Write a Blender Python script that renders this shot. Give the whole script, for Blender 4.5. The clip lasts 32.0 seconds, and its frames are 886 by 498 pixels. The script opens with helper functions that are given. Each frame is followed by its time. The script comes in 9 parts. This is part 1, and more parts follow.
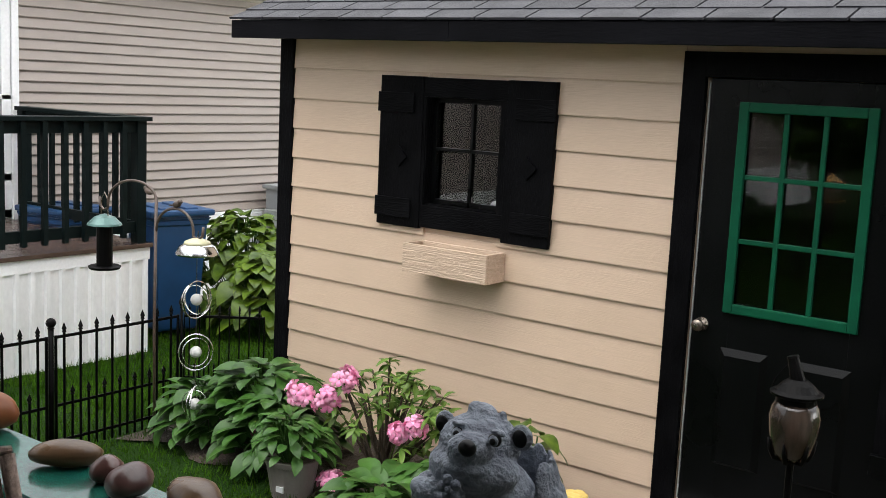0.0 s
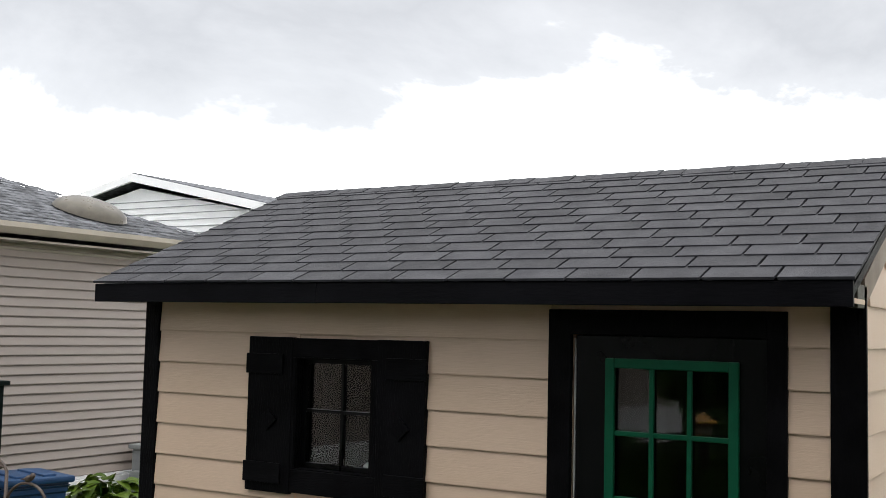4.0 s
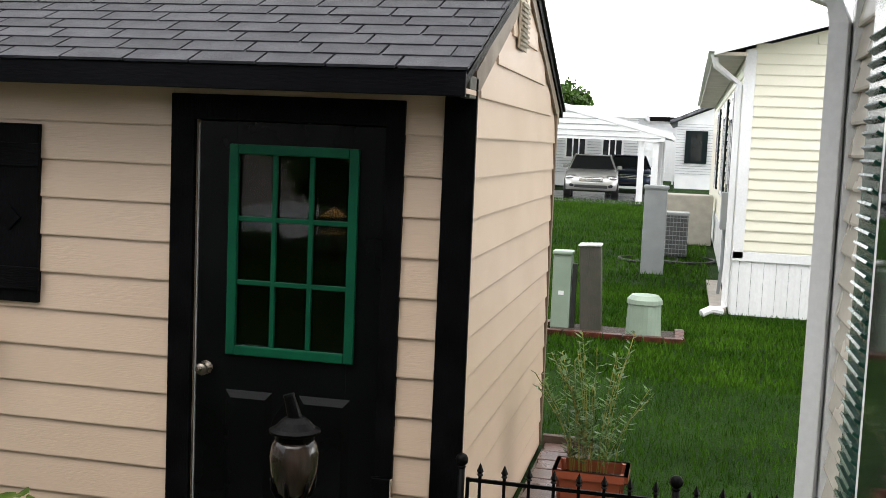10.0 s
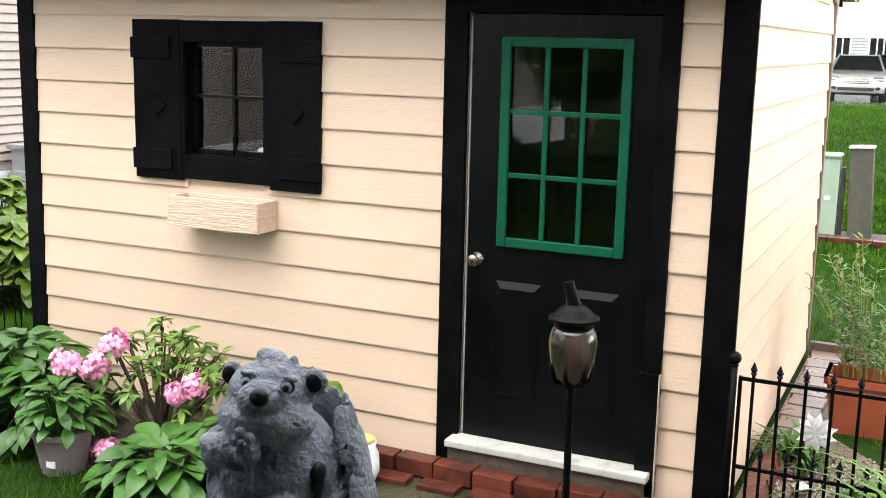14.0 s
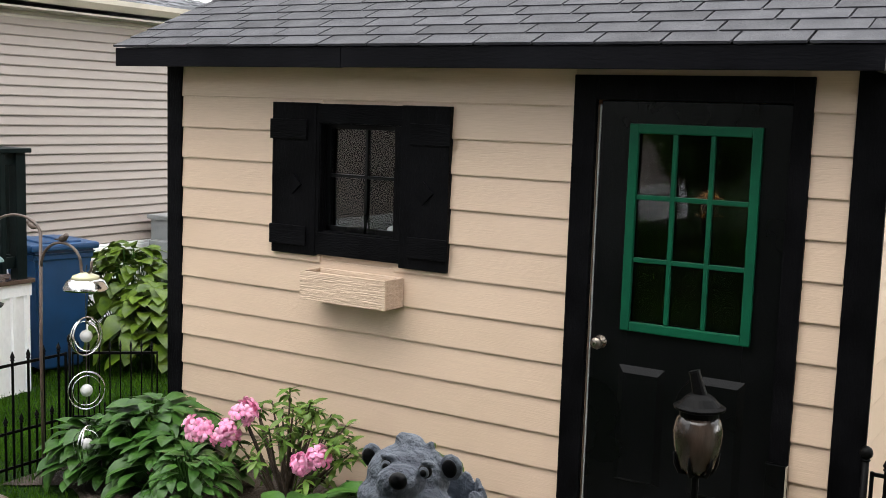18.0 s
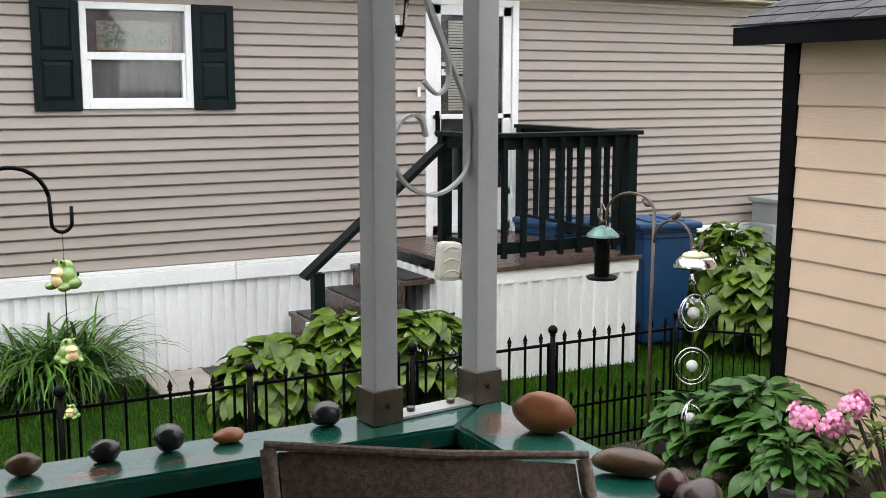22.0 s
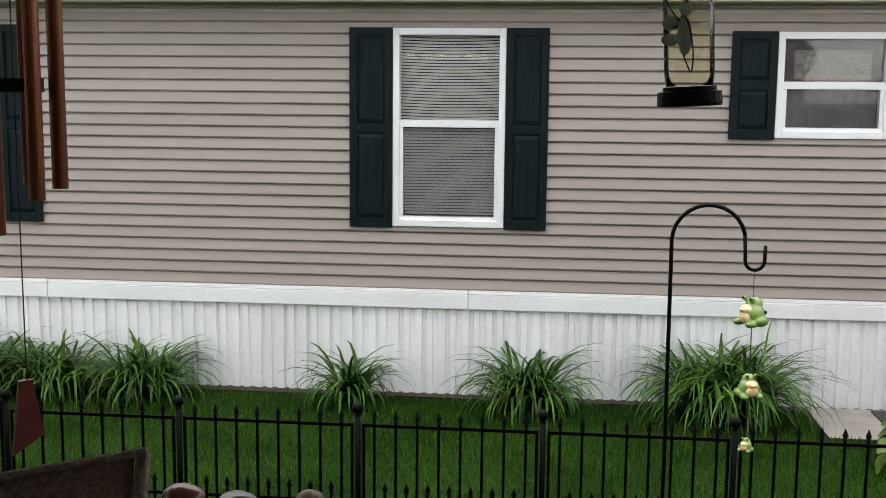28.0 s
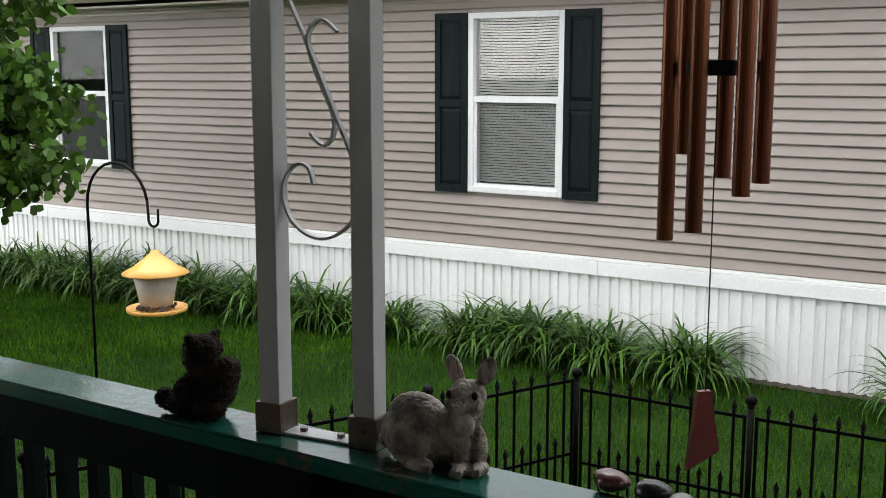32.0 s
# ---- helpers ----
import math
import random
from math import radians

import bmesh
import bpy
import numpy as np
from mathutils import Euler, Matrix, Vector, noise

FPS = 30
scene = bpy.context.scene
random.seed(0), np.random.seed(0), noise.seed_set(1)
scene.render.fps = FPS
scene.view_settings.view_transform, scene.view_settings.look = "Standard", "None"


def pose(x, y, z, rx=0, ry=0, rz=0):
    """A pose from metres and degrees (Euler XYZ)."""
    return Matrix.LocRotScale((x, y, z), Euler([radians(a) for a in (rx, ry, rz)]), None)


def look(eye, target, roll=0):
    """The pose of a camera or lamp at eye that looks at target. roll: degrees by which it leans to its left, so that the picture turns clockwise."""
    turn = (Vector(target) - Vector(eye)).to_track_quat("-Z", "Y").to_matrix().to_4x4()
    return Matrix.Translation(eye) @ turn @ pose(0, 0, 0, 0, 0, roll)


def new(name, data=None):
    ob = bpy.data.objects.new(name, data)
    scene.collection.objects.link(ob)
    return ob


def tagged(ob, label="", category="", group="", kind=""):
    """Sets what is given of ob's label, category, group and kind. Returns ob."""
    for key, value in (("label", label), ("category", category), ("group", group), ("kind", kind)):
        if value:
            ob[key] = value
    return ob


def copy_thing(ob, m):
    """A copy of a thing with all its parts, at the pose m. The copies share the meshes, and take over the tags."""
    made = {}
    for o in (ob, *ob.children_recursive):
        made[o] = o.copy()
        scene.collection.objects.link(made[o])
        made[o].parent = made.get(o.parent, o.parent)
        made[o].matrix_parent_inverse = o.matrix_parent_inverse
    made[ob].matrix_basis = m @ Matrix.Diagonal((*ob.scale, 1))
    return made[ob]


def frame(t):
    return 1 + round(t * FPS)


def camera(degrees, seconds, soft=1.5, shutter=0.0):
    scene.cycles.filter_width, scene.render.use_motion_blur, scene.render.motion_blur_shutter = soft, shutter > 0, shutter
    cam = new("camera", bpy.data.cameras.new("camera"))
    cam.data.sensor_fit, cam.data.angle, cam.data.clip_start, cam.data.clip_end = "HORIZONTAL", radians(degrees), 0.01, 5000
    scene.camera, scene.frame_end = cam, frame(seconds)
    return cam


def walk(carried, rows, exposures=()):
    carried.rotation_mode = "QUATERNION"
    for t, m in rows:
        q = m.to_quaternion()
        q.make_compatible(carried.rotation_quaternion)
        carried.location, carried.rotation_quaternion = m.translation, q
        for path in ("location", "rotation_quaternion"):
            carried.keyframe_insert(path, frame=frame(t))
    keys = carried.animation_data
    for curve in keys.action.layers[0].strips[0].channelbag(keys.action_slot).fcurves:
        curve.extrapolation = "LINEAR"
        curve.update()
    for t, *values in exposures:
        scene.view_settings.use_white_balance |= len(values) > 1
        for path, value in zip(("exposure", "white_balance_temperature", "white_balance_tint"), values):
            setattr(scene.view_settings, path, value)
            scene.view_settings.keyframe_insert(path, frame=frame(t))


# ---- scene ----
cam = camera(44.2, 32.0, soft=0.75)
PATH = [
    (0, (-0.222, -0.471, 2.142), (1.351, 0.728, 1.843), 2.7),
    (0.5, (-0.23, -0.473, 2.14), (1.342, 0.727, 1.843), 2.7),
    (1, (-0.241, -0.48, 2.132), (1.347, 0.708, 1.873), 2.7),
    (1.5, (-0.264, -0.481, 2.161), (1.362, 0.67, 1.982), 2.7),
    (2, (-0.253, -0.484, 2.187), (1.393, 0.649, 2.094), 2.6),
    (2.5, (-0.215, -0.484, 2.205), (1.433, 0.648, 2.19), 2.2),
    (3, (-0.182, -0.48, 2.213), (1.485, 0.621, 2.28), 1.8),
    (3.5, (-0.159, -0.471, 2.226), (1.53, 0.597, 2.324), 1.3),
    (4, (-0.147, -0.47, 2.233), (1.555, 0.571, 2.382), 1.3),
    (4.5, (-0.137, -0.469, 2.237), (1.566, 0.559, 2.445), 1.0),
    (6.5, (-0.154, -0.512, 2.233), (1.561, 0.463, 2.562), 1.3),
    (7, (-0.172, -0.501, 2.228), (1.579, 0.415, 2.533), 1.8),
    (7.5, (-0.172, -0.494, 2.223), (1.659, 0.291, 2.395), 2.2),
    (8, (-0.199, -0.499, 2.216), (1.696, 0.134, 2.305), 2.3),
    (8.5, (-0.144, -0.454, 2.197), (1.783, 0.081, 2.203), 2.6),
    (9, (-0.107, -0.464, 2.189), (1.826, 0.042, 2.099), 2.3),
    (9.5, (-0.09, -0.515, 2.182), (1.847, -0.039, 2.033), 2.4),
    (10, (-0.119, -0.524, 2.172), (1.825, -0.098, 1.977), 2.4),
    (10.5, (-0.124, -0.516, 2.156), (1.82, -0.12, 1.906), 2.3),
    (11, (-0.144, -0.492, 2.132), (1.786, -0.065, 1.832), 2.3),
    (11.5, (-0.138, -0.486, 2.121), (1.76, 0.048, 1.787), 1.6),
    (12, (-0.135, -0.448, 2.112), (1.729, 0.183, 1.756), 1.3),
    (12.5, (-0.136, -0.421, 2.106), (1.706, 0.264, 1.734), 1.0),
    (13, (-0.162, -0.423, 2.106), (1.662, 0.302, 1.721), 1.1),
    (13.5, (-0.17, -0.418, 2.108), (1.633, 0.354, 1.718), 1.2),
    (14, (-0.16, -0.401, 2.1), (1.621, 0.427, 1.725), 1.3),
    (14.5, (-0.188, -0.417, 2.109), (1.571, 0.464, 1.749), 1.2),
    (15, (-0.199, -0.409, 2.11), (1.543, 0.509, 1.755), 1.1),
    (15.5, (-0.199, -0.402, 2.107), (1.52, 0.556, 1.749), 1.0),
    (17.5, (-0.243, -0.413, 2.144), (1.441, 0.63, 1.868), 1.4),
    (18, (-0.247, -0.41, 2.149), (1.449, 0.622, 1.9), 1.8),
    (18.5, (-0.247, -0.412, 2.148), (1.453, 0.615, 1.908), 2.0),
    (19, (-0.261, -0.41, 2.147), (1.406, 0.667, 1.907), 1.9),
    (19.5, (-0.301, -0.406, 2.134), (1.286, 0.781, 1.867), 1.5),
    (20, (-0.294, -0.368, 2.114), (1.175, 0.959, 1.831), 0.7),
    (20.5, (-0.289, -0.331, 2.108), (1.039, 1.138, 1.827), 0.4),
    (21, (-0.299, -0.334, 2.114), (0.899, 1.242, 1.83), 0.3),
    (21.5, (-0.303, -0.331, 2.119), (0.758, 1.341, 1.835), 0.1),
    (22, (-0.308, -0.315, 2.124), (0.627, 1.429, 1.829), -0.0),
    (22.5, (-0.332, -0.27, 2.137), (0.509, 1.516, 1.814), 0.0),
    (23, (-0.368, -0.186, 2.147), (0.383, 1.638, 1.82), 0.2),
    (23.5, (-0.407, -0.096, 2.15), (0.242, 1.769, 1.831), 0.3),
    (24, (-0.457, -0.094, 2.171), (0.116, 1.798, 1.865), 0.4),
    (24.5, (-0.468, -0.143, 2.189), (-0.01, 1.779, 1.88), 0.5),
    (25, (-0.406, -0.22, 2.204), (-0.144, 1.741, 1.911), -0.1),
    (25.5, (-0.374, -0.313, 2.22), (-0.225, 1.662, 1.941), -0.3),
    (26, (-0.366, -0.34, 2.218), (-0.31, 1.639, 1.936), -0.6),
    (26.5, (-0.375, -0.324, 2.203), (-0.418, 1.654, 1.91), -0.7),
    (28.5, (-0.488, -0.304, 2.27), (-0.763, 1.658, 1.995), 0.8),
    (29, (-0.553, -0.245, 2.266), (-0.942, 1.696, 1.984), 0.7),
    (29.5, (-0.613, -0.202, 2.267), (-1.139, 1.705, 1.969), 0.4),
    (30, (-0.662, -0.173, 2.259), (-1.305, 1.694, 1.94), -0.3),
    (31, (-0.72, -0.193, 2.264), (-1.563, 1.598, 1.977), -0.3),
    (32, (-0.858, -0.172, 2.261), (-1.916, 1.495, 1.944), 0.0),
]
EXPOSURES = [(0.0, 0.78), (1.5, 0.72), (3.0, 0.52), (4.0, 0.05), (4.5, -0.3), (6.5, -1.45), (7.5, -1.35), (8.5, -0.45), (9.5, 0.25), (10.0, 0.45), (11.0, 0.9), (12.0, 1.4), (13.0, 1.65), (14.0, 1.65), (15.5, 1.4), (17.5, 0.95), (19.0, 0.8), (20.5, 0.75), (23.0, 0.82), (26.0, 0.54), (28.5, 0.46), (30.0, 0.54), (32.0, 0.68)]
walk(cam, [(t, look(eye, target, roll)) for t, eye, target, roll in PATH], EXPOSURES)

# ---- light ----
world = bpy.data.worlds.new("overcast_sky")
scene.world = world
world.use_nodes = True
wn, wl = world.node_tree.nodes, world.node_tree.links
wn.clear()
w_out = wn.new("ShaderNodeOutputWorld")
w_bg = wn.new("ShaderNodeBackground")
w_bg.inputs["Strength"].default_value = 1.6
w_sky = wn.new("ShaderNodeTexSky")
w_sky.sky_type = "NISHITA"
w_sky.sun_disc = False
w_sky.sun_elevation, w_sky.sun_rotation = radians(58), radians(200)
w_dim = wn.new("ShaderNodeVectorMath")
w_dim.operation = "SCALE"
w_dim.inputs["Scale"].default_value = 0.015
w_tc = wn.new("ShaderNodeTexCoord")
w_sep = wn.new("ShaderNodeSeparateXYZ")
w_map = wn.new("ShaderNodeMapping")
w_map.inputs["Scale"].default_value = (1.0, 1.0, 1.9)
w_map.inputs["Location"].default_value = (0.35, 0.1, 0.0)
w_noise = wn.new("ShaderNodeTexNoise")
w_noise.inputs["Scale"].default_value = 3.4
w_noise.inputs["Detail"].default_value = 7.0
w_noise.inputs["Roughness"].default_value = 0.6
w_noise.inputs["Distortion"].default_value = 0.25
w_bend = wn.new("ShaderNodeMath")
w_bend.operation = "MULTIPLY_ADD"
w_bend.inputs[1].default_value = 0.34
w_ramp = wn.new("ShaderNodeValToRGB")
cr = w_ramp.color_ramp
cr.elements[0].position, cr.elements[0].color = 0.0, (2.35, 2.34, 2.32, 1)
cr.elements[1].position, cr.elements[1].color = 1.0, (1.4, 1.4, 1.39, 1)
for p, c in ((0.315, (2.2, 2.19, 2.18, 1)), (0.35, (1.1, 1.1, 1.1, 1)), (0.385, (0.50, 0.50, 0.505, 1)), (0.46, (0.40, 0.40, 0.405, 1)), (0.72, (0.72, 0.72, 0.72, 1))):
    e = cr.elements.new(p)
    e.color = c
w_mix = wn.new("ShaderNodeMix")
w_mix.data_type, w_mix.blend_type = "RGBA", "ADD"
w_mix.inputs["Factor"].default_value = 1.0
wl.new(w_tc.outputs["Generated"], w_sep.inputs[0])
wl.new(w_tc.outputs["Generated"], w_map.inputs["Vector"])
wl.new(w_map.outputs[0], w_noise.inputs["Vector"])
wl.new(w_noise.outputs["Fac"], w_bend.inputs[0])
wl.new(w_sep.outputs["Z"], w_bend.inputs[2])
wl.new(w_bend.outputs[0], w_ramp.inputs["Fac"])
wl.new(w_sky.outputs[0], w_dim.inputs[0])
wl.new(w_ramp.outputs["Color"], w_mix.inputs["A"])
wl.new(w_dim.outputs[0], w_mix.inputs["B"])
wl.new(w_mix.outputs["Result"], w_bg.inputs["Color"])
wl.new(w_bg.outputs[0], w_out.inputs["Surface"])

sun = new("sun", bpy.data.lights.new("sun", "SUN"))
sun.data.energy, sun.data.angle, sun.data.color = 0.8, radians(40), (1.0, 0.965, 0.91)
sun.matrix_world = look((-6, 4, 14), (0, 1.5, 0))

# ---- materials ----
def mat(name, col, col2=None, rough=0.5, metal=0.0, spec=0.5, scale=6.0, stretch=(1, 1, 1), lo=0.35, hi=0.65, bump=0.15, bscale=80.0, bstretch=None, per=0.0, coat=0.0, rvar=0.12, dist=0.01, emit=0.0, sub=0.0):
    """A principled material: two colours mixed by broad noise, a finer grain, relief, uneven gloss and a shift from piece to piece."""
    m = bpy.data.materials.new(name)
    m.use_nodes = True
    n, l = m.node_tree.nodes, m.node_tree.links
    b = n["Principled BSDF"]
    tc = n.new("ShaderNodeTexCoord")
    info = n.new("ShaderNodeObjectInfo")
    off = n.new("ShaderNodeVectorMath")
    off.operation = "MULTIPLY_ADD"
    off.inputs[0].default_value = (1, 1, 1)
    vec = n.new("ShaderNodeCombineXYZ")
    mul = n.new("ShaderNodeMath")
    mul.operation = "MULTIPLY"
    mul.inputs[1].default_value = 37.0 if per > 0 else 0.0
    l.new(info.outputs["Random"], mul.inputs[0])
    for k in range(3):
        l.new(mul.outputs[0], vec.inputs[k])
    l.new(tc.outputs["Object"], off.inputs[0])
    off.inputs[1].default_value = (1, 1, 1)
    l.new(vec.outputs[0], off.inputs[2])

    def noise_of(s, st, detail):
        mp = n.new("ShaderNodeMapping")
        mp.inputs["Scale"].default_value = st
        l.new(off.outputs[0], mp.inputs["Vector"])
        t = n.new("ShaderNodeTexNoise")
        t.inputs["Scale"].default_value = s
        t.inputs["Detail"].default_value = detail
        l.new(mp.outputs[0], t.inputs["Vector"])
        return t

    big = noise_of(scale, stretch, 5)
    fine = noise_of(bscale, bstretch or stretch, 6)
    ramp = n.new("ShaderNodeMapRange")
    ramp.inputs["From Min"].default_value, ramp.inputs["From Max"].default_value = lo, hi
    l.new(big.outputs["Fac"], ramp.inputs["Value"])
    mx = n.new("ShaderNodeMix")
    mx.data_type = "RGBA"
    c2 = col2 or tuple(c * 0.82 for c in col)
    mx.inputs["A"].default_value, mx.inputs["B"].default_value = (*col, 1), (*c2, 1)
    l.new(ramp.outputs[0], mx.inputs["Factor"])
    hsv = n.new("ShaderNodeHueSaturation")
    l.new(mx.outputs["Result"], hsv.inputs["Color"])
    val = n.new("ShaderNodeMapRange")
    val.inputs["To Min"].default_value, val.inputs["To Max"].default_value = 0.9, 1.1
    l.new(fine.outputs["Fac"], val.inputs["Value"])
    shift = n.new("ShaderNodeMath")
    shift.operation = "MULTIPLY_ADD"
    shift.inputs[1].default_value = per
    l.new(info.outputs["Random"], shift.inputs[0])
    sub1 = n.new("ShaderNodeMath")
    sub1.operation = "SUBTRACT"
    sub1.inputs[1].default_value = per / 2
    l.new(val.outputs[0], sub1.inputs[0])
    l.new(sub1.outputs[0], shift.inputs[2])
    l.new(shift.outputs[0], hsv.inputs["Value"])
    l.new(hsv.outputs[0], b.inputs["Base Color"])
    rr = n.new("ShaderNodeMapRange")
    rr.inputs["To Min"].default_value, rr.inputs["To Max"].default_value = max(0.02, rough - rvar), min(1, rough + rvar)
    l.new(big.outputs["Fac"], rr.inputs["Value"])
    l.new(rr.outputs[0], b.inputs["Roughness"])
    b.inputs["Metallic"].default_value = metal
    b.inputs["Specular IOR Level"].default_value = spec
    b.inputs["Coat Weight"].default_value = coat
    b.inputs["Coat Roughness"].default_value = 0.08
    if bump > 0:
        bp = n.new("ShaderNodeBump")
        bp.inputs["Strength"].default_value = bump
        bp.inputs["Distance"].default_value = dist
        l.new(fine.outputs["Fac"], bp.inputs["Height"])
        l.new(bp.outputs[0], b.inputs["Normal"])
    if sub > 0:
        b.inputs["Transmission Weight"].default_value = 0.0
        b.inputs["Subsurface Weight"].default_value = 0.0
    return m


def leafy(name, col, col2, rough=0.42, through_light=0.22, scale=9.0, spec=0.3):
    """Leaf: glossy top, some light shining through."""
    m = mat(name, col, col2, rough=rough, spec=spec, scale=scale, bump=0.25, bscale=45, per=0.35, dist=0.004)
    n, l = m.node_tree.nodes, m.node_tree.links
    b, o = n["Principled BSDF"], n["Material Output"]
    tr = n.new("ShaderNodeBsdfTranslucent")
    l.new(b.inputs["Base Color"].links[0].from_socket, tr.inputs["Color"])
    mx = n.new("ShaderNodeMixShader")
    mx.inputs[0].default_value = through_light
    l.new(b.outputs[0], mx.inputs[1])
    l.new(tr.outputs[0], mx.inputs[2])
    l.new(mx.outputs[0], o.inputs["Surface"])
    return m


def island_tint(m, spread):
    """Shift brightness from blade to blade inside one joined mesh."""
    n, l = m.node_tree.nodes, m.node_tree.links
    b = n["Principled BSDF"]
    geo = n.new("ShaderNodeNewGeometry")
    mr = n.new("ShaderNodeMapRange")
    mr.inputs["To Min"].default_value, mr.inputs["To Max"].default_value = 1 - spread, 1 + spread
    l.new(geo.outputs["Random Per Island"], mr.inputs["Value"])
    hs = n.new("ShaderNodeHueSaturation")
    src = b.inputs["Base Color"].links[0].from_socket
    l.new(src, hs.inputs["Color"])
    l.new(mr.outputs[0], hs.inputs["Value"])
    l.new(hs.outputs[0], b.inputs["Base Color"])
    for nd in n:
        if nd.type == "BSDF_TRANSLUCENT":
            l.new(hs.outputs[0], nd.inputs["Color"])
    return m


def glass(name, tint=(1, 1, 1), rough=0.0, ior=1.33):
    m = bpy.data.materials.new(name)
    m.use_nodes = True
    n, l = m.node_tree.nodes, m.node_tree.links
    n.clear()
    o = n.new("ShaderNodeOutputMaterial")
    t, g, f, mx = n.new("ShaderNodeBsdfTransparent"), n.new("ShaderNodeBsdfGlossy"), n.new("ShaderNodeFresnel"), n.new("ShaderNodeMixShader")
    t.inputs["Color"].default_value = (*tint, 1)
    g.inputs["Roughness"].default_value = rough
    f.inputs["IOR"].default_value = ior
    l.new(f.outputs[0], mx.inputs[0])
    l.new(t.outputs[0], mx.inputs[1])
    l.new(g.outputs[0], mx.inputs[2])
    l.new(mx.outputs[0], o.inputs["Surface"])
    return m


M = {}
M["shed_siding"] = mat("painted_wood_siding", (0.60, 0.452, 0.338), (0.56, 0.42, 0.308), rough=0.42, scale=1.3, stretch=(1, 0.6, 1), bump=0.3, bscale=16, bstretch=(5, 0.55, 16), per=0.06, dist=0.003)
M["rough_board"] = mat("rough_sawn_cream_board", (0.60, 0.452, 0.338), (0.50, 0.37, 0.27), rough=0.45, scale=7, stretch=(4, 0.6, 9), bump=0.9, bscale=9, bstretch=(4, 0.8, 12), dist=0.008)
M["shed_black"] = mat("black_stained_wood", (0.002, 0.002, 0.0024), (0.0048, 0.0048, 0.0056), rough=0.45, spec=0.035, scale=5, bump=0.8, bscale=26, bstretch=(5, 5, 0.8), per=0.3, dist=0.006)
M["shed_black_h"] = mat("black_stained_wood_board", (0.002, 0.002, 0.0024), (0.0048, 0.0048, 0.0056), rough=0.45, spec=0.035, scale=5, bump=0.7, bscale=26, bstretch=(5, 0.8, 5), per=0.2, dist=0.006)
M["fascia"] = mat("black_fascia_paint", (0.0026, 0.0026, 0.0034), (0.005, 0.005, 0.0065), rough=0.42, spec=0.05, scale=3, bump=0.3, bscale=30, bstretch=(3, 0.5, 3), dist=0.005)
M["door_black"] = mat("black_door_paint", (0.0012, 0.0014, 0.0016), (0.0024, 0.0027, 0.0031), rough=0.3, spec=0.14, scale=3, bump=0.12, bscale=60, bstretch=(4, 4, 1))
M["green_trim"] = mat("green_door_trim", (0.004, 0.078, 0.037), (0.003, 0.06, 0.03), rough=0.45, spec=0.12, scale=8, bump=0.1)
M["shingle"] = mat("asphalt_shingle", (0.040, 0.040, 0.046), (0.026, 0.026, 0.031), rough=0.6, spec=0.2, scale=5, bump=0.7, bscale=260, per=0.45, dist=0.003)
M["home_siding"] = mat("taupe_vinyl_siding", (0.345, 0.295, 0.262), (0.322, 0.275, 0.244), rough=0.45, scale=1.2, stretch=(0.3, 1, 1), bump=0.12, bscale=50, bstretch=(0.5, 3, 6), per=0.035, dist=0.003)
M["white_vinyl"] = mat("white_vinyl", (0.86, 0.865, 0.87), (0.79, 0.795, 0.80), rough=0.4, scale=1.6, bump=0.06, bscale=40)
M["skirting"] = mat("white_skirting_vinyl", (0.88, 0.885, 0.885), (0.78, 0.785, 0.785), rough=0.42, scale=1.8, stretch=(1, 1, 0.5), bump=0.06, bscale=40)
M["shutter"] = mat("dark_green_shutter", (0.006, 0.011, 0.012), (0.010, 0.017, 0.018), rough=0.42, spec=0.08, scale=6, stretch=(6, 6, 0.5), bump=0.4, bscale=40, bstretch=(8, 8, 0.4), per=0.15, dist=0.003)
M["blind"] = mat("cream_blind", (0.62, 0.62, 0.57), (0.56, 0.56, 0.51), rough=0.6, spec=0.15, scale=10, bump=0.02)
# near black: shade of closed rooms put into the colour; also a far roof
M["interior_shade_and_roof"] = mat("near_black_inside_shade_and_roof", (0.006, 0.006, 0.006), (0.010, 0.009, 0.008), rough=0.9, spec=0.0, scale=3, bump=0.0)
M["glass"] = glass("window_glass", ior=1.43)
M["home_glass"] = glass("home_window_glass", ior=1.34)
M["screen"] = mat("insect_screen_grey", (0.14, 0.145, 0.15), (0.12, 0.125, 0.13), rough=0.6, bump=0.0)
M["green_rail"] = mat("dark_green_deck_paint", (0.004, 0.0075, 0.0078), (0.007, 0.012, 0.012), rough=0.42, spec=0.06, scale=6, bump=0.35, bscale=30, bstretch=(5, 5, 0.8), dist=0.004)
M["deck_board"] = mat("wet_brown_decking", (0.055, 0.035, 0.028), (0.085, 0.055, 0.043), rough=0.22, scale=6, stretch=(0.5, 5, 1), bump=0.3, bscale=20, bstretch=(0.6, 8, 1), per=0.3)
M["post_grey"] = mat("grey_painted_metal", (0.50, 0.505, 0.51), (0.45, 0.455, 0.46), rough=0.32, scale=5, bump=0.05)
M["boot"] = mat("dull_bracket_metal", (0.10, 0.095, 0.09), (0.17, 0.12, 0.09), rough=0.35, metal=0.7, scale=14, bump=0.15)
M["iron"] = mat("black_iron", (0.0016, 0.0016, 0.0018), (0.003, 0.0028, 0.0028), rough=0.42, spec=0.06, scale=20, bump=0.2)
M["steel"] = mat("polished_spinner_steel", (0.72, 0.72, 0.72), (0.6, 0.6, 0.6), rough=0.18, metal=1.0, scale=8, bump=0.02)
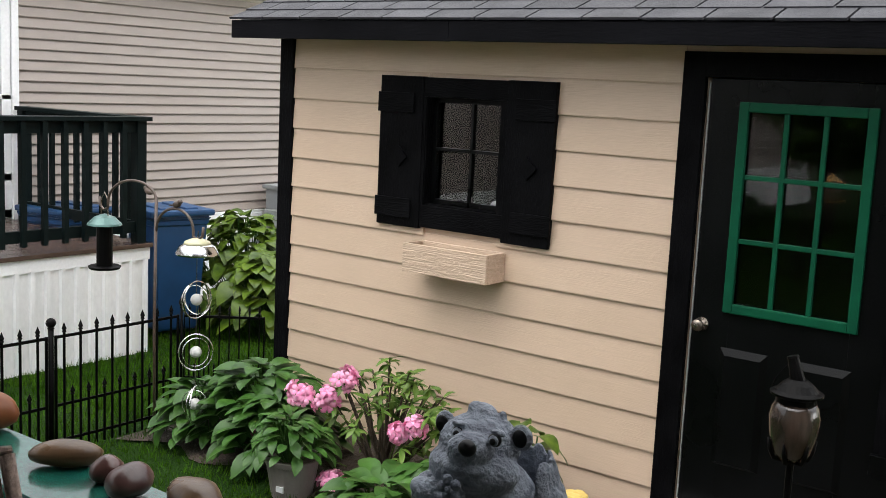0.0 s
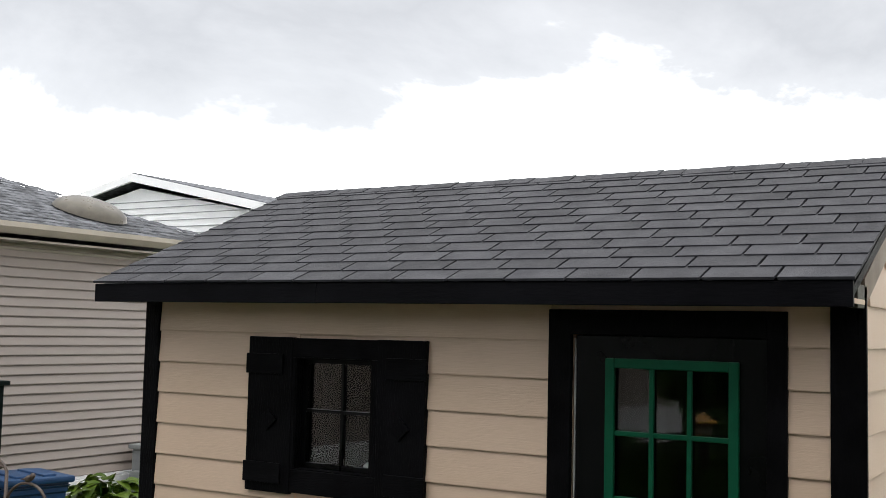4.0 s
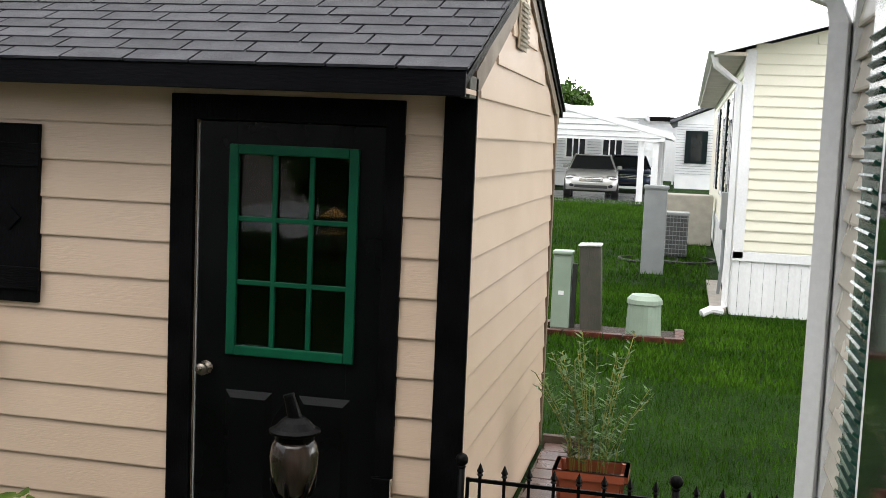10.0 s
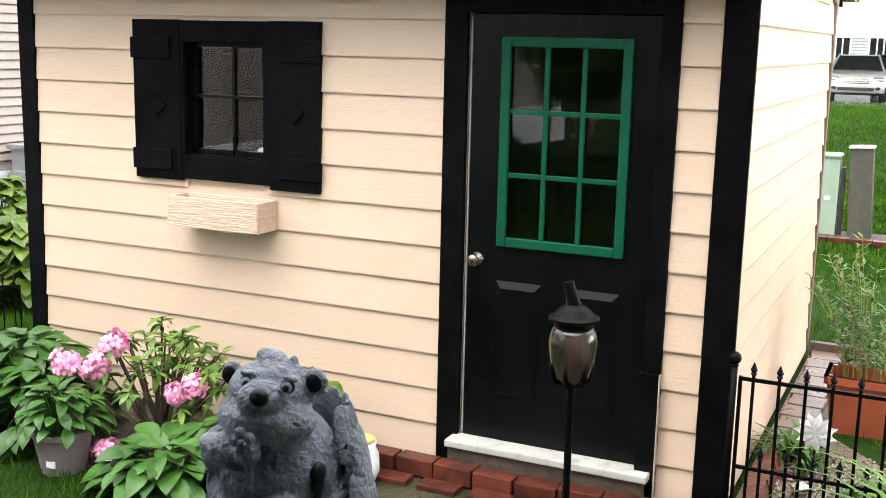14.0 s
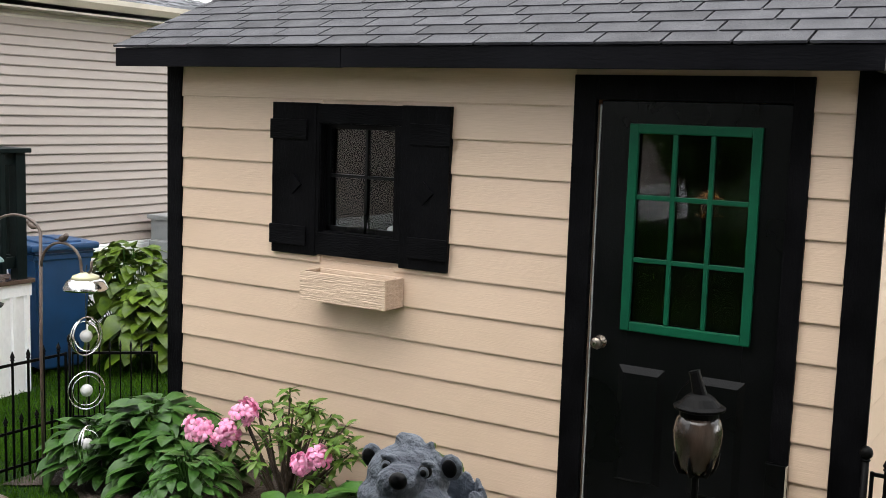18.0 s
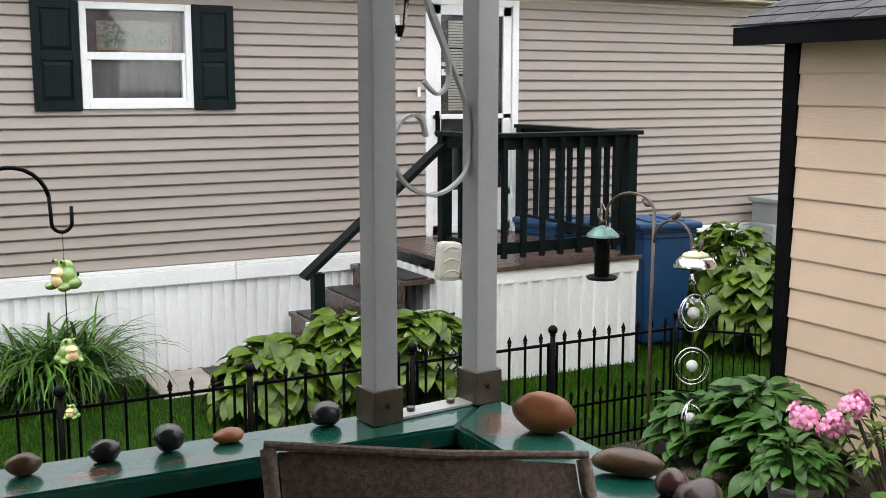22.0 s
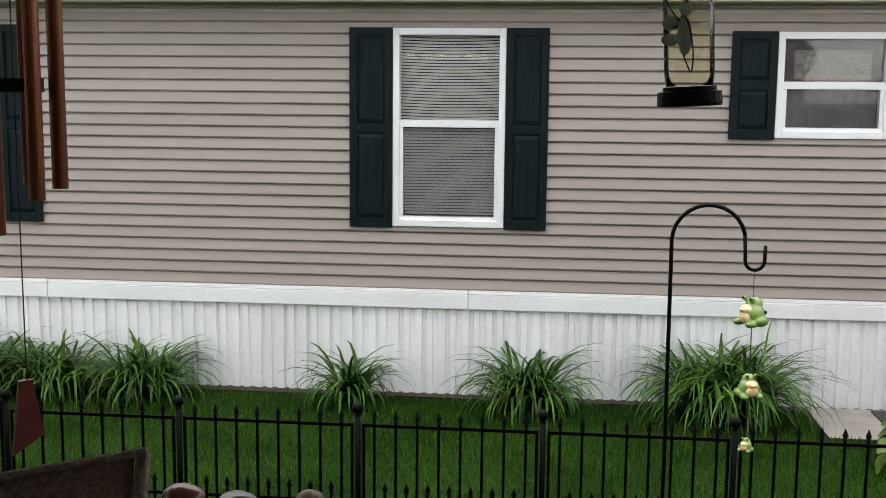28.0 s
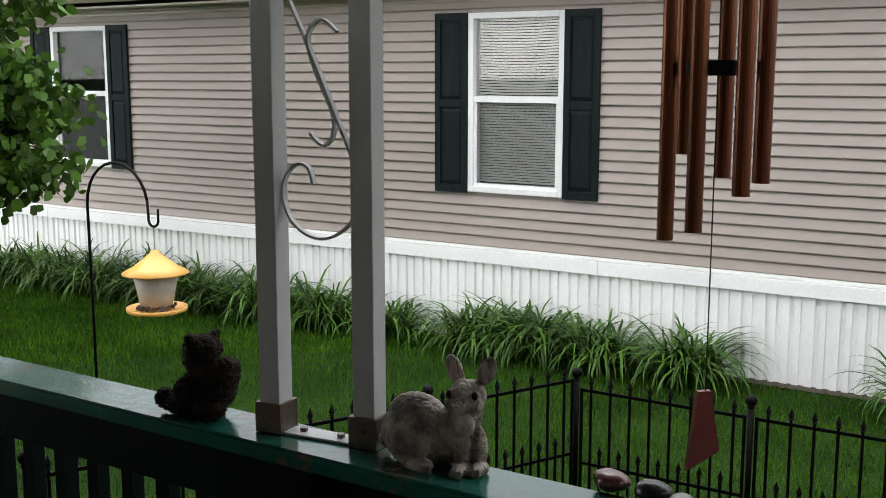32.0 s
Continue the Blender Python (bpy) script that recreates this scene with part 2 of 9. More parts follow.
M["soil"] = mat("wet_mulch", (0.035, 0.024, 0.017), (0.06, 0.042, 0.03), rough=0.7, scale=14, bump=1.0, bscale=60, dist=0.03)
M["patio"] = mat("wet_patio_stone", (0.045, 0.040, 0.022), (0.024, 0.026, 0.012), rough=0.3, spec=0.25, scale=5, bump=0.3, bscale=50)
M["brick"] = mat("wet_red_brick", (0.10, 0.024, 0.013), (0.040, 0.013, 0.009), rough=0.35, spec=0.25, scale=12, bump=0.5, bscale=70, per=0.5, dist=0.005)
M["asphalt"] = mat("wet_asphalt", (0.09, 0.09, 0.095), (0.12, 0.12, 0.125), rough=0.15, scale=2, bump=0.05, bscale=80)
M["concrete"] = mat("wet_concrete", (0.33, 0.29, 0.25), (0.26, 0.23, 0.2), rough=0.35, scale=5, bump=0.2, bscale=60)
M["lawn"] = mat("lawn_thatch", (0.015, 0.042, 0.004), (0.007, 0.024, 0.002), rough=0.8, spec=0.08, scale=1.1, bump=1.0, bscale=50, dist=0.04)
M["yellow_siding"] = mat("pale_yellow_siding", (0.82, 0.79, 0.65), (0.78, 0.75, 0.61), rough=0.45, scale=1.2, bump=0.05, per=0.03)
M["own_siding"] = mat("grey_vinyl_siding", (0.52, 0.475, 0.40), (0.47, 0.43, 0.36), rough=0.28, scale=2, bump=0.06, bscale=40, per=0.04)
M["home_roof"] = mat("grey_shingle_roof", (0.15, 0.155, 0.17), (0.06, 0.063, 0.07), rough=0.65, spec=0.2, scale=7, stretch=(1, 1, 1), lo=0.42, hi=0.58, bump=0.6, bscale=150, per=0.4, dist=0.004)
M["gutter"] = mat("tan_gutter", (0.42, 0.37, 0.30), (0.36, 0.32, 0.26), rough=0.35, scale=3, bump=0.04)
M["blue_bin"] = mat("blue_bin_plastic", (0.012, 0.060, 0.16), (0.009, 0.046, 0.125), rough=0.38, scale=5, bump=0.08)
M["grey_box"] = mat("grey_utility_enamel", (0.30, 0.315, 0.32), (0.26, 0.275, 0.28), rough=0.4, scale=4, bump=0.05)
M["green_box"] = mat("pale_green_utility_enamel", (0.27, 0.34, 0.27), (0.23, 0.30, 0.23), rough=0.42, scale=4, bump=0.05)
M["dark_wood_post"] = mat("weathered_dark_post", (0.045, 0.045, 0.033), (0.065, 0.06, 0.045), rough=0.6, scale=8, bump=0.5, bscale=30, bstretch=(5, 5, 0.6))
M["terracotta"] = mat("terracotta_plastic", (0.34, 0.085, 0.042), (0.29, 0.072, 0.036), rough=0.4, scale=4, bump=0.05)
M["taupe_pot"] = mat("taupe_plastic_pot", (0.20, 0.175, 0.165), (0.17, 0.15, 0.14), rough=0.4, scale=4, bump=0.05)
M["statue_grey"] = mat("grey_statue_stone", (0.20, 0.225, 0.265), (0.085, 0.095, 0.12), rough=0.6, spec=0.25, scale=13, bump=1.0, bscale=75, dist=0.012)
# dark statue paint, also laid where carved hollows would be in shade
M["statue_dark"] = mat("dark_paint_and_hole_shade", (0.003, 0.003, 0.0035), (0.006, 0.006, 0.007), rough=0.4, spec=0.12, scale=20, bump=0.2)
M["copper_tube"] = mat("bronze_chime_tube", (0.17, 0.052, 0.02), (0.10, 0.03, 0.012), rough=0.3, metal=0.75, scale=3, stretch=(4, 4, 0.4), bump=0.05)
M["rope"] = mat("dark_cord", (0.02, 0.018, 0.016), (0.03, 0.028, 0.025), rough=0.8, bump=0.1)
M["red_wood"] = mat("red_wind_sail", (0.20, 0.022, 0.02), (0.12, 0.015, 0.014), rough=0.35, scale=8, bump=0.2)
M["sling"] = mat("brown_woven_sling", (0.27, 0.20, 0.165), (0.15, 0.11, 0.09), rough=0.65, spec=0.1, scale=120, stretch=(1, 1, 1), bump=0.8, bscale=420, dist=0.004)
M["awning"] = mat("dark_awning", (0.02, 0.026, 0.024), (0.03, 0.036, 0.033), rough=0.6, scale=4, bump=0.1)
M["car_silver"] = mat("silver_car_paint", (0.62, 0.61, 0.58), (0.56, 0.55, 0.53), rough=0.22, metal=0.5, scale=2, bump=0.0)
M["car_blue"] = mat("dark_blue_car_paint", (0.02, 0.035, 0.07), (0.016, 0.03, 0.06), rough=0.2, metal=0.3, scale=2, bump=0.0)
M["car_glass"] = mat("car_window_glass", (0.012, 0.014, 0.016), (0.016, 0.018, 0.02), rough=0.06, bump=0.0, rvar=0.02)
M["tyre"] = mat("black_rubber", (0.012, 0.012, 0.012), (0.02, 0.02, 0.02), rough=0.6, bump=0.1)
M["chrome"] = mat("bright_chrome", (0.7, 0.7, 0.7), (0.6, 0.6, 0.6), rough=0.12, metal=1.0, bump=0.0)
M["pewter"] = mat("dull_pewter", (0.22, 0.19, 0.16), (0.15, 0.13, 0.11), rough=0.28, metal=0.9, scale=20, bump=0.05)
M["hosta"] = leafy("hosta_leaf", (0.050, 0.125, 0.020), (0.022, 0.072, 0.010), through_light=0.14, spec=0.3)
M["hosta_light"] = leafy("lime_hosta_leaf", (0.088, 0.145, 0.009), (0.032, 0.066, 0.005), through_light=0.10, spec=0.3)
M["shrub"] = leafy("shrub_leaf", (0.12, 0.19, 0.03), (0.06, 0.13, 0.02), through_light=0.15)
M["daylily"] = island_tint(leafy("daylily_blade", (0.060, 0.130, 0.016), (0.022, 0.060, 0.007), through_light=0.16, scale=5, spec=0.2), 0.55)
M["grass"] = island_tint(leafy("grass_blade", (0.052, 0.122, 0.008), (0.024, 0.068, 0.004), rough=0.6, scale=1.5, spec=0.06), 0.45)
M["petal"] = leafy("pink_petal", (0.86, 0.45, 0.62), (0.78, 0.24, 0.46), rough=0.5, scale=20)
M["bark"] = mat("brown_bark", (0.05, 0.033, 0.022), (0.08, 0.055, 0.038), rough=0.75, scale=15, bump=0.8, bscale=50, dist=0.01)
M["tree_leaf"] = island_tint(leafy("tree_leaf", (0.062, 0.125, 0.016), (0.030, 0.075, 0.009), scale=3, spec=0.2), 0.45)
M["perennial"] = island_tint(leafy("perennial_leaf", (0.10, 0.19, 0.05), (0.07, 0.14, 0.03), scale=6), 0.3)


def worn_cap():
    """Teal deck paint worn to bare brown wood, wet."""
    m = mat("worn_teal_rail_cap", (0.006, 0.075, 0.055), (0.012, 0.11, 0.08), rough=0.2, spec=0.35, scale=3, bump=0.5, bscale=24, bstretch=(1.2, 1.2, 1), dist=0.004, rvar=0.1)
    n, l = m.node_tree.nodes, m.node_tree.links
    b = n["Principled BSDF"]
    src = b.inputs["Base Color"].links[0].from_socket
    tc = n.new("ShaderNodeTexCoord")
    t1 = n.new("ShaderNodeTexNoise")
    t1.inputs["Scale"].default_value, t1.inputs["Detail"].default_value, t1.inputs["Roughness"].default_value = 4.2, 8, 0.68
    l.new(tc.outputs["Object"], t1.inputs["Vector"])
    r = n.new("ShaderNodeMapRange")
    r.inputs["From Min"].default_value, r.inputs["From Max"].default_value = 0.56, 0.62
    l.new(t1.outputs["Fac"], r.inputs["Value"])
    mx = n.new("ShaderNodeMix")
    mx.data_type = "RGBA"
    mx.inputs["B"].default_value = (0.14, 0.075, 0.05, 1)
    l.new(r.outputs[0], mx.inputs["Factor"])
    l.new(src, mx.inputs["A"])
    l.new(mx.outputs["Result"], b.inputs["Base Color"])
    b.inputs["Coat Weight"].default_value = 0.45
    return m


M["cap"] = worn_cap()


# ---- building blocks ----
def wm(o):
    m = o.matrix_parent_inverse @ o.matrix_basis if o.parent else o.matrix_basis.copy()
    return wm(o.parent) @ m if o.parent else m


def thing(name, loc, label="", category="", group="", kind=""):
    """An empty at a thing's base."""
    o = new(name)
    o.empty_display_size = 0.1
    o.matrix_basis = Matrix.Translation(loc)
    return tagged(o, label, category, group, kind)


def smooth(me):
    me.polygons.foreach_set("use_smooth", [True] * len(me.polygons))


def part(name, bm, material, parent=None, label="", soft=False, kind=""):
    """A bmesh, built in the world's metres, as one mesh object under a thing or part."""
    if isinstance(bm, bmesh.types.BMesh):
        me = bpy.data.meshes.new(name)
        bm.to_mesh(me)
        bm.free()
    else:
        me = bm
    if not me.materials:
        me.materials.append(material)
    if soft:
        smooth(me)
    o = new(name, me)
    if parent:
        o.parent = parent
        o.matrix_parent_inverse = wm(parent).inverted()
    if label:
        o["label"] = label
    if kind:
        o["kind"] = kind
    return o


def piece(name, me, m, parent):
    """One of many alike pieces: its own object on a shared mesh, at the world pose m."""
    o = new(name, me)
    o.parent = parent
    o.matrix_parent_inverse = wm(parent).inverted()
    o.matrix_basis = m
    return o


def B():
    return bmesh.new()


def box(bm, a, b, bevel=0.0, rot=None):
    """A box from corner a to corner b; rot: a matrix turned about its centre."""
    a, b = Vector(a), Vector(b)
    m = Matrix.Translation((a + b) / 2)
    if rot:
        m = m @ rot
    m = m @ Matrix.Diagonal((*[max(1e-4, abs(q)) for q in (b - a)], 1))
    r = bmesh.ops.create_cube(bm, size=1, matrix=m)
    if bevel > 0:
        bmesh.ops.bevel(bm, geom=list({e for v in r["verts"] for e in v.link_edges}), offset=bevel, segments=2, profile=0.6, affect="EDGES")
    return bm


def cyl(bm, a, b, r1, r2=None, n=12, caps=True):
    a, b = Vector(a), Vector(b)
    d = b - a
    m = Matrix.Translation((a + b) / 2) @ d.to_track_quat("Z", "Y").to_matrix().to_4x4()
    bmesh.ops.create_cone(bm, cap_ends=caps, segments=n, radius1=r1, radius2=r1 if r2 is None else r2, depth=d.length, matrix=m)
    return bm


def ball(bm, c, r, seg=12, rings=8, rot=None):
    r = r if isinstance(r, (tuple, list)) else (r, r, r)
    m = Matrix.Translation(c) @ (rot or Matrix()) @ Matrix.Diagonal((*r, 1))
    bmesh.ops.create_uvsphere(bm, u_segments=seg, v_segments=rings, radius=1, matrix=m)
    return bm


def lathe(bm, centre, prof, n=20):
    """Turn a profile of (radius, height) round the upright through centre."""
    c = Vector(centre)
    rings = []
    for r, z in prof:
        rings.append([bm.verts.new(c + Vector((r * math.cos(2 * math.pi * k / n), r * math.sin(2 * math.pi * k / n), z))) for k in range(n)])
    for a, b in zip(rings, rings[1:]):
        for k in range(n):
            bm.faces.new((a[k], a[(k + 1) % n], b[(k + 1) % n], b[k]))
    for ring, flip in ((rings[0], True), (rings[-1], False)):
        if len({tuple(v.co) for v in ring}) > 2:
            bm.faces.new(ring[::-1] if flip else ring)
    bmesh.ops.remove_doubles(bm, verts=bm.verts, dist=1e-5)
    return bm


def tube(bm, pts, r, n=8):
    """A round bar along points."""
    pts = [Vector(p) for p in pts]
    rings = []
    side = None
    for i, p in enumerate(pts):
        d = (pts[min(i + 1, len(pts) - 1)] - pts[max(i - 1, 0)]).normalized()
        if side is None:
            side = d.orthogonal().normalized()
        side = (side - d * side.dot(d)).normalized()
        up = d.cross(side)
        rr = r[i] if isinstance(r, (list, tuple)) else r
        rings.append([bm.verts.new(p + (side * math.cos(2 * math.pi * k / n) + up * math.sin(2 * math.pi * k / n)) * rr) for k in range(n)])
    for a, b in zip(rings, rings[1:]):
        for k in range(n):
            bm.faces.new((a[k], a[(k + 1) % n], b[(k + 1) % n], b[k]))
    bm.faces.new(rings[0][::-1])
    bm.faces.new(rings[-1])
    return bm


def prism(bm, pts, d):
    """A flat outline pushed along d."""
    vs = [bm.verts.new(p) for p in pts]
    f = bm.faces.new(vs)
    r = bmesh.ops.extrude_face_region(bm, geom=[f])
    bmesh.ops.translate(bm, verts=[v for v in r["geom"] if isinstance(v, bmesh.types.BMVert)], vec=Vector(d))
    bmesh.ops.recalc_face_normals(bm, faces=bm.faces)
    return bm


def mesh_of(name, bm, material, soft=False):
    me = bpy.data.meshes.new(name)
    bm.to_mesh(me)
    bm.free()
    me.materials.append(material)
    if soft:
        smooth(me)
    return me


def ground_z(x, y):
    """Lie of the land: level round the shed, falling gently towards the taupe home."""
    rise = 0.13 * min(1.0, max(0.0, (x - 8) / 4)) + 0.34 * min(1.0, max(0.0, (x - 12) / 24))
    return rise - 0.29 * min(1.0, max(0.0, (y - 3.6) / 4.8))

# ---- ground ----
def make_ground():
    xs = [-400, -120, -60, -40] + [-30 + k * 1.0 for k in range(61)] + [40, 60, 120, 400]
    ys = [-400, -120, -40, -20] + [-12 + k * 0.6 for k in range(46)] + [20, 30, 60, 120, 400]
    verts = [(x, y, ground_z(x, y) + (0.012 * noise.noise((x * 0.6, y * 0.6, 0)) if abs(x) < 35 else 0)) for y in ys for x in xs]
    nx = len(xs)
    faces = [(j * nx + i, j * nx + i + 1, (j + 1) * nx + i + 1, (j + 1) * nx + i) for j in range(len(ys) - 1) for i in range(nx - 1)]
    me = bpy.data.meshes.new("ground")
    me.from_pydata(verts, [], faces)
    me.materials.append(M["lawn"])
    smooth(me)
    tagged(new("ground", me), "wet green lawn falling gently between the homes", "lawn", kind="structure")


make_ground()

# ---- taupe home ----
HY = 8.75
HX0, HX1 = -17.0, 9.55
LAP = 0.0966
SID0, SID1 = 0.625, 2.98
WINDOWS = [(-12.20, -11.19, 1.155, 2.82), (-6.225, -5.225, 1.15, 2.82), (-1.80, -0.865, 1.168, 2.805), (1.297, 2.19, 1.945, 2.785)]
DOOR = (4.36, 5.365, 0.72, 2.93)
home = thing("mobile_home", (-4, HY, -0.3), "long taupe vinyl-sided mobile home with white skirting", "house")


def make_home():
    holes = WINDOWS + [DOOR]
    wall = B()
    edges = sorted({HX0, HX1, *[h[0] for h in holes], *[h[1] for h in holes]})
    for a, b in zip(edges, edges[1:]):
        cut = [h for h in holes if h[0] <= a and h[1] >= b]
        if cut:
            box(wall, (a, HY + 0.02, -0.3), (b, HY + 0.14, cut[0][2]))
            box(wall, (a, HY + 0.02, cut[0][3]), (b, HY + 0.14, 3.05))
        else:
            box(wall, (a, HY + 0.02, -0.3), (b, HY + 0.14, 3.05))
    box(wall, (HX1 - 0.14, HY + 0.14, -0.3), (HX1, HY + 8, 3.05))
    box(wall, (HX0, HY + 0.14, -0.3), (HX0 + 0.14, HY + 8, 3.05))
    box(wall, (HX0, HY + 8, -0.3), (HX1, HY + 8.14, 3.05))
    w = part("wall", wall, M["home_siding"], home)
    # laps: a sloping face with a shadow groove under each butt
    k = 0
    z = SID0
    while z < SID1 - 0.01:
        h = min(LAP, SID1 - z)
        segs, x = [], HX0
        cuts = sorted((q[0], q[1]) for q in holes if q[2] < z + h * 0.5 < q[3])
        for c in cuts:
            segs.append((x, c[0]))
            x = c[1]
        segs.append((x, HX1))
        for a, b in segs:
            if b - a < 0.02:
                continue
            bm = B()
            prism(bm, [(a, HY + 0.02, z + 0.013), (a, HY - 0.016, z + 0.013), (a, HY - 0.019, z + 0.02), (a, HY + 0.002, z + h), (a, HY + 0.02, z + h)], (b - a, 0, 0))
            part("siding_lap", bm, M["home_siding"], w)
        z += LAP
        k += 1
    # skirting: ribbed sheets and a white band over them
    x = HX0
    while x < HX1 - 0.01:
        b = min(x + 1.2, HX1)
        bm = B()
        prof = []
        q = x
        while q < b - 0.01:
            for dx, dy in ((0.0, 0.0), (0.055, 0.0), (0.062, 0.026), (0.092, 0.026), (0.099, 0.0), (0.145, 0.0), (0.150, 0.02), (0.195, 0.02)):
                if q + dx < b:
                    prof.append((q + dx, HY - 0.03 + dy))
            q += 0.2
        prof.append((b, HY - 0.03))
        zb = -0.36
        lo = [bm.verts.new((px, py, zb)) for px, py in prof]
        hi = [bm.verts.new((px, py, 0.475)) for px, py in prof]
        for i in range(len(prof) - 1):
            bm.faces.new((lo[i], lo[i + 1], hi[i + 1], hi[i]))
        s = part("skirting_sheet", bm, M["skirting"], home, "ribbed white vinyl skirting")
        x = b
    joints = [HX0, -12.4, -8.6, -4.85, -1.15, 2.5, HX1]
    for a, b in zip(joints, joints[1:]):
        bm = B()
        box(bm, (a + 0.002, HY - 0.055, 0.475), (b - 0.002, HY - 0.0, 0.60), 0.006)
        box(bm, (a + 0.002, HY - 0.04, 0.603), (b - 0.002, HY - 0.0, 0.632), 0.005)
        part("band", bm, M["white_vinyl"], home, "white trim band over the skirting")
    bm = B()
    box(bm, (HX0, HY - 0.06, -0.36), (HX1, HY - 0.03, -0.28), 0.006)
    part("skirting_rail", bm, M["white_vinyl"], home)
    # eaves, gutter and hip roof
    bm = B()
    box(bm, (HX0 - 0.3, HY - 0.30, 3.0), (HX1 + 0.3, HY + 0.02, 3.02))
    part("soffit", bm, M["gutter"], home, "pale tan soffit")
    bm = B()
    box(bm, (HX0, HY - 0.012, 2.93), (HX1, HY + 0.02, 3.0), 0.004)
    part("frieze", bm, M["gutter"], home)
    bm = B()
    prism(bm, [(HX0 - 0.3, HY - 0.30, 3.06), (HX0 - 0.3, HY - 0.37, 3.06), (HX0 - 0.3, HY - 0.415, 3.12), (HX0 - 0.3, HY - 0.415, 3.17), (HX0 - 0.3, HY - 0.40, 3.17), (HX0 - 0.3, HY - 0.30, 3.15)], (HX1 - HX0 + 0.6, 0, 0))
    part("gutter", bm, M["gutter"], home, "tan metal gutter along the eave")
    bm = B()
    y0, y1, e0, e1 = HY - 0.33, HY + 8.3, HX0 - 0.3, HX1 + 0.3
    ym = (y0 + y1) / 2
    zr = 3.14 + (ym - y0) * 0.34
    hx = (ym - y0) * 0.9
    vs = [bm.verts.new(p) for p in ((e0, y0, 3.14), (e1, y0, 3.14), (e1, y1, 3.14), (e0, y1, 3.14), (e0 + hx, ym, zr), (e1 - hx, ym, zr))]
    for f in ((0, 1, 5, 4), (1, 2, 5), (2, 3, 4, 5), (3, 0, 4)):
        bm.faces.new([vs[i] for i in f])
    bm.faces.new([vs[i] for i in (3, 2, 1, 0)])
    roof = part("roof", bm, M["home_roof"], home, "grey asphalt shingle hip roof")
    # visible courses of the front slope, joined
    bm = B()
    s = Vector((0, 1, 0.34)).normalized()
    rows = 30
    for r in range(rows):
        d0 = r * 0.143
        p = Vector((0, y0, 3.142)) + s * d0
        q = p + s * 0.16
        x = 3.0 + (r % 2) * 0.15
        while x < e1 - d0 * 0.85:
            jit = 0.004 + 0.006 * random.random()
            wv = [bm.verts.new(v) for v in ((x + 0.006, p.y, p.z + jit), (x + 0.295, p.y, p.z + jit), (x + 0.295, q.y, q.z + 0.002), (x + 0.006, q.y, q.z + 0.002), (x + 0.006, p.y, p.z - 0.004), (x + 0.295, p.y, p.z - 0.004))]
            bm.faces.new(wv[:4])
            bm.faces.new((wv[4], wv[5], wv[1], wv[0]))
            x += 0.3
    part("roof_shingles", bm, island_tint(M["home_roof"].copy(), 0.4), home, "speckled grey asphalt shingles", kind="stuff")
    # skylight dome and vent pipe
    bm = B()
    ball(bm, (0, 0, 0), (0.42, 0.42, 0.17), 20, 10)
    bmesh.ops.delete(bm, geom=[v for v in bm.verts if v.co.z < -0.02], context="VERTS")
    bmesh.ops.transform(bm, matrix=Matrix.Translation((8.2, HY + 0.55, 3.46)) @ Matrix.Rotation(math.atan(0.34), 4, "X"), verts=bm.verts)
    part("skylight_dome", bm, mat("amber_dome_plastic", (0.13, 0.115, 0.09), (0.09, 0.08, 0.065), rough=0.3, spec=0.25, bump=0.0), home, "smoky plastic skylight dome", soft=True)
    bm = B()
    cyl(bm, (6.9, HY + 1.3, 3.62), (6.9, HY + 1.3, 4.02), 0.045)
    cyl(bm, (6.9, HY + 1.3, 3.98), (6.9, HY + 1.3, 4.03), 0.06)
    cyl(bm, (6.9, HY + 1.3, 3.6), (6.9, HY + 1.3, 3.72), 0.09, 0.05)
    part("vent_pipe", bm, M["grey_box"], home, "grey roof vent pipe", soft=False)
    # added near-black boxes behind the openings, room shade put into their colour
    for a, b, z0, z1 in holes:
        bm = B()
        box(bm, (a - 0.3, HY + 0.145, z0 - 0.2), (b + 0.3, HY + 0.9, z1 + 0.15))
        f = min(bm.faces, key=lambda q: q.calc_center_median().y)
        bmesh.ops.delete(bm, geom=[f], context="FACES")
        part("room_lining", bm, M["interior_shade_and_roof"], home)


make_home()


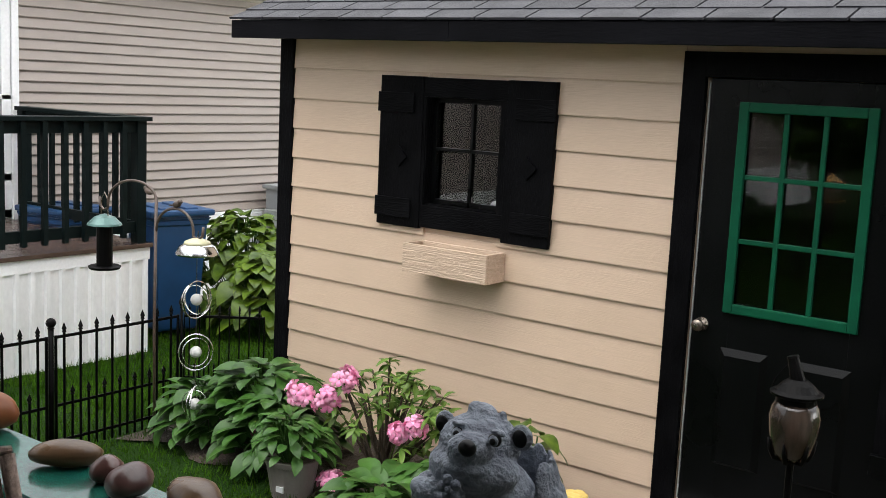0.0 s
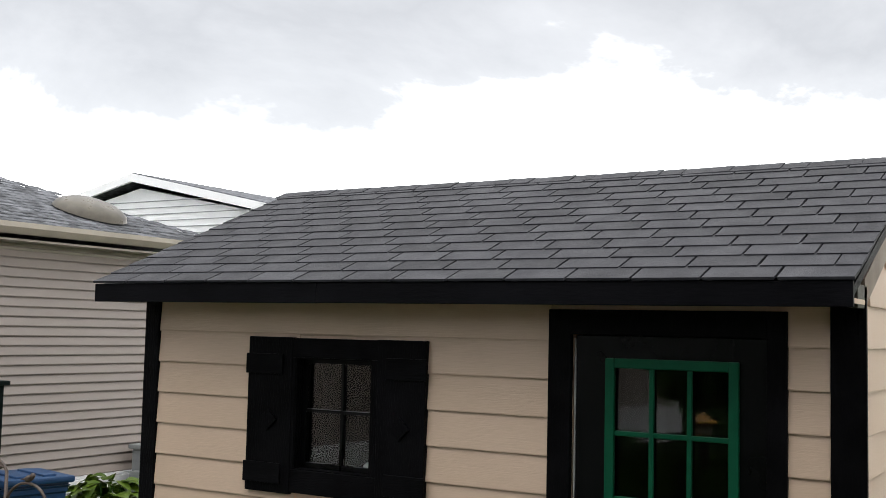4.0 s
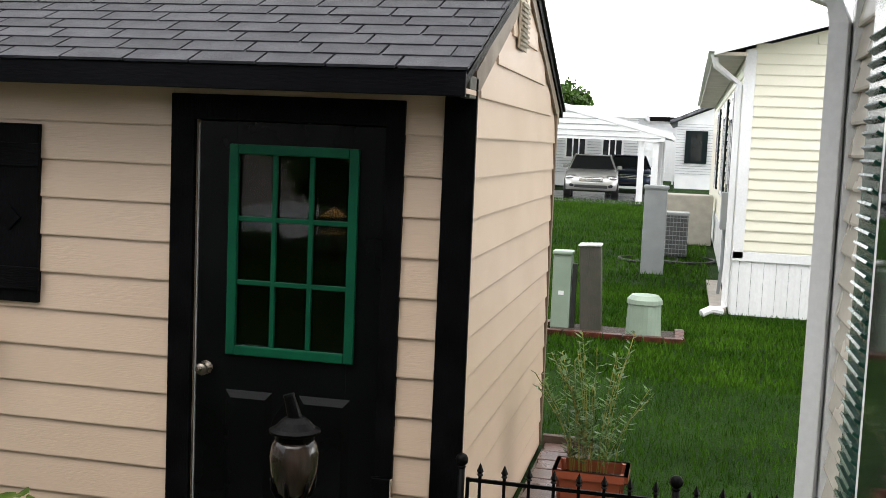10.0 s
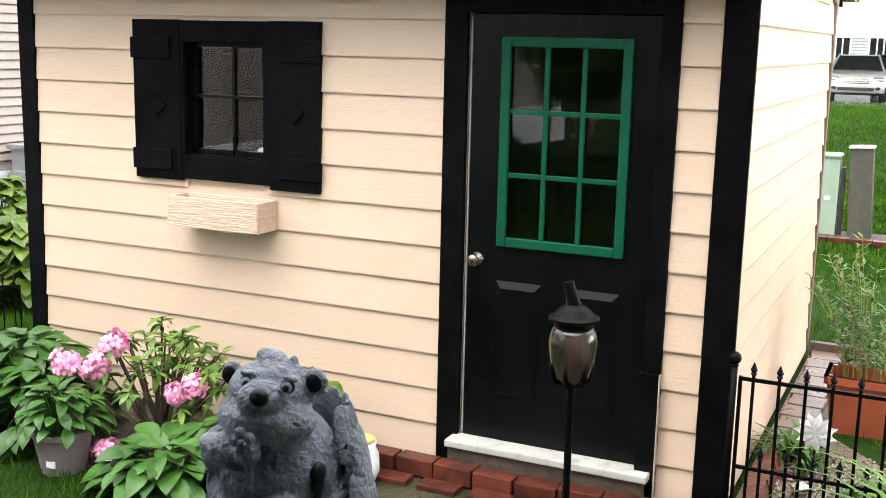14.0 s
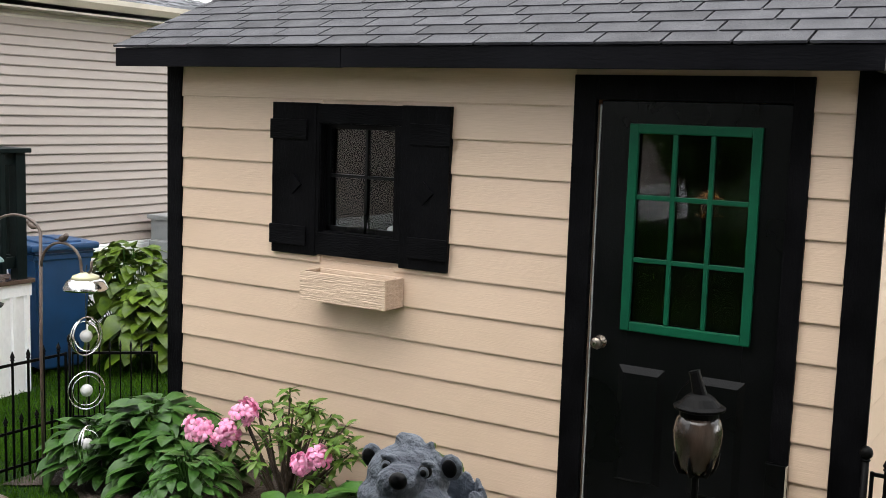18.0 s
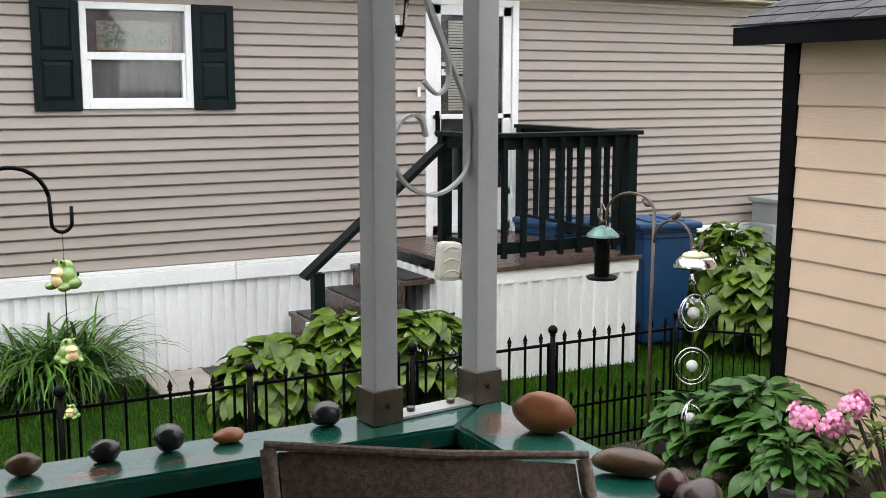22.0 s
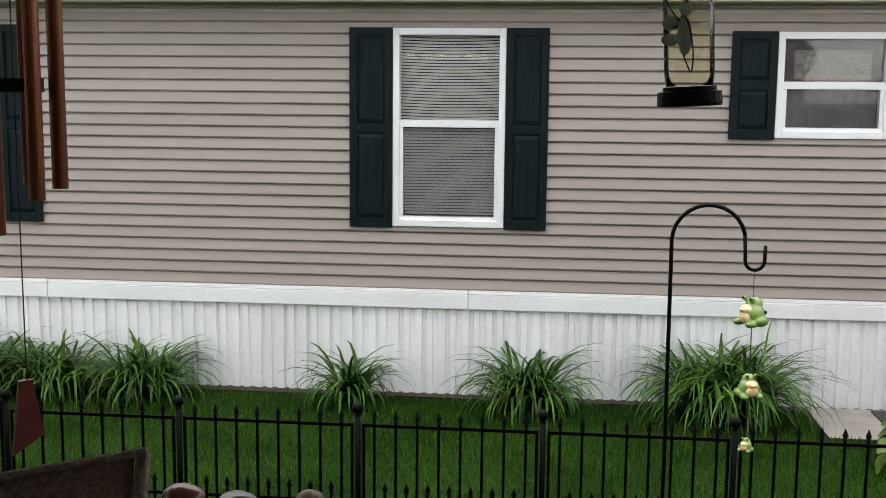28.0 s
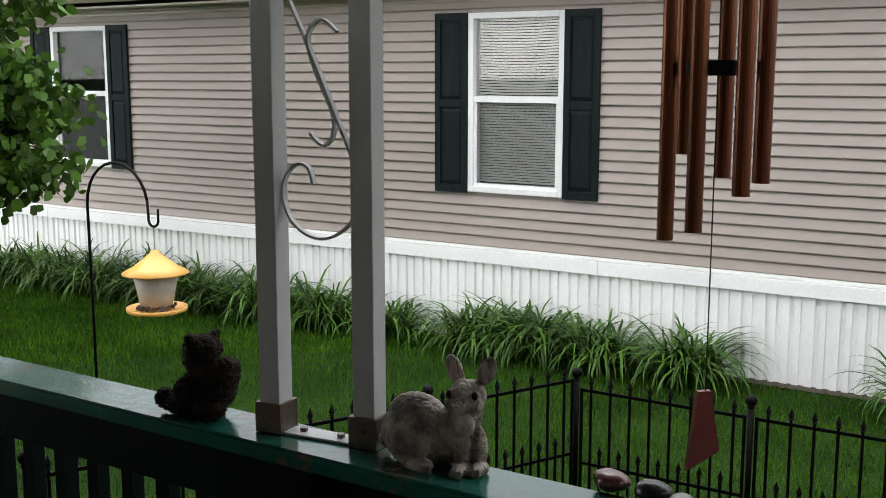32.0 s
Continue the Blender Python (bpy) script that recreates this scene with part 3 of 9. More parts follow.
def sash_window(x0, x1, z0, z1, tall):
    """White double-hung window with blinds, in the home's wall."""
    w = thing("window", (x0, HY, z0), "", "")
    w.name = "window"
    w.parent = home
    w.matrix_parent_inverse = wm(home).inverted()
    t = 0.055
    y = HY - 0.03
    bm = B()
    box(bm, (x0, y, z0), (x0 + t, HY + 0.1, z1), 0.005)
    box(bm, (x1 - t, y, z0), (x1, HY + 0.1, z1), 0.005)
    box(bm, (x0 + t, y, z1 - t), (x1 - t, HY + 0.1, z1), 0.005)
    box(bm, (x0 + t, y - 0.005, z0), (x1 - t, HY + 0.1, z0 + t), 0.005)
    part("window_frame", bm, M["white_vinyl"], w)
    mid = z0 + (z1 - z0) * (0.525 if tall else 0.5)
    bm = B()
    box(bm, (x0 + t, y + 0.012, mid - 0.03), (x1 - t, HY + 0.08, mid + 0.03), 0.004)
    box(bm, (x0 + t, y + 0.02, z0 + t), (x0 + t + 0.03, HY + 0.06, mid - 0.03), 0.003)
    box(bm, (x1 - t - 0.03, y + 0.02, z0 + t), (x1 - t, HY + 0.06, mid - 0.03), 0.003)
    box(bm, (x0 + t + 0.028, y + 0.021, z0 + t), (x1 - t - 0.028, HY + 0.059, z0 + t + 0.03))
    part("sash", bm, M["white_vinyl"], w)
    for a, b, yy in ((z0 + t + 0.03, mid - 0.03, y + 0.035), (mid + 0.03, z1 - t, y + 0.06)):
        bm = B()
        box(bm, (x0 + t, yy, a), (x1 - t, yy + 0.004, b))
        g = part("pane", bm, M["home_glass"], w)
        g.visible_shadow = False
    if tall:
        bm = B()
        z = z0 + t + 0.04
        while z < z1 - t:
            sag = 0.0
            low = z < mid
            a0, a1 = x0 + t - 0.03, x1 - t + 0.03
            rows = []
            for i in range(9):
                u = i / 8
                dz = -0.012 * math.sin(math.pi * u) if not low else 0.0
                rows.append((bm.verts.new((a0 + (a1 - a0) * u, HY + 0.085, z + dz)), bm.verts.new((a0 + (a1 - a0) * u, HY + 0.099, z + 0.0195 + dz))))
            for p, q in zip(rows, rows[1:]):
                bm.faces.new((p[0], q[0], q[1], p[1]))
            z += 0.026
        part("blind", bm, M["blind"], w, "cream horizontal slat blind, closed", kind="stuff")
        bm = B()
        box(bm, (x0 + t + 0.03, y + 0.030, z0 + t + 0.03), (x1 - t - 0.03, y + 0.032, mid - 0.03))
        sc = part("insect_screen", bm, SCREEN, w)
    else:
        bm = B()
        box(bm, (x0 + t, HY + 0.075, mid + 0.03), (x1 - t, HY + 0.08, z1 - t))
        part("valance", bm, mat("mauve_valance", (0.085, 0.06, 0.058), (0.04, 0.03, 0.03), rough=0.7, scale=9, bump=0.2, bscale=30), w, "mauve draped valance")
        bm = B()
        c = (x0 + x1) / 2
        for a, b in (((c - 0.30, mid + 0.05), (c + 0.30, mid + 0.07)), ((c - 0.30, z1 - t - 0.10), (c + 0.30, z1 - t - 0.085)), ((c - 0.30, mid + 0.07), (c - 0.285, z1 - t - 0.10)), ((c + 0.285, mid + 0.07), (c + 0.30, z1 - t - 0.10))):
            box(bm, (a[0], HY + 0.066, a[1]), (b[0], HY + 0.074, b[1]), 0.002)
        part("panel_frame", bm, mat("tan_frame_wood", (0.22, 0.17, 0.11)), w)
        bm = B()
        box(bm, (c - 0.285, HY + 0.069, mid + 0.07), (c + 0.285, HY + 0.074, z1 - t - 0.10))
        part("etched_panel", bm, mat("pale_etched_panel", (0.24, 0.245, 0.205), (0.10, 0.115, 0.09), rough=0.5, scale=22, lo=0.42, hi=0.58, bump=0.2), w, "pale etched glass panel")
        for k in range(10):
            bm = B()
            cx, cz, s = c - 0.25 + 0.055 * k, mid + 0.13 + 0.03 * math.sin(k * 2.1), 1 if k % 2 else -1
            tube(bm, [(cx + s * 0.045 * (1 - q / 12) * math.cos(q * 0.75), HY + 0.064, cz + 0.05 * (1 - q / 12) * math.sin(q * 0.75)) for q in range(12)], 0.0055, 5)
            part("scroll", bm, mat("dull_green_leading", (0.14, 0.17, 0.13)) if k == 0 else bpy.data.materials["dull_green_leading"], w)
        bm = B()
        n = 40
        lo, hi = [], []
        for k in range(n + 1):
            u = x0 + t + 0.03 + (x1 - x0 - 2 * t - 0.06) * k / n
            d = HY + 0.085 + 0.006 * math.sin(k * 1.3)
            lo.append(bm.verts.new((u, d, z0 + t + 0.03)))
            hi.append(bm.verts.new((u, d, mid - 0.03)))
        for k in range(n):
            bm.faces.new((lo[k], lo[k + 1], hi[k + 1], hi[k]))
        part("curtain", bm, mat("grey_net_curtain", (0.13, 0.128, 0.12), (0.085, 0.083, 0.078), rough=0.8, scale=5, bump=0.1), w, "grey net curtain")
        bm = B()
        box(bm, (x0 + t + 0.03, y + 0.030, z0 + t + 0.03), (x1 - t - 0.03, y + 0.032, mid - 0.03))
        part("insect_screen", bm, SCREEN, w)
    return w


def see_through(name, col, fac):
    m = bpy.data.materials.new(name)
    m.use_nodes = True
    n, l = m.node_tree.nodes, m.node_tree.links
    n.clear()
    o, t, d, mx = n.new("ShaderNodeOutputMaterial"), n.new("ShaderNodeBsdfTransparent"), n.new("ShaderNodeBsdfDiffuse"), n.new("ShaderNodeMixShader")
    d.inputs["Color"].default_value = (*col, 1)
    mx.inputs[0].default_value = fac
    l.new(t.outputs[0], mx.inputs[1])
    l.new(d.outputs[0], mx.inputs[2])
    l.new(mx.outputs[0], o.inputs["Surface"])
    return m


SCREEN = see_through("insect_screen_mesh", (0.2, 0.2, 0.205), 0.13)


def shutter(x0, x1, z0, z1, split):
    """Raised two-panel shutter."""
    s = thing("shutter", (x0, HY - 0.02, z0))
    s.parent = home
    s.matrix_parent_inverse = wm(home).inverted()
    bm = B()
    y = HY - 0.045
    st = 0.062
    zm = z0 + (z1 - z0) * split
    box(bm, (x0, y + 0.016, z0), (x1, HY - 0.012, z1), 0.003)
    box(bm, (x0, y, z0), (x0 + st, y + 0.02, z1), 0.004)
    box(bm, (x1 - st, y, z0), (x1, y + 0.02, z1), 0.004)
    for a, b in ((z0, z0 + 0.075), (zm - 0.035, zm + 0.035), (z1 - 0.065, z1)):
        box(bm, (x0 + st, y, a), (x1 - st, y + 0.02, b), 0.004)
    part("shutter_frame", bm, M["shutter"], s)
    for a, b in ((z0 + 0.075, zm - 0.035), (zm + 0.035, z1 - 0.065)):
        bm = B()
        c = [(x0 + st + 0.006, a + 0.006), (x1 - st - 0.006, a + 0.006), (x1 - st - 0.006, b - 0.006), (x0 + st + 0.006, b - 0.006)]
        i = [(x0 + st + 0.028, a + 0.04), (x1 - st - 0.028, a + 0.04), (x1 - st - 0.028, b - 0.04), (x0 + st + 0.028, b - 0.04)]
        lo = [bm.verts.new((p[0], y + 0.0155, p[1])) for p in c]
        hi = [bm.verts.new((p[0], y + 0.002, p[1])) for p in i]
        for k in range(4):
            bm.faces.new((lo[k], lo[(k + 1) % 4], hi[(k + 1) % 4], hi[k]))
        bm.faces.new(hi)
        part("panel", bm, M["shutter"], s)


for q in WINDOWS:
    tall_one = q[3] - q[2] > 1.2 or q[0] < -5
    sash_window(*q, tall_one)
    shutter(q[0] - 0.362, q[0] - 0.004, q[2] - 0.012, q[3] + 0.004, 0.5)
    shutter(q[1] + 0.004, q[1] + 0.352, q[2] - 0.012, q[3] + 0.004, 0.5)

# ---- shed ----
SX, SY0, SY1, SXB = 4.55, 0.40, 4.44, 7.55
RX, RZ = 5.99, 3.19
shed = thing("garden_shed", (SX, 2.4, 0.0), "cream lap-sided garden shed with black trim and dark shingle roof", "shed")
DY0, DY1, DZ0, DZ1 = 0.77, 1.675, 0.195, 2.23
WY0, WY1, WZ0, WZ1 = 2.80, 3.30, 1.47, 2.07


def make_shed():
    t = 0.1
    wall = B()
    holes = [(DY0, DY1, 0.0, DZ1), (WY0, WY1, WZ0, WZ1)]
    edges = sorted({SY0, SY1, DY0, DY1, WY0, WY1})
    for a, b in zip(edges, edges[1:]):
        cut = [h for h in holes if h[0] <= a and h[1] >= b]
        if cut:
            if cut[0][2] > 0.05:
                box(wall, (SX, a, 0.0), (SX + t, b, cut[0][2]))
            box(wall, (SX, a, cut[0][3]), (SX + t, b, 2.46))
        else:
            box(wall, (SX, a, 0.0), (SX + t, b, 2.46))
    w = part("front_wall", wall, M["shed_siding"], shed)
    bm = B()
    prism(bm, [(SX + t, SY0, 0.0), (SXB, SY0, 0.0), (SXB, SY0, 2.42), (RX, SY0, RZ - 0.06), (SX + t, SY0, 2.46)], (0, t, 0))
    side = part("side_wall", bm, M["shed_siding"], shed)
    bm = B()
    prism(bm, [(SX + t, SY1 - t, 0.0), (SXB, SY1 - t, 0.0), (SXB, SY1 - t, 2.42), (RX, SY1 - t, RZ - 0.06), (SX + t, SY1 - t, 2.46)], (0, t, 0))
    part("side_wall", bm, M["shed_siding"], shed)
    bm = B()
    box(bm, (SXB - t, SY0 + t, 0.0), (SXB, SY1 - t, 2.42))
    part("back_wall", bm, M["shed_siding"], shed)
    # inside: floor and added near-black sheets, the closed shed's shade in their colour
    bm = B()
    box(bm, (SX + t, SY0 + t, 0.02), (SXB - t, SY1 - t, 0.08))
    part("shed_floor", bm, M["interior_shade_and_roof"], shed)
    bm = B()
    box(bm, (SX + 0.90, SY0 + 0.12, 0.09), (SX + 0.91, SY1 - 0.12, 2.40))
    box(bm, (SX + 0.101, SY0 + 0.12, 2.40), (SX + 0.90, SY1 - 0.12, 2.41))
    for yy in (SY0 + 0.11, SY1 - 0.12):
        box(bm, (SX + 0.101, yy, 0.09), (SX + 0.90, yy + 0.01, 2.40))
    part("inner_lining", bm, M["interior_shade_and_roof"], shed)

    def lap_profile(z, h, th=0.017):
        return [(0.0, z), (-th, z), (-th - 0.001, z + 0.006), (-0.005, z + h), (0.0, z + h)]

    LP = 0.1795
    z = 2.0155 - LP * 11
    while z < 2.40:
        h = LP + 0.012
        spans = [(SY0 + 0.115, DY0 - 0.06), (DY1 + 0.115, SY1 - 0.09)]
        if z + LP > 1.33 and z < 2.16:
            spans = [spans[0], (DY1 + 0.115, WY0 + 0.0), (WY1, SY1 - 0.09)]
        zb, hb = max(z, 0.045), h - (max(z, 0.045) - z)
        hb = min(hb, 2.455 - zb)
        for a, b in spans:
            bm = B()
            prism(bm, [(SX + dx, a, zz) for dx, zz in lap_profile(zb, hb)], (0, b - a, 0))
            part("siding_board", bm, M["shed_siding"], w)
        z += LP
    z = 2.0155 - LP * 11
    while z < 3.1:
        zb = max(z, 0.045)
        hb = LP + 0.012 - (zb - z)
        zt = zb + hb * 0.9
        x1 = SXB if zt < 2.40 else RX + (RZ - 0.08 - zt) / 0.46
        x0 = SX + 0.03 if zt < 2.44 else RX - (RZ - 0.08 - zt) / 0.43
        if x1 - x0 > 0.1:
            bm = B()
            prism(bm, [(x0, SY0 + dx, zz) for dx, zz in lap_profile(zb, hb)], (x1 - x0, 0, 0))
            part("siding_board", bm, M["shed_siding"], side)
        z += LP
    # corner boards
    for y0, y1 in ((SY0 - 0.03, SY0 + 0.112), (SY1 - 0.088, SY1 + 0.025)):
        bm = B()
        box(bm, (SX - 0.026, y0, 0.03), (SX + 0.0, y1, 2.40), 0.004)
        part("corner_board", bm, M["shed_black"], shed, "black corner board")
    bm = B()
    box(bm, (SXB - 0.04, SY0 - 0.026, 0.04), (SXB + 0.02, SY0, 2.40), 0.004)
    part("corner_board", bm, mat("brown_corner_trim", (0.16, 0.11, 0.07), rough=0.6), shed, "narrow brown back corner trim")
    # roof deck, shingles, fascia
    EX, EZ = 4.235, 2.465
    ya, yb = 0.365, 4.585
    BX, BZ = 2 * RX - EX + 0.02, 2.44
    bm = B()
    prism(bm, [(EX + 0.02, ya, EZ - 0.02), (RX, ya, RZ - 0.025), (BX, ya, BZ - 0.02), (BX, ya, BZ - 0.06), (RX, ya, RZ - 0.09), (EX + 0.02, ya, EZ - 0.06)], (0, yb - ya, 0))
    roof = part("roof", bm, M["shed_black_h"], shed, "black roof deck edge")
    bm = B()
    sb = Vector((BX - RX, 0, BZ - RZ)).normalized()
    prism(bm, [(RX, ya - 0.015, RZ), (BX + 0.03, ya - 0.015, BZ + 0.0), (BX + 0.03, ya - 0.015, BZ - 0.018), (RX, ya - 0.015, RZ - 0.02)], (0, yb - ya + 0.03, 0))
    part("back_slope", bm, M["shingle"], roof)
    slope = Vector((RX - EX, 0, RZ - EZ))
    L = slope.length
    s = slope.normalized()
    nrm = Vector((-s.z, 0, s.x))
    rows = 13
    ex = L / rows
    shingle_me = []
    for wd in (0.302, 0.15):
        bm = B()
        box(bm, (-0.012, 0.0035, -0.005), (ex + 0.02, wd - 0.0055, 0.007), 0.0)
        for v in bm.verts:
            if v.co.x > ex * 0.5:
                v.co.z -= 0.007
        shingle_me.append(mesh_of("shingle", bm, M["shingle"]))
    ang = math.atan2(s.z, s.x)
    for r in range(rows):
        off = (r * 0.105) % 0.305
        y = ya - 0.012
        first = True
        while y < yb - 0.02:
            wd = 0.305
            if first and off > 0.02:
                wd = off
            wd = min(wd, yb + 0.012 - y)
            lift = random.uniform(0, 0.0012)
            p = Vector((EX, y, EZ)) + s * (ex * r) + nrm * (0.008 + lift)
            m = Matrix.Translation(p) @ Matrix.Rotation(-ang, 4, "Y") @ Matrix.Rotation(random.uniform(-0.004, 0.004), 4, "Z") @ Matrix.Diagonal((1, wd / 0.305, 1, 1))
            piece("shingle", shingle_me[0], m, roof)
            y += wd
            first = False
    # ridge caps
    bm = B()
    prism(bm, [(0.0, 0, 0.014), (0.11, 0, -0.035), (0.11, 0, -0.041), (0.0, 0, 0.006), (-0.11, 0, -0.037), (-0.11, 0, -0.031)], (0, 0.2, 0))
    cap = mesh_of("ridge_cap", bm, M["shingle"])
    y = ya - 0.01
    while y < yb - 0.1:
        piece("ridge_cap", cap, Matrix.Translation((RX, y, RZ + 0.004 + random.uniform(0, 0.004))) @ Matrix.Rotation(-0.02, 4, "X"), roof)
        y += 0.141
    bm = B()
    box(bm, (EX - 0.003, ya, 2.358), (EX + 0.022, 2.955, EZ - 0.006), 0.003)
    part("fascia_board", bm, M["fascia"], shed, "black fascia board")
    bm = B()
    box(bm, (EX - 0.001, 2.958, 2.356), (EX + 0.022, yb, EZ - 0.006), 0.003)
    part("fascia_board", bm, M["fascia"], shed, "black fascia board")
    bm = B()
    box(bm, (EX + 0.022, ya + 0.01, 2.375), (SX, yb - 0.01, 2.395))
    part("soffit", bm, M["shed_siding"], shed)
    # rake boards on the near gable
    bm = B()
    for (xa, za), (xb, zb2) in (((SX - 0.02, 2.47), (RX, RZ - 0.06)), ((RX, RZ - 0.06), (SXB + 0.1, 2.44))):
        prism(bm, [(xa, ya + 0.012, za - 0.11), (xb, ya + 0.012, zb2 - 0.11), (xb, ya + 0.012, zb2 + 0.01), (xa, ya + 0.012, za + 0.01)], (0, 0.02, 0))
    part("rake_board", bm, mat("brown_rake_trim", (0.20, 0.15, 0.10), (0.14, 0.10, 0.07), rough=0.5), shed, "weathered brown rake boards")
    bm = B()
    box(bm, (SX - 0.16, ya + 0.012, 2.36), (SX + 0.03, SY0 + 0.02, 2.455), 0.004)
    part("eave_block", bm, M["dark_wood_post"], shed, "weathered block closing the eave end")
    # gable vent
    bm = B()
    vx0, vx1, vz0, vz1 = RX - 0.36, RX - 0.08, 2.68, 2.94
    box(bm, (vx0, SY0 - 0.03, vz0), (vx1, SY0 - 0.018, vz1), 0.004)
    vent = part("gable_vent", bm, mat("tan_vent_plastic", (0.36, 0.29, 0.2)), shed, "tan louvred gable vent")
    for k in range(9):
        bm = B()
        box(bm, (vx0 + 0.02, SY0 - 0.045, vz0 + 0.02 + k * 0.026), (vx1 - 0.02, SY0 - 0.03, vz0 + 0.032 + k * 0.026), 0.0, Matrix.Rotation(0.5, 4, "X"))
        part("louvre", bm, M["gutter"], vent)


make_shed()


def make_shed_door():
    bm = B()
    box(bm, (SX - 0.032, DY1, 0.05), (SX, DY1 + 0.115, 2.345), 0.004)
    box(bm, (SX - 0.032, DY0 - 0.085, 0.05), (SX, DY0, 2.345), 0.004)
    box(bm, (SX - 0.033, DY0, DZ1), (SX, DY1, 2.345), 0.004)
    part("door_casing", bm, M["shed_black"], shed, "black door casing")
    x0, x1 = SX - 0.006, SX + 0.038
    door = B()
    ly0, ly1, lz0, lz1 = 0.925, 1.475, 1.19, 2.09
    box(door, (x0, DY0 + 0.004, DZ0), (x1, ly0, DZ1 - 0.004), 0.003)
    box(door, (x0, ly1, DZ0), (x1, DY1 - 0.02, DZ1 - 0.004), 0.003)
    box(door, (x0, ly0, DZ0), (x1, ly1, lz0), 0.0)
    box(door, (x0, ly0, lz1), (x1, ly1, DZ1 - 0.004), 0.0)
    d = part("door", door, M["door_black"], shed, "black panelled door with green-framed nine-pane window")
    bm = B()
    g = 0.045
    a0, a1, b0, b1 = ly0 - 0.035, ly1 + 0.03, lz0 - 0.035, lz1 + 0.035
    box(bm, (x0 - 0.02, a0, b0), (x0 + 0.004, a0 + g, b1), 0.006)
    box(bm, (x0 - 0.02, a1 - g, b0), (x0 + 0.004, a1, b1), 0.006)
    box(bm, (x0 - 0.02, a0 + g, b0), (x0 + 0.004, a1 - g, b0 + g), 0.006)
    box(bm, (x0 - 0.02, a0 + g, b1 - g), (x0 + 0.004, a1 - g, b1), 0.006)
    part("lite_frame", bm, M["green_trim"], d, "green window frame")
    iy0, iy1, iz0, iz1 = a0 + g, a1 - g, b0 + g, b1 - g
    for k in (1, 2):
        yy = iy0 + (iy1 - iy0) * k / 3
        bm = B()
        box(bm, (x0 - 0.012, yy - 0.011, iz0), (x0 + 0.008, yy + 0.011, iz1), 0.004)
        part("muntin", bm, M["green_trim"], d)
        zz = iz0 + (iz1 - iz0) * k / 3
        bm = B()
        box(bm, (x0 - 0.011, iy0, zz - 0.011), (x0 + 0.008, iy1, zz + 0.011), 0.004)
        part("muntin", bm, M["green_trim"], d)
    for i in range(3):
        for j in range(3):
            bm = B()
            box(bm, (x0 + 0.009, iy0 + (iy1 - iy0) * i / 3, iz0 + (iz1 - iz0) * j / 3), (x0 + 0.013, iy0 + (iy1 - iy0) * (i + 1) / 3, iz0 + (iz1 - iz0) * (j + 1) / 3), 0.0, Matrix.Rotation(random.uniform(-0.006, 0.006), 4, "Z"))
            p = part("pane", bm, M["glass"], d)
            p.visible_shadow = False
    for ya, yb in ((1.275, 1.505), (0.90, 1.145)):
        bm = B()
        za, zb = 0.425, 0.988
        c = [(ya, za), (yb, za), (yb, zb), (ya, zb)]
        i1 = [(ya + 0.03, za + 0.016), (yb - 0.03, za + 0.016), (yb - 0.03, zb - 0.034), (ya + 0.03, zb - 0.034)]
        i2 = [(ya + 0.05, za + 0.06), (yb - 0.05, za + 0.06), (yb - 0.05, zb - 0.06), (ya + 0.05, zb - 0.06)]
        lo = [bm.verts.new((x0 - 0.001, p[0], p[1])) for p in c]
        md = [bm.verts.new((x0 - 0.018, p[0], p[1])) for p in i1]
        hi = [bm.verts.new((x0 - 0.016, p[0], p[1])) for p in i2]
        for u, v in ((lo, md), (md, hi)):
            for k in range(4):
                bm.faces.new((u[k], v[k], v[(k + 1) % 4], u[(k + 1) % 4]))
        bm.faces.new(hi[::-1])
        bmesh.ops.recalc_face_normals(bm, faces=bm.faces)
        part("raised_panel", bm, M["door_black"], d)
    bm = B()
    lathe(bm, (0, 0, 0), [(0.0, 0), (0.033, 0), (0.033, 0.006), (0.013, 0.01), (0.012, 0.03), (0.024, 0.036), (0.030, 0.05), (0.026, 0.064), (0.0, 0.067)], 20)
    bmesh.ops.transform(bm, matrix=Matrix.Translation((x0, 1.605, 1.082)) @ Matrix.Rotation(radians(-90), 4, "Y"), verts=bm.verts)
    part("door_knob", bm, M["pewter"], d, "dull metal round knob", soft=True)
    bm = B()
    box(bm, (x0 - 0.003, DY1 - 0.018, 0.205), (x0 + 0.02, DY1 - 0.012, DZ1 - 0.02))
    part("weather_strip", bm, M["grey_box"], d, "pale weather strip")
    bm = B()
    box(bm, (SX - 0.13, 0.70, 0.160), (SX + 0.03, 1.70, 0.194), 0.006)
    part("door_sill", bm, mat("worn_white_sill", (0.40, 0.40, 0.37), (0.20, 0.18, 0.15), rough=0.4, scale=9, lo=0.5, hi=0.75, bump=0.2), shed, "worn white painted sill")
    bm = B()
    box(bm, (SX - 0.11, 0.72, 0.0), (SX + 0.03, 1.69, 0.159), 0.004)
    part("sill_base", bm, M["bark"], shed, "rotten brown wood under the sill")
    bm = B()
    box(bm, (SX - 0.062, 0.685, 0.06), (SX - 0.036, 0.775, 0.66), 0.004)
    part("loose_board", bm, M["door_black"], shed, "loose black board at the door's foot")
    bm = B()
    box(bm, (SX - 0.064, 0.681, 0.06), (SX - 0.036, 0.685, 0.655))
    part("board_edge", bm, M["gutter"], shed, "bare wood edge")


make_shed_door()


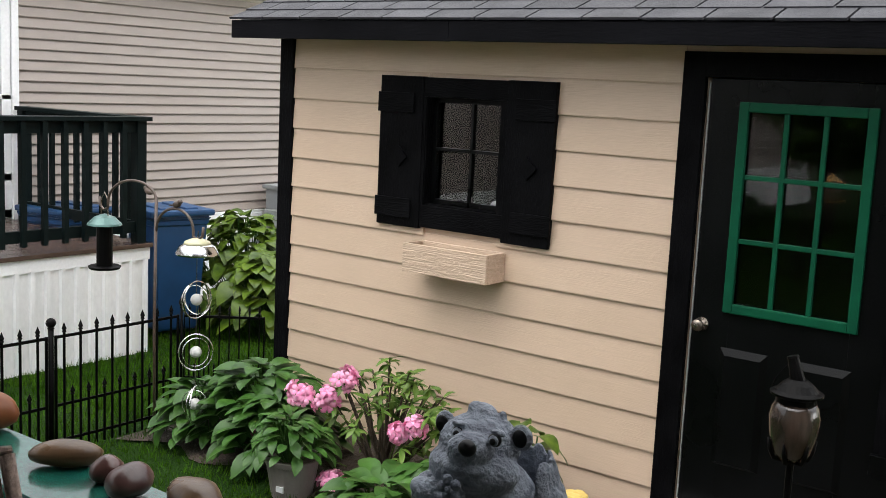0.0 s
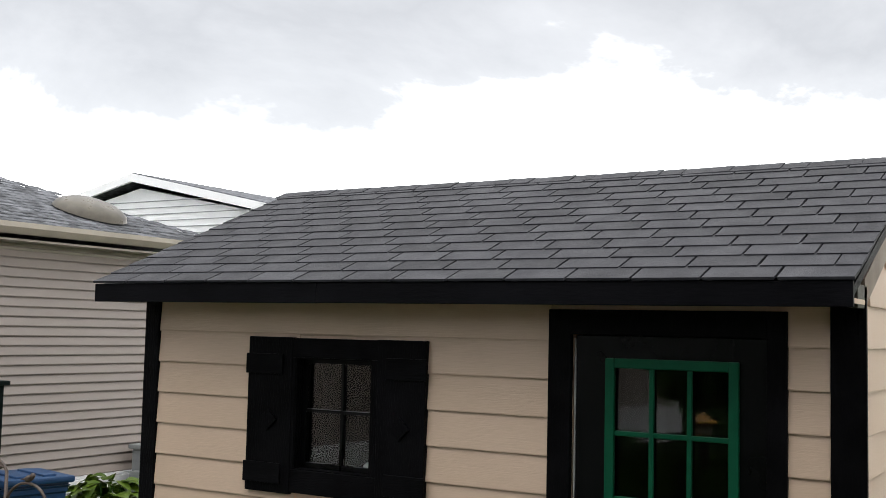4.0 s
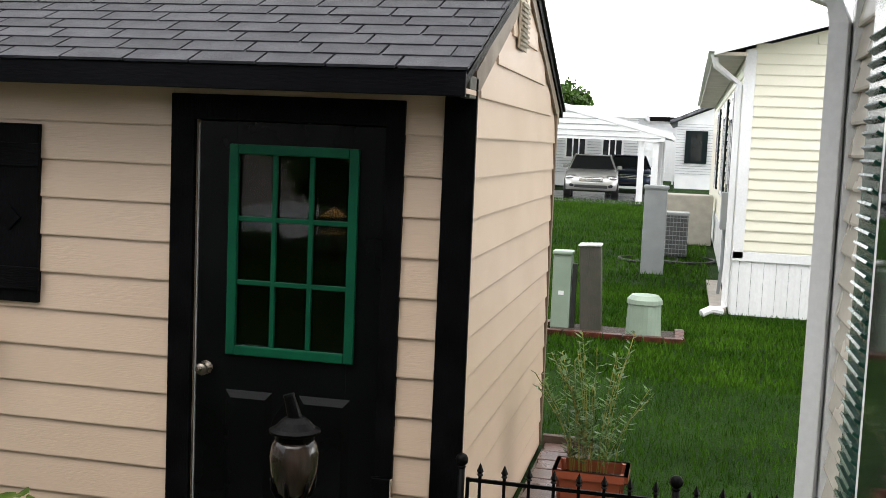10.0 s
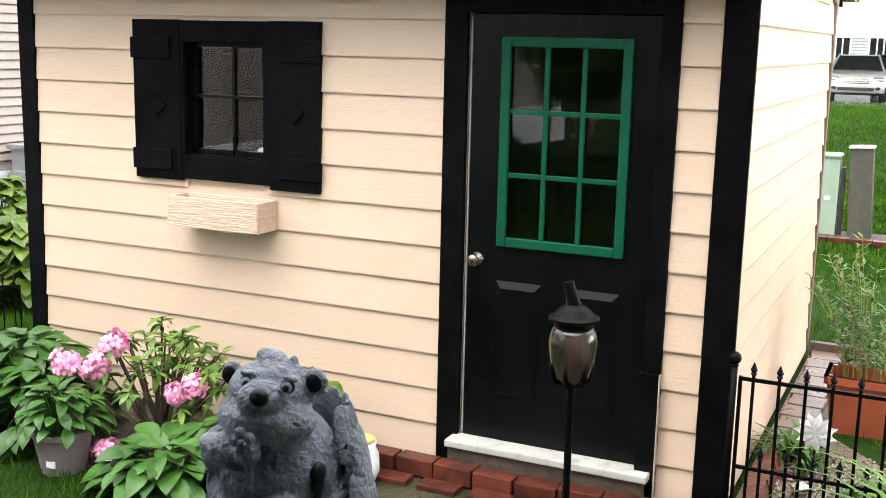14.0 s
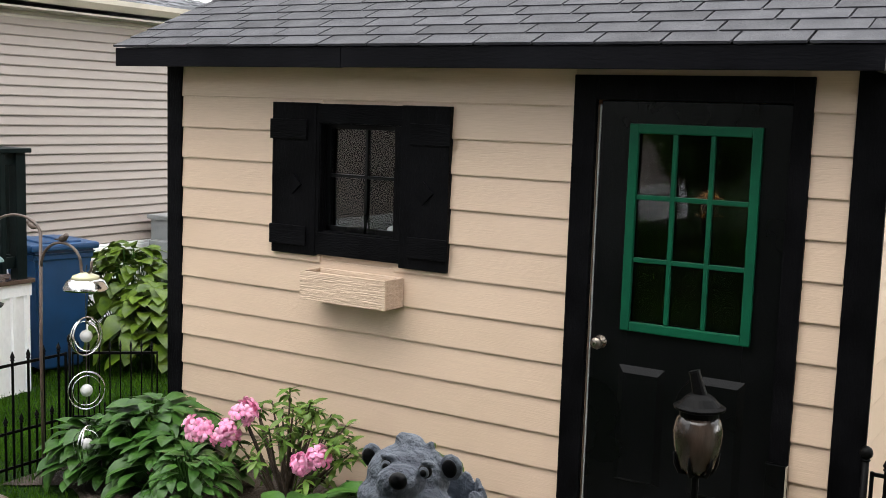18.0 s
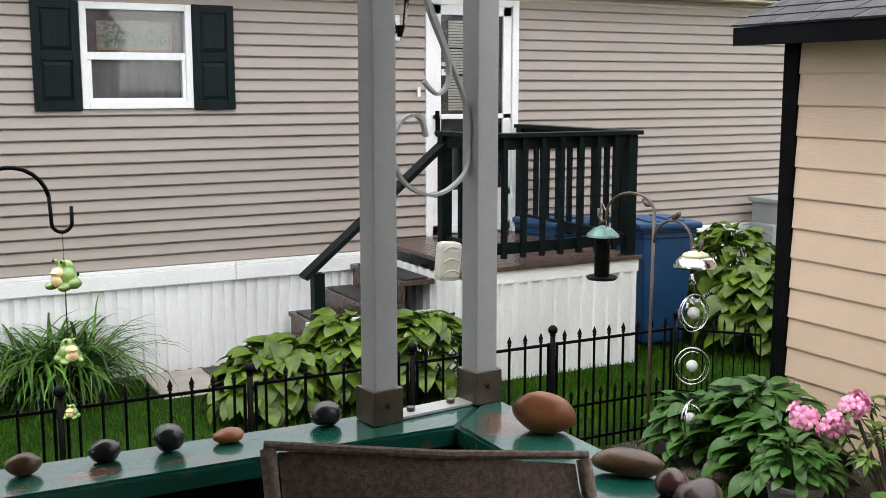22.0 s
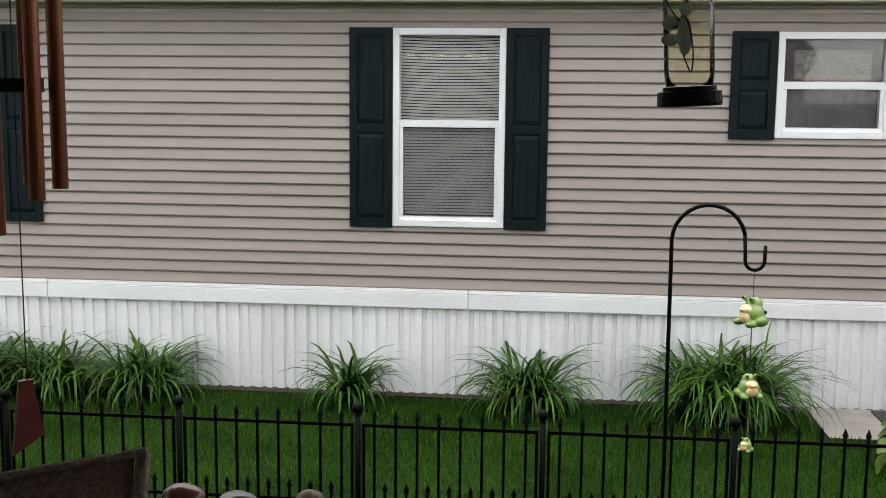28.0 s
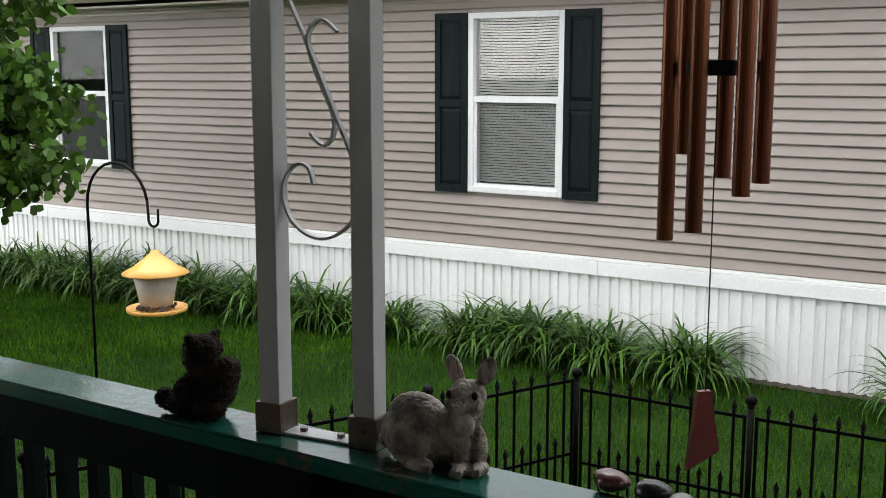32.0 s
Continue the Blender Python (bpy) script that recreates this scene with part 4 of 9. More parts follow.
def make_shed_window():
    x = SX - 0.036
    win = thing("shed_window", (x, 3.05, 1.32))
    win.name = "window"
    win.parent = shed
    win.matrix_parent_inverse = wm(shed).inverted()
    bm = B()
    box(bm, (x, 2.76, 2.07), (SX, 3.32, 2.175), 0.004)
    part("head_trim", bm, M["shed_black_h"], win)
    bm = B()
    box(bm, (x, 2.76, 1.345), (SX, 3.32, 1.47), 0.004)
    part("sill_trim", bm, M["shed_black_h"], win)
    for a, b in ((2.755, 2.80), (3.30, 3.325)):
        bm = B()
        box(bm, (x, a, 1.47), (SX + 0.02, b, 2.07), 0.003)
        part("jamb", bm, M["shed_black"], win)
    for a, b, z0 in ((3.32, 3.63, 1.335), (2.465, 2.76, 1.325)):
        bm = B()
        box(bm, (x - 0.004, a, z0), (SX, b, 2.178), 0.004)
        sh = part("shutter", bm, M["shed_black"], win, "rough black board shutter")
        c = (a + b) / 2
        for zc, bot in ((2.03, False), (1.44, True)):
            bm = B()
            o = 0.02 if a > 3 else -0.02
            box(bm, (x - 0.016, a + 0.06 * (a > 3) - 0.01 * (a < 3), zc - 0.055), (x - 0.003, b - 0.0 + 0.008 * (a > 3) - 0.06 * (a < 3), zc + 0.055), 0.003)
            part("batten", bm, M["shed_black_h"], sh)
        bm = B()
        prism(bm, [(x - 0.004, c, 1.73 - 0.06), (x - 0.004, c + 0.06, 1.73), (x - 0.004, c, 1.73 + 0.06), (x - 0.004, c - 0.06, 1.73)], (-0.012, 0, 0))
        part("diamond", bm, M["shed_black"], sh)
    bm = B()
    fx = SX + 0.03
    for a, b in (((WY0, WZ0), (WY0 + 0.03, WZ1)), ((WY1 - 0.03, WZ0), (WY1, WZ1)), ((WY0, WZ0), (WY1, WZ0 + 0.035)), ((WY0, WZ1 - 0.03), (WY1, WZ1)), ((3.03 - 0.009, WZ0), (3.03 + 0.009, WZ1)), ((WY0, 1.775), (WY1, 1.793))):
        box(bm, (fx, a[0], a[1]), (fx + 0.03, b[0], b[1]), 0.002)
    part("window_frame", bm, M["door_black"], win)
    bm = B()
    for a, b in (((WY0, WZ0), (WY0 + 0.006, WZ1)), ((WY1 - 0.006, WZ0), (WY1, WZ1)), ((WY0, WZ0), (WY1, WZ0 + 0.006)), ((WY0, WZ1 - 0.006), (WY1, WZ1))):
        box(bm, (SX - 0.03, a[0], a[1]), (SX + 0.1, b[0], b[1]))
    part("reveal", bm, M["shed_black"], win)
    for ya, yb in ((WY0 + 0.03, 3.021), (3.039, WY1 - 0.03)):
        for za, zb in ((WZ0 + 0.035, 1.775), (1.793, WZ1 - 0.03)):
            bm = B()
            box(bm, (fx + 0.012, ya, za), (fx + 0.016, yb, zb), 0.0, Matrix.Rotation(random.uniform(-0.01, 0.01), 4, "Z"))
            p = part("pane", bm, M["glass"], win)
            p.visible_shadow = False
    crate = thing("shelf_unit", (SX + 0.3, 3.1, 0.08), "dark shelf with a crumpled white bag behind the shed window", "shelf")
    # shelf added to carry the bag, inside shade put into its near-black
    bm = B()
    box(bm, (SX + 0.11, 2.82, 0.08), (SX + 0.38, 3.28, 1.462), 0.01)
    part("shelf", bm, M["interior_shade_and_roof"], crate)
    bm = B()
    ball(bm, (SX + 0.17, 2.905, 1.487), (0.045, 0.075, 0.032), 20, 14)
    for v in bm.verts:
        v.co += Vector((0.3, 0.6, 0.5)) * 0.02 * noise.noise(v.co * 30)
    bag = part("plastic_bag", bm, M["white_vinyl"], crate, "crumpled white bag", soft=True)
    fb = thing("flower_box", (4.45, 3.0, 1.11), "empty cream wooden flower box under the shed window", "flower box")
    y0, y1, z0, z1, xf, xb = 2.735, 3.30, 1.115, 1.272, 4.36, 4.53
    for nm, a, b in (("front_board", (xf, y0, z0), (xf + 0.018, y1, z1)), ("end_board", (xf + 0.018, y0, z0), (xb, y0 + 0.018, z1)), ("end_board", (xf + 0.018, y1 - 0.018, z0), (xb, y1, z1)), ("back_board", (xb - 0.018, y0 + 0.018, z0), (xb, y1 - 0.018, z1)), ("bottom_board", (xf + 0.018, y0 + 0.018, z0 + 0.01), (xb - 0.018, y1 - 0.018, z0 + 0.02))):
        bm = B()
        box(bm, a, b, 0.003)
        part(nm, bm, M["rough_board"], fb)
    bm = B()
    box(bm, (xf + 0.018, y0 + 0.018, z1 - 0.07), (xb - 0.018, y1 - 0.018, z1 - 0.03))
    part("potting_soil", bm, mat("pale_old_soil", (0.30, 0.25, 0.19), (0.22, 0.18, 0.13), scale=30, bump=1.0, bscale=90), fb)


make_shed_window()

# ---- own house wall and porch ----
OY, OX = -1.03, 3.62
own = thing("own_house", (0, OY, 0), "grey vinyl-sided house wall behind the porch", "house")


def make_own_house():
    bm = B()
    box(bm, (-9, OY - 0.14, -0.05), (OX, OY - 0.012, 2.85))
    w = part("wall", bm, M["own_siding"], own)
    bm = B()
    box(bm, (OX - 0.13, OY - 7, -0.05), (OX - 0.012, OY - 0.14, 2.85))
    part("end_wall", bm, M["own_siding"], own)
    z = 0.45
    while z < 2.8:
        bm = B()
        prism(bm, [(-9, OY - 0.012, z), (-9, OY + 0.008, z), (-9, OY + 0.010, z + 0.008), (-9, OY - 0.008, z + 0.1016), (-9, OY - 0.012, z + 0.1016)], (OX - 0.06 + 9, 0, 0))
        part("siding_lap", bm, M["own_siding"], w)
        z += 0.1016
    bm = B()
    box(bm, (OX - 0.07, OY - 0.06, 0.2), (OX, OY + 0.018, 2.85), 0.004)
    part("corner_post", bm, M["white_vinyl"], own)
    bm = B()
    box(bm, (-9, OY - 0.3, 2.85), (OX + 0.12, OY + 0.28, 2.87))
    for k in range(5):
        box(bm, (0.96, OY + 0.02 + k * 0.05, 2.842), (OX + 0.12, OY + 0.055 + k * 0.05, 2.85))
    part("soffit", bm, M["grey_box"], own)
    bm = B()
    prism(bm, [(0.98, OY + 0.28, 2.88), (0.98, OY + 0.37, 2.93), (0.98, OY + 0.37, 2.99), (0.98, OY + 0.28, 2.99)], (OX + 0.12 - 0.98, 0, 0))
    part("gutter", bm, M["white_vinyl"], own, "white eave gutter")
    bm = B()
    prism(bm, [(-9, OY + 0.28, 3.0), (-9, OY - 4, 4.3), (-9, OY - 4, 4.2), (-9, OY + 0.28, 2.96)], (OX + 9.12, 0, 0))
    part("roof", bm, M["home_roof"], own)
    ds = B()
    x = OX - 0.03
    pts = [(OX + 0.05, OY + 0.33, 2.92), (OX + 0.05, OY + 0.33, 2.84), (OX + 0.02, OY + 0.22, 2.74), (x + 0.02, OY + 0.08, 2.68), (x, OY + 0.055, 2.60), (x, OY + 0.055, 1.2), (x, OY + 0.055, 0.05)]
    tube(ds, pts, 0.042, 4)
    part("downspout", ds, M["white_vinyl"], own, "white metal downspout")
    # window and shutter beside the porch
    bm = B()
    box(bm, (1.69, OY - 0.0, 1.0), (2.77, OY + 0.035, 2.62), 0.004)
    part("window_frame", bm, M["white_vinyl"], own)
    bm = B()
    box(bm, (1.75, OY + 0.03, 1.06), (2.71, OY + 0.039, 2.56))
    part("window_pane", bm, M["car_glass"], own)
    sh = B()
    box(sh, (2.775, OY + 0.0, 0.99), (3.09, OY + 0.03, 2.63), 0.004)
    s = part("shutter", sh, mat("bright_green_shutter", (0.01, 0.07, 0.045), rough=0.25), own, "glossy green louvred shutter")
    for k in range(40):
        bm = B()
        box(bm, (2.815, OY + 0.024, 1.05 + k * 0.037), (3.05, OY + 0.046, 1.058 + k * 0.037), 0.0, Matrix.Rotation(0.6, 4, "X"))
        part("louvre", bm, s.data.materials[0], s)


make_own_house()

# porch deck, rails and awning
RIN, ROUT = 0.715, 0.885
CIN, COUT = 1.535, 1.70
SLANT = 0.012
CAPZ = 1.45
PX0 = -6.2


def rail_y(x):
    """Middle of the long rail's cap."""
    return (CIN + COUT) / 2 + SLANT * (RIN - x)


def make_porch():
    deck = thing("porch_deck", (-2.5, 0.4, 0.5), "green-painted timber porch deck", "deck")
    bm = B()
    y = OY + 0.02
    while y < 1.80:
        bm2 = B()
        box(bm2, (PX0, y, 0.46), (0.82, min(y + 0.136, 1.84), 0.50), 0.004)
        part("deck_board", bm2, M["green_rail"], deck)
        y += 0.142
    bm.free()
    bm = B()
    box(bm, (PX0, 1.76, 0.2), (0.80, 1.81, 0.46))
    box(bm, (0.77, OY + 0.05, 0.2), (0.82, 1.76, 0.46))
    part("rim_joist", bm, M["green_rail"], deck)
    for px, py in ((0.6, 1.6), (0.6, 0.2), (-2, 1.6), (-4.5, 1.6)):
        bm = B()
        box(bm, (px, py, -0.15), (px + 0.1, py + 0.1, 0.46))
        part("support_post", bm, M["green_rail"], deck)
    rail = thing("porch_rail", (0.8, 1.78, 0.5), "dark green porch railing with worn teal flat cap", "railing")
    bm = B()
    # home-side cap, mitred at the corner
    ls = SLANT * (RIN - PX0)
    prism(bm, [(PX0, CIN + ls, CAPZ - 0.038), (RIN, CIN, CAPZ - 0.038), (ROUT, COUT - 0.01, CAPZ - 0.038), (PX0, COUT + ls, CAPZ - 0.038)], (0, 0, 0.038))
    bmesh.ops.bevel(bm, geom=[e for e in bm.edges if abs(e.verts[0].co.z - CAPZ) < 1e-4 and abs(e.verts[1].co.z - CAPZ) < 1e-4], offset=0.006, segments=2, affect="EDGES")
    part("cap_board", bm, M["cap"], rail, "wet teal cap board, paint worn to brown wood")
    bm = B()
    prism(bm, [(RIN, CIN - 0.003, CAPZ - 0.038), (RIN, -0.15, CAPZ - 0.038), (ROUT + 0.01, -0.15, CAPZ - 0.038), (ROUT + 0.002, COUT - 0.003, CAPZ - 0.038)], (0, 0, 0.0385))
    bmesh.ops.bevel(bm, geom=[e for e in bm.edges if abs(e.verts[0].co.z - CAPZ) < 1e-3 and abs(e.verts[1].co.z - CAPZ) < 1e-3], offset=0.006, segments=2, affect="EDGES")
    part("cap_board", bm, M["cap"], rail, "wet teal cap board, paint worn to brown wood")
    bm = B()
    prism(bm, [(PX0, CIN + 0.045 + ls, CAPZ - 0.18), (RIN + 0.055, CIN + 0.045, CAPZ - 0.18), (RIN + 0.055, CIN + 0.085, CAPZ - 0.18), (PX0, CIN + 0.085 + ls, CAPZ - 0.18)], (0, 0, 0.141))
    part("top_rail", bm, M["green_rail"], rail)
    bm = B()
    box(bm, (RIN + 0.06, -0.15, CAPZ - 0.18), (RIN + 0.1, CIN + 0.09, CAPZ - 0.039), 0.003)
    part("top_rail", bm, M["green_rail"], rail)
    bm = B()
    prism(bm, [(PX0, CIN + 0.045 + ls, 0.58), (RIN + 0.055, CIN + 0.045, 0.58), (RIN + 0.055, CIN + 0.085, 0.58), (PX0, CIN + 0.085 + ls, 0.58)], (0, 0, 0.09))
    box(bm, (RIN + 0.06, -0.15, 0.58), (RIN + 0.1, CIN + 0.09, 0.67), 0.003)
    part("bottom_rail", bm, M["green_rail"], rail)
    bm = B()
    box(bm, (-0.02, -0.02, 0.62), (0.02, 0.02, CAPZ - 0.1))
    bal = mesh_of("baluster", bm, M["green_rail"])
    x = PX0 + 0.1
    while x < RIN:
        piece("baluster", bal, Matrix.Translation((x, CIN + 0.106 + SLANT * (RIN - x), 0)), rail)
        x += 0.135
    y = -0.1
    while y < CIN:
        piece("baluster", bal, Matrix.Translation((RIN + 0.121, y, 0)), rail)
        y += 0.135
    for px, py in ((RIN + 0.05, CIN + 0.05), (RIN + 0.05, -0.1), (-2.35, CIN + 0.05 + SLANT * 3.06), (PX0 + 0.05, CIN + 0.05 + ls)):
        bm = B()
        box(bm, (px - 0.045, py - 0.045, 0.495), (px + 0.045, py + 0.045, CAPZ - 0.04), 0.004)
        part("rail_post", bm, M["green_rail"], rail)
    # awning roof with a scalloped valance
    aw = thing("porch_awning", (-2.5, 0.5, 2.85), "dark porch awning with scalloped valance", "awning")
    AX, AYE = 1.0, 2.25
    bm = B()
    box(bm, (PX0, OY + 0.02, 3.02), (AX, AYE, 3.045))
    part("roof_sheet", bm, M["awning"], aw)

    def valance(a, b):
        a, b = Vector(a), Vector(b)
        n = int((b - a).length / 0.017)
        bm = B()
        top, bot = [], []
        for i in range(n + 1):
            p = a.lerp(b, i / n)
            d = (b - a).length * i / n
            dz = 0.019 * math.sin(2 * math.pi * d / 0.2053 + 1.95)
            top.append(bm.verts.new(p + Vector((0, 0, 0.17))))
            bot.append(bm.verts.new(p + Vector((0, 0, dz))))
        for i in range(n):
            bm.faces.new((bot[i], bot[i + 1], top[i + 1], top[i]))
        r = bmesh.ops.solidify(bm, geom=bm.faces[:], thickness=0.003)
        part("valance", bm, M["awning"], aw, "dark scalloped valance")

    valance((AX, OY + 0.35, 2.826), (AX, AYE, 2.826))
    valance((PX0, AYE, 2.826), (AX, AYE, 2.826))


make_porch()

# ---- helpers for organic shapes ----
def sculpt(name, blobs, voxel=0.006, rough_amp=0.0, rough_freq=40.0, passes=4):
    """Melt ellipsoids (centre, radii, turn in degrees) into one smooth skin."""
    bm = B()
    for c, r, e in blobs:
        ball(bm, c, r, 18, 12, Euler([radians(q) for q in e]).to_matrix().to_4x4())
    me = bpy.data.meshes.new(name)
    bm.to_mesh(me)
    bm.free()
    ob = bpy.data.objects.new(name + "_raw", me)
    scene.collection.objects.link(ob)
    rm = ob.modifiers.new("skin", "REMESH")
    rm.mode, rm.voxel_size = "VOXEL", voxel
    sm = ob.modifiers.new("soft", "SMOOTH")
    sm.factor, sm.iterations = 0.5, passes
    dg = bpy.context.evaluated_depsgraph_get()
    dg.update()
    out = bpy.data.meshes.new_from_object(ob.evaluated_get(dg))
    bpy.data.objects.remove(ob)
    out.name = name
    bm = B()
    bm.from_mesh(out)
    if rough_amp:
        bm.normal_update()
        for v in bm.verts:
            v.co += v.normal * rough_amp * noise.noise(v.co * rough_freq)
    return bm


def pebble(bm, c, r, seed):
    ball(bm, (0, 0, 0), 1, 18, 12)
    for v in bm.verts:
        d = 1 + 0.16 * noise.noise(v.co * 1.1 + Vector((seed, 0, 0)))
        v.co = Vector((v.co.x * r[0] * d, v.co.y * r[1] * d, v.co.z * r[2] * d))
    lo = min(v.co.z for v in bm.verts)
    return lo


# ---- home door, lamp and deck ----
def make_home_door():
    x0, x1, z0, z1 = DOOR
    d = thing("entry_door", (x0, HY, z0))
    d.name = "door"
    d.parent = home
    d.matrix_parent_inverse = wm(home).inverted()
    d["label"] = "white storm door with tall dark glass"
    bm = B()
    box(bm, (x0, HY - 0.03, z0), (x0 + 0.07, HY + 0.1, z1), 0.005)
    box(bm, (x1 - 0.07, HY - 0.03, z0), (x1, HY + 0.1, z1), 0.005)
    box(bm, (x0 + 0.07, HY - 0.03, z1 - 0.06), (x1 - 0.07, HY + 0.1, z1), 0.005)
    part("door_frame", bm, M["white_vinyl"], d)
    a, b = x0 + 0.075, x1 - 0.075
    bm = B()
    for p, q in (((a, z0 + 0.02), (a + 0.09, z1 - 0.06)), ((b - 0.09, z0 + 0.02), (b, z1 - 0.06)), ((a, z0 + 0.02), (b, z0 + 0.10)), ((a, z0 + 0.36), (b, z0 + 0.43)), ((a, z1 - 0.15), (b, z1 - 0.06)), ((a, 1.82), (b, 1.865))):
        box(bm, (p[0], HY - 0.012, p[1]), (q[0], HY + 0.02, q[1]), 0.004)
    box(bm, (a + 0.09, HY, z0 + 0.1), (b - 0.09, HY + 0.012, z0 + 0.36), 0.004)
    part("storm_frame", bm, M["white_vinyl"], d)
    for za, zb in ((z0 + 0.43, 1.82), (1.865, z1 - 0.15)):
        bm = B()
        box(bm, (a + 0.09, HY + 0.004, za), (b - 0.09, HY + 0.008, zb))
        g = part("pane", bm, M["glass"], d)
        g.visible_shadow = False
    bm = B()
    box(bm, (a, HY + 0.06, z0 + 0.02), (b, HY + 0.10, z1 - 0.06))
    part("inner_door", bm, mat("dark_grey_inner_door", (0.045, 0.052, 0.05), (0.075, 0.085, 0.08), rough=0.4, scale=3, stretch=(2, 1, 9), bump=0.4, bscale=12, bstretch=(1, 1, 12)), d, "dark grained inner door")
    bm = B()
    for k in range(32):
        z = 1.90 + k * 0.0262
        box(bm, (a + 0.2, HY + 0.048, z), (b - 0.32, HY + 0.054, z + 0.019))
    part("door_blind", bm, M["blind"], d, "pale slats behind the door window", kind="stuff")
    bm = B()
    for zz in (2.22, 2.47):
        box(bm, (a + 0.2, HY + 0.036, zz), (b - 0.32, HY + 0.046, zz + 0.014))
    box(bm, (a + 0.38, HY + 0.036, 1.90), (a + 0.395, HY + 0.046, 2.74))
    part("muntin", bm, M["shutter"], d)
    bm = B()
    box(bm, (a + 0.10, HY - 0.003, 2.31), (a + 0.25, HY + 0.0, 2.345))
    part("notice", bm, mat("pale_blue_sticker", (0.5, 0.62, 0.72), bump=0.0), d, "small pale blue sticker")
    bm = B()
    box(bm, (a + 0.10, HY - 0.003, 2.225), (a + 0.28, HY + 0.0, 2.285))
    plate = part("sign_plate", bm, mat("white_sticker", (0.8, 0.8, 0.78), bump=0.0), d, "white sticker with two dark lines of words")
    cu = bpy.data.curves.new("words", "FONT")
    cu.body, cu.size, cu.align_x, cu.space_line = "Beware of\nThe Dog", 0.030, "CENTER", 0.8
    cu.extrude = 0.0004
    cu.materials.append(M["iron"])
    tx = new("words", cu)
    tx.parent = d
    tx.matrix_parent_inverse = wm(d).inverted()
    tx.matrix_basis = pose(a + 0.19, HY - 0.0045, 2.259, 90, 0, 0)
    bm = B()
    tube(bm, [(a + 0.05, HY - 0.015, 1.70), (a + 0.045, HY - 0.06, 1.72), (a + 0.04, HY - 0.065, 1.82), (a + 0.05, HY - 0.015, 1.86)], 0.012)
    box(bm, (a + 0.03, HY - 0.02, 1.66), (a + 0.07, HY - 0.01, 1.90), 0.003)
    part("handle", bm, M["iron"], d, "black lever handle")
    bm = B()
    box(bm, (x0 - 0.09, HY - 0.035, 2.03), (x0 - 0.06, HY - 0.012, 2.12), 0.003)
    bell = part("door_bell", bm, M["white_vinyl"], None)
    tagged(bell, "small white door bell button on the siding", "door bell")
    lamp = thing("wall_lamp", (3.99, HY - 0.02, 2.56), "black wall lantern with clear glass on a white block", "wall lamp")
    bm = B()
    box(bm, (3.89, HY - 0.035, 2.53), (4.09, HY - 0.0, 2.76), 0.005)
    part("mount_block", bm, M["white_vinyl"], lamp)
    bm = B()
    ball(bm, (3.98, HY - 0.045, 2.63), (0.045, 0.02, 0.075))
    tube(bm, [(3.98, HY - 0.05, 2.64), (4.01, HY - 0.12, 2.60), (4.03, HY - 0.16, 2.63)], 0.012)
    cyl(bm, (4.03, HY - 0.16, 2.56), (4.03, HY - 0.16, 2.66), 0.02, 0.05)
    part("arm", bm, M["iron"], lamp)
    bm = B()
    lathe(bm, (4.03, HY - 0.16, 2.66), [(0.05, 0), (0.065, 0.08), (0.085, 0.22), (0.09, 0.24)], 10)
    g = part("glass_shade", bm, M["glass"], lamp)
    g.visible_shadow = False
    bm = B()
    lathe(bm, (4.03, HY - 0.16, 2.9), [(0.1, 0), (0.09, 0.02), (0.03, 0.1), (0.0, 0.14)], 12)
    part("cap", bm, M["iron"], lamp)


make_home_door()


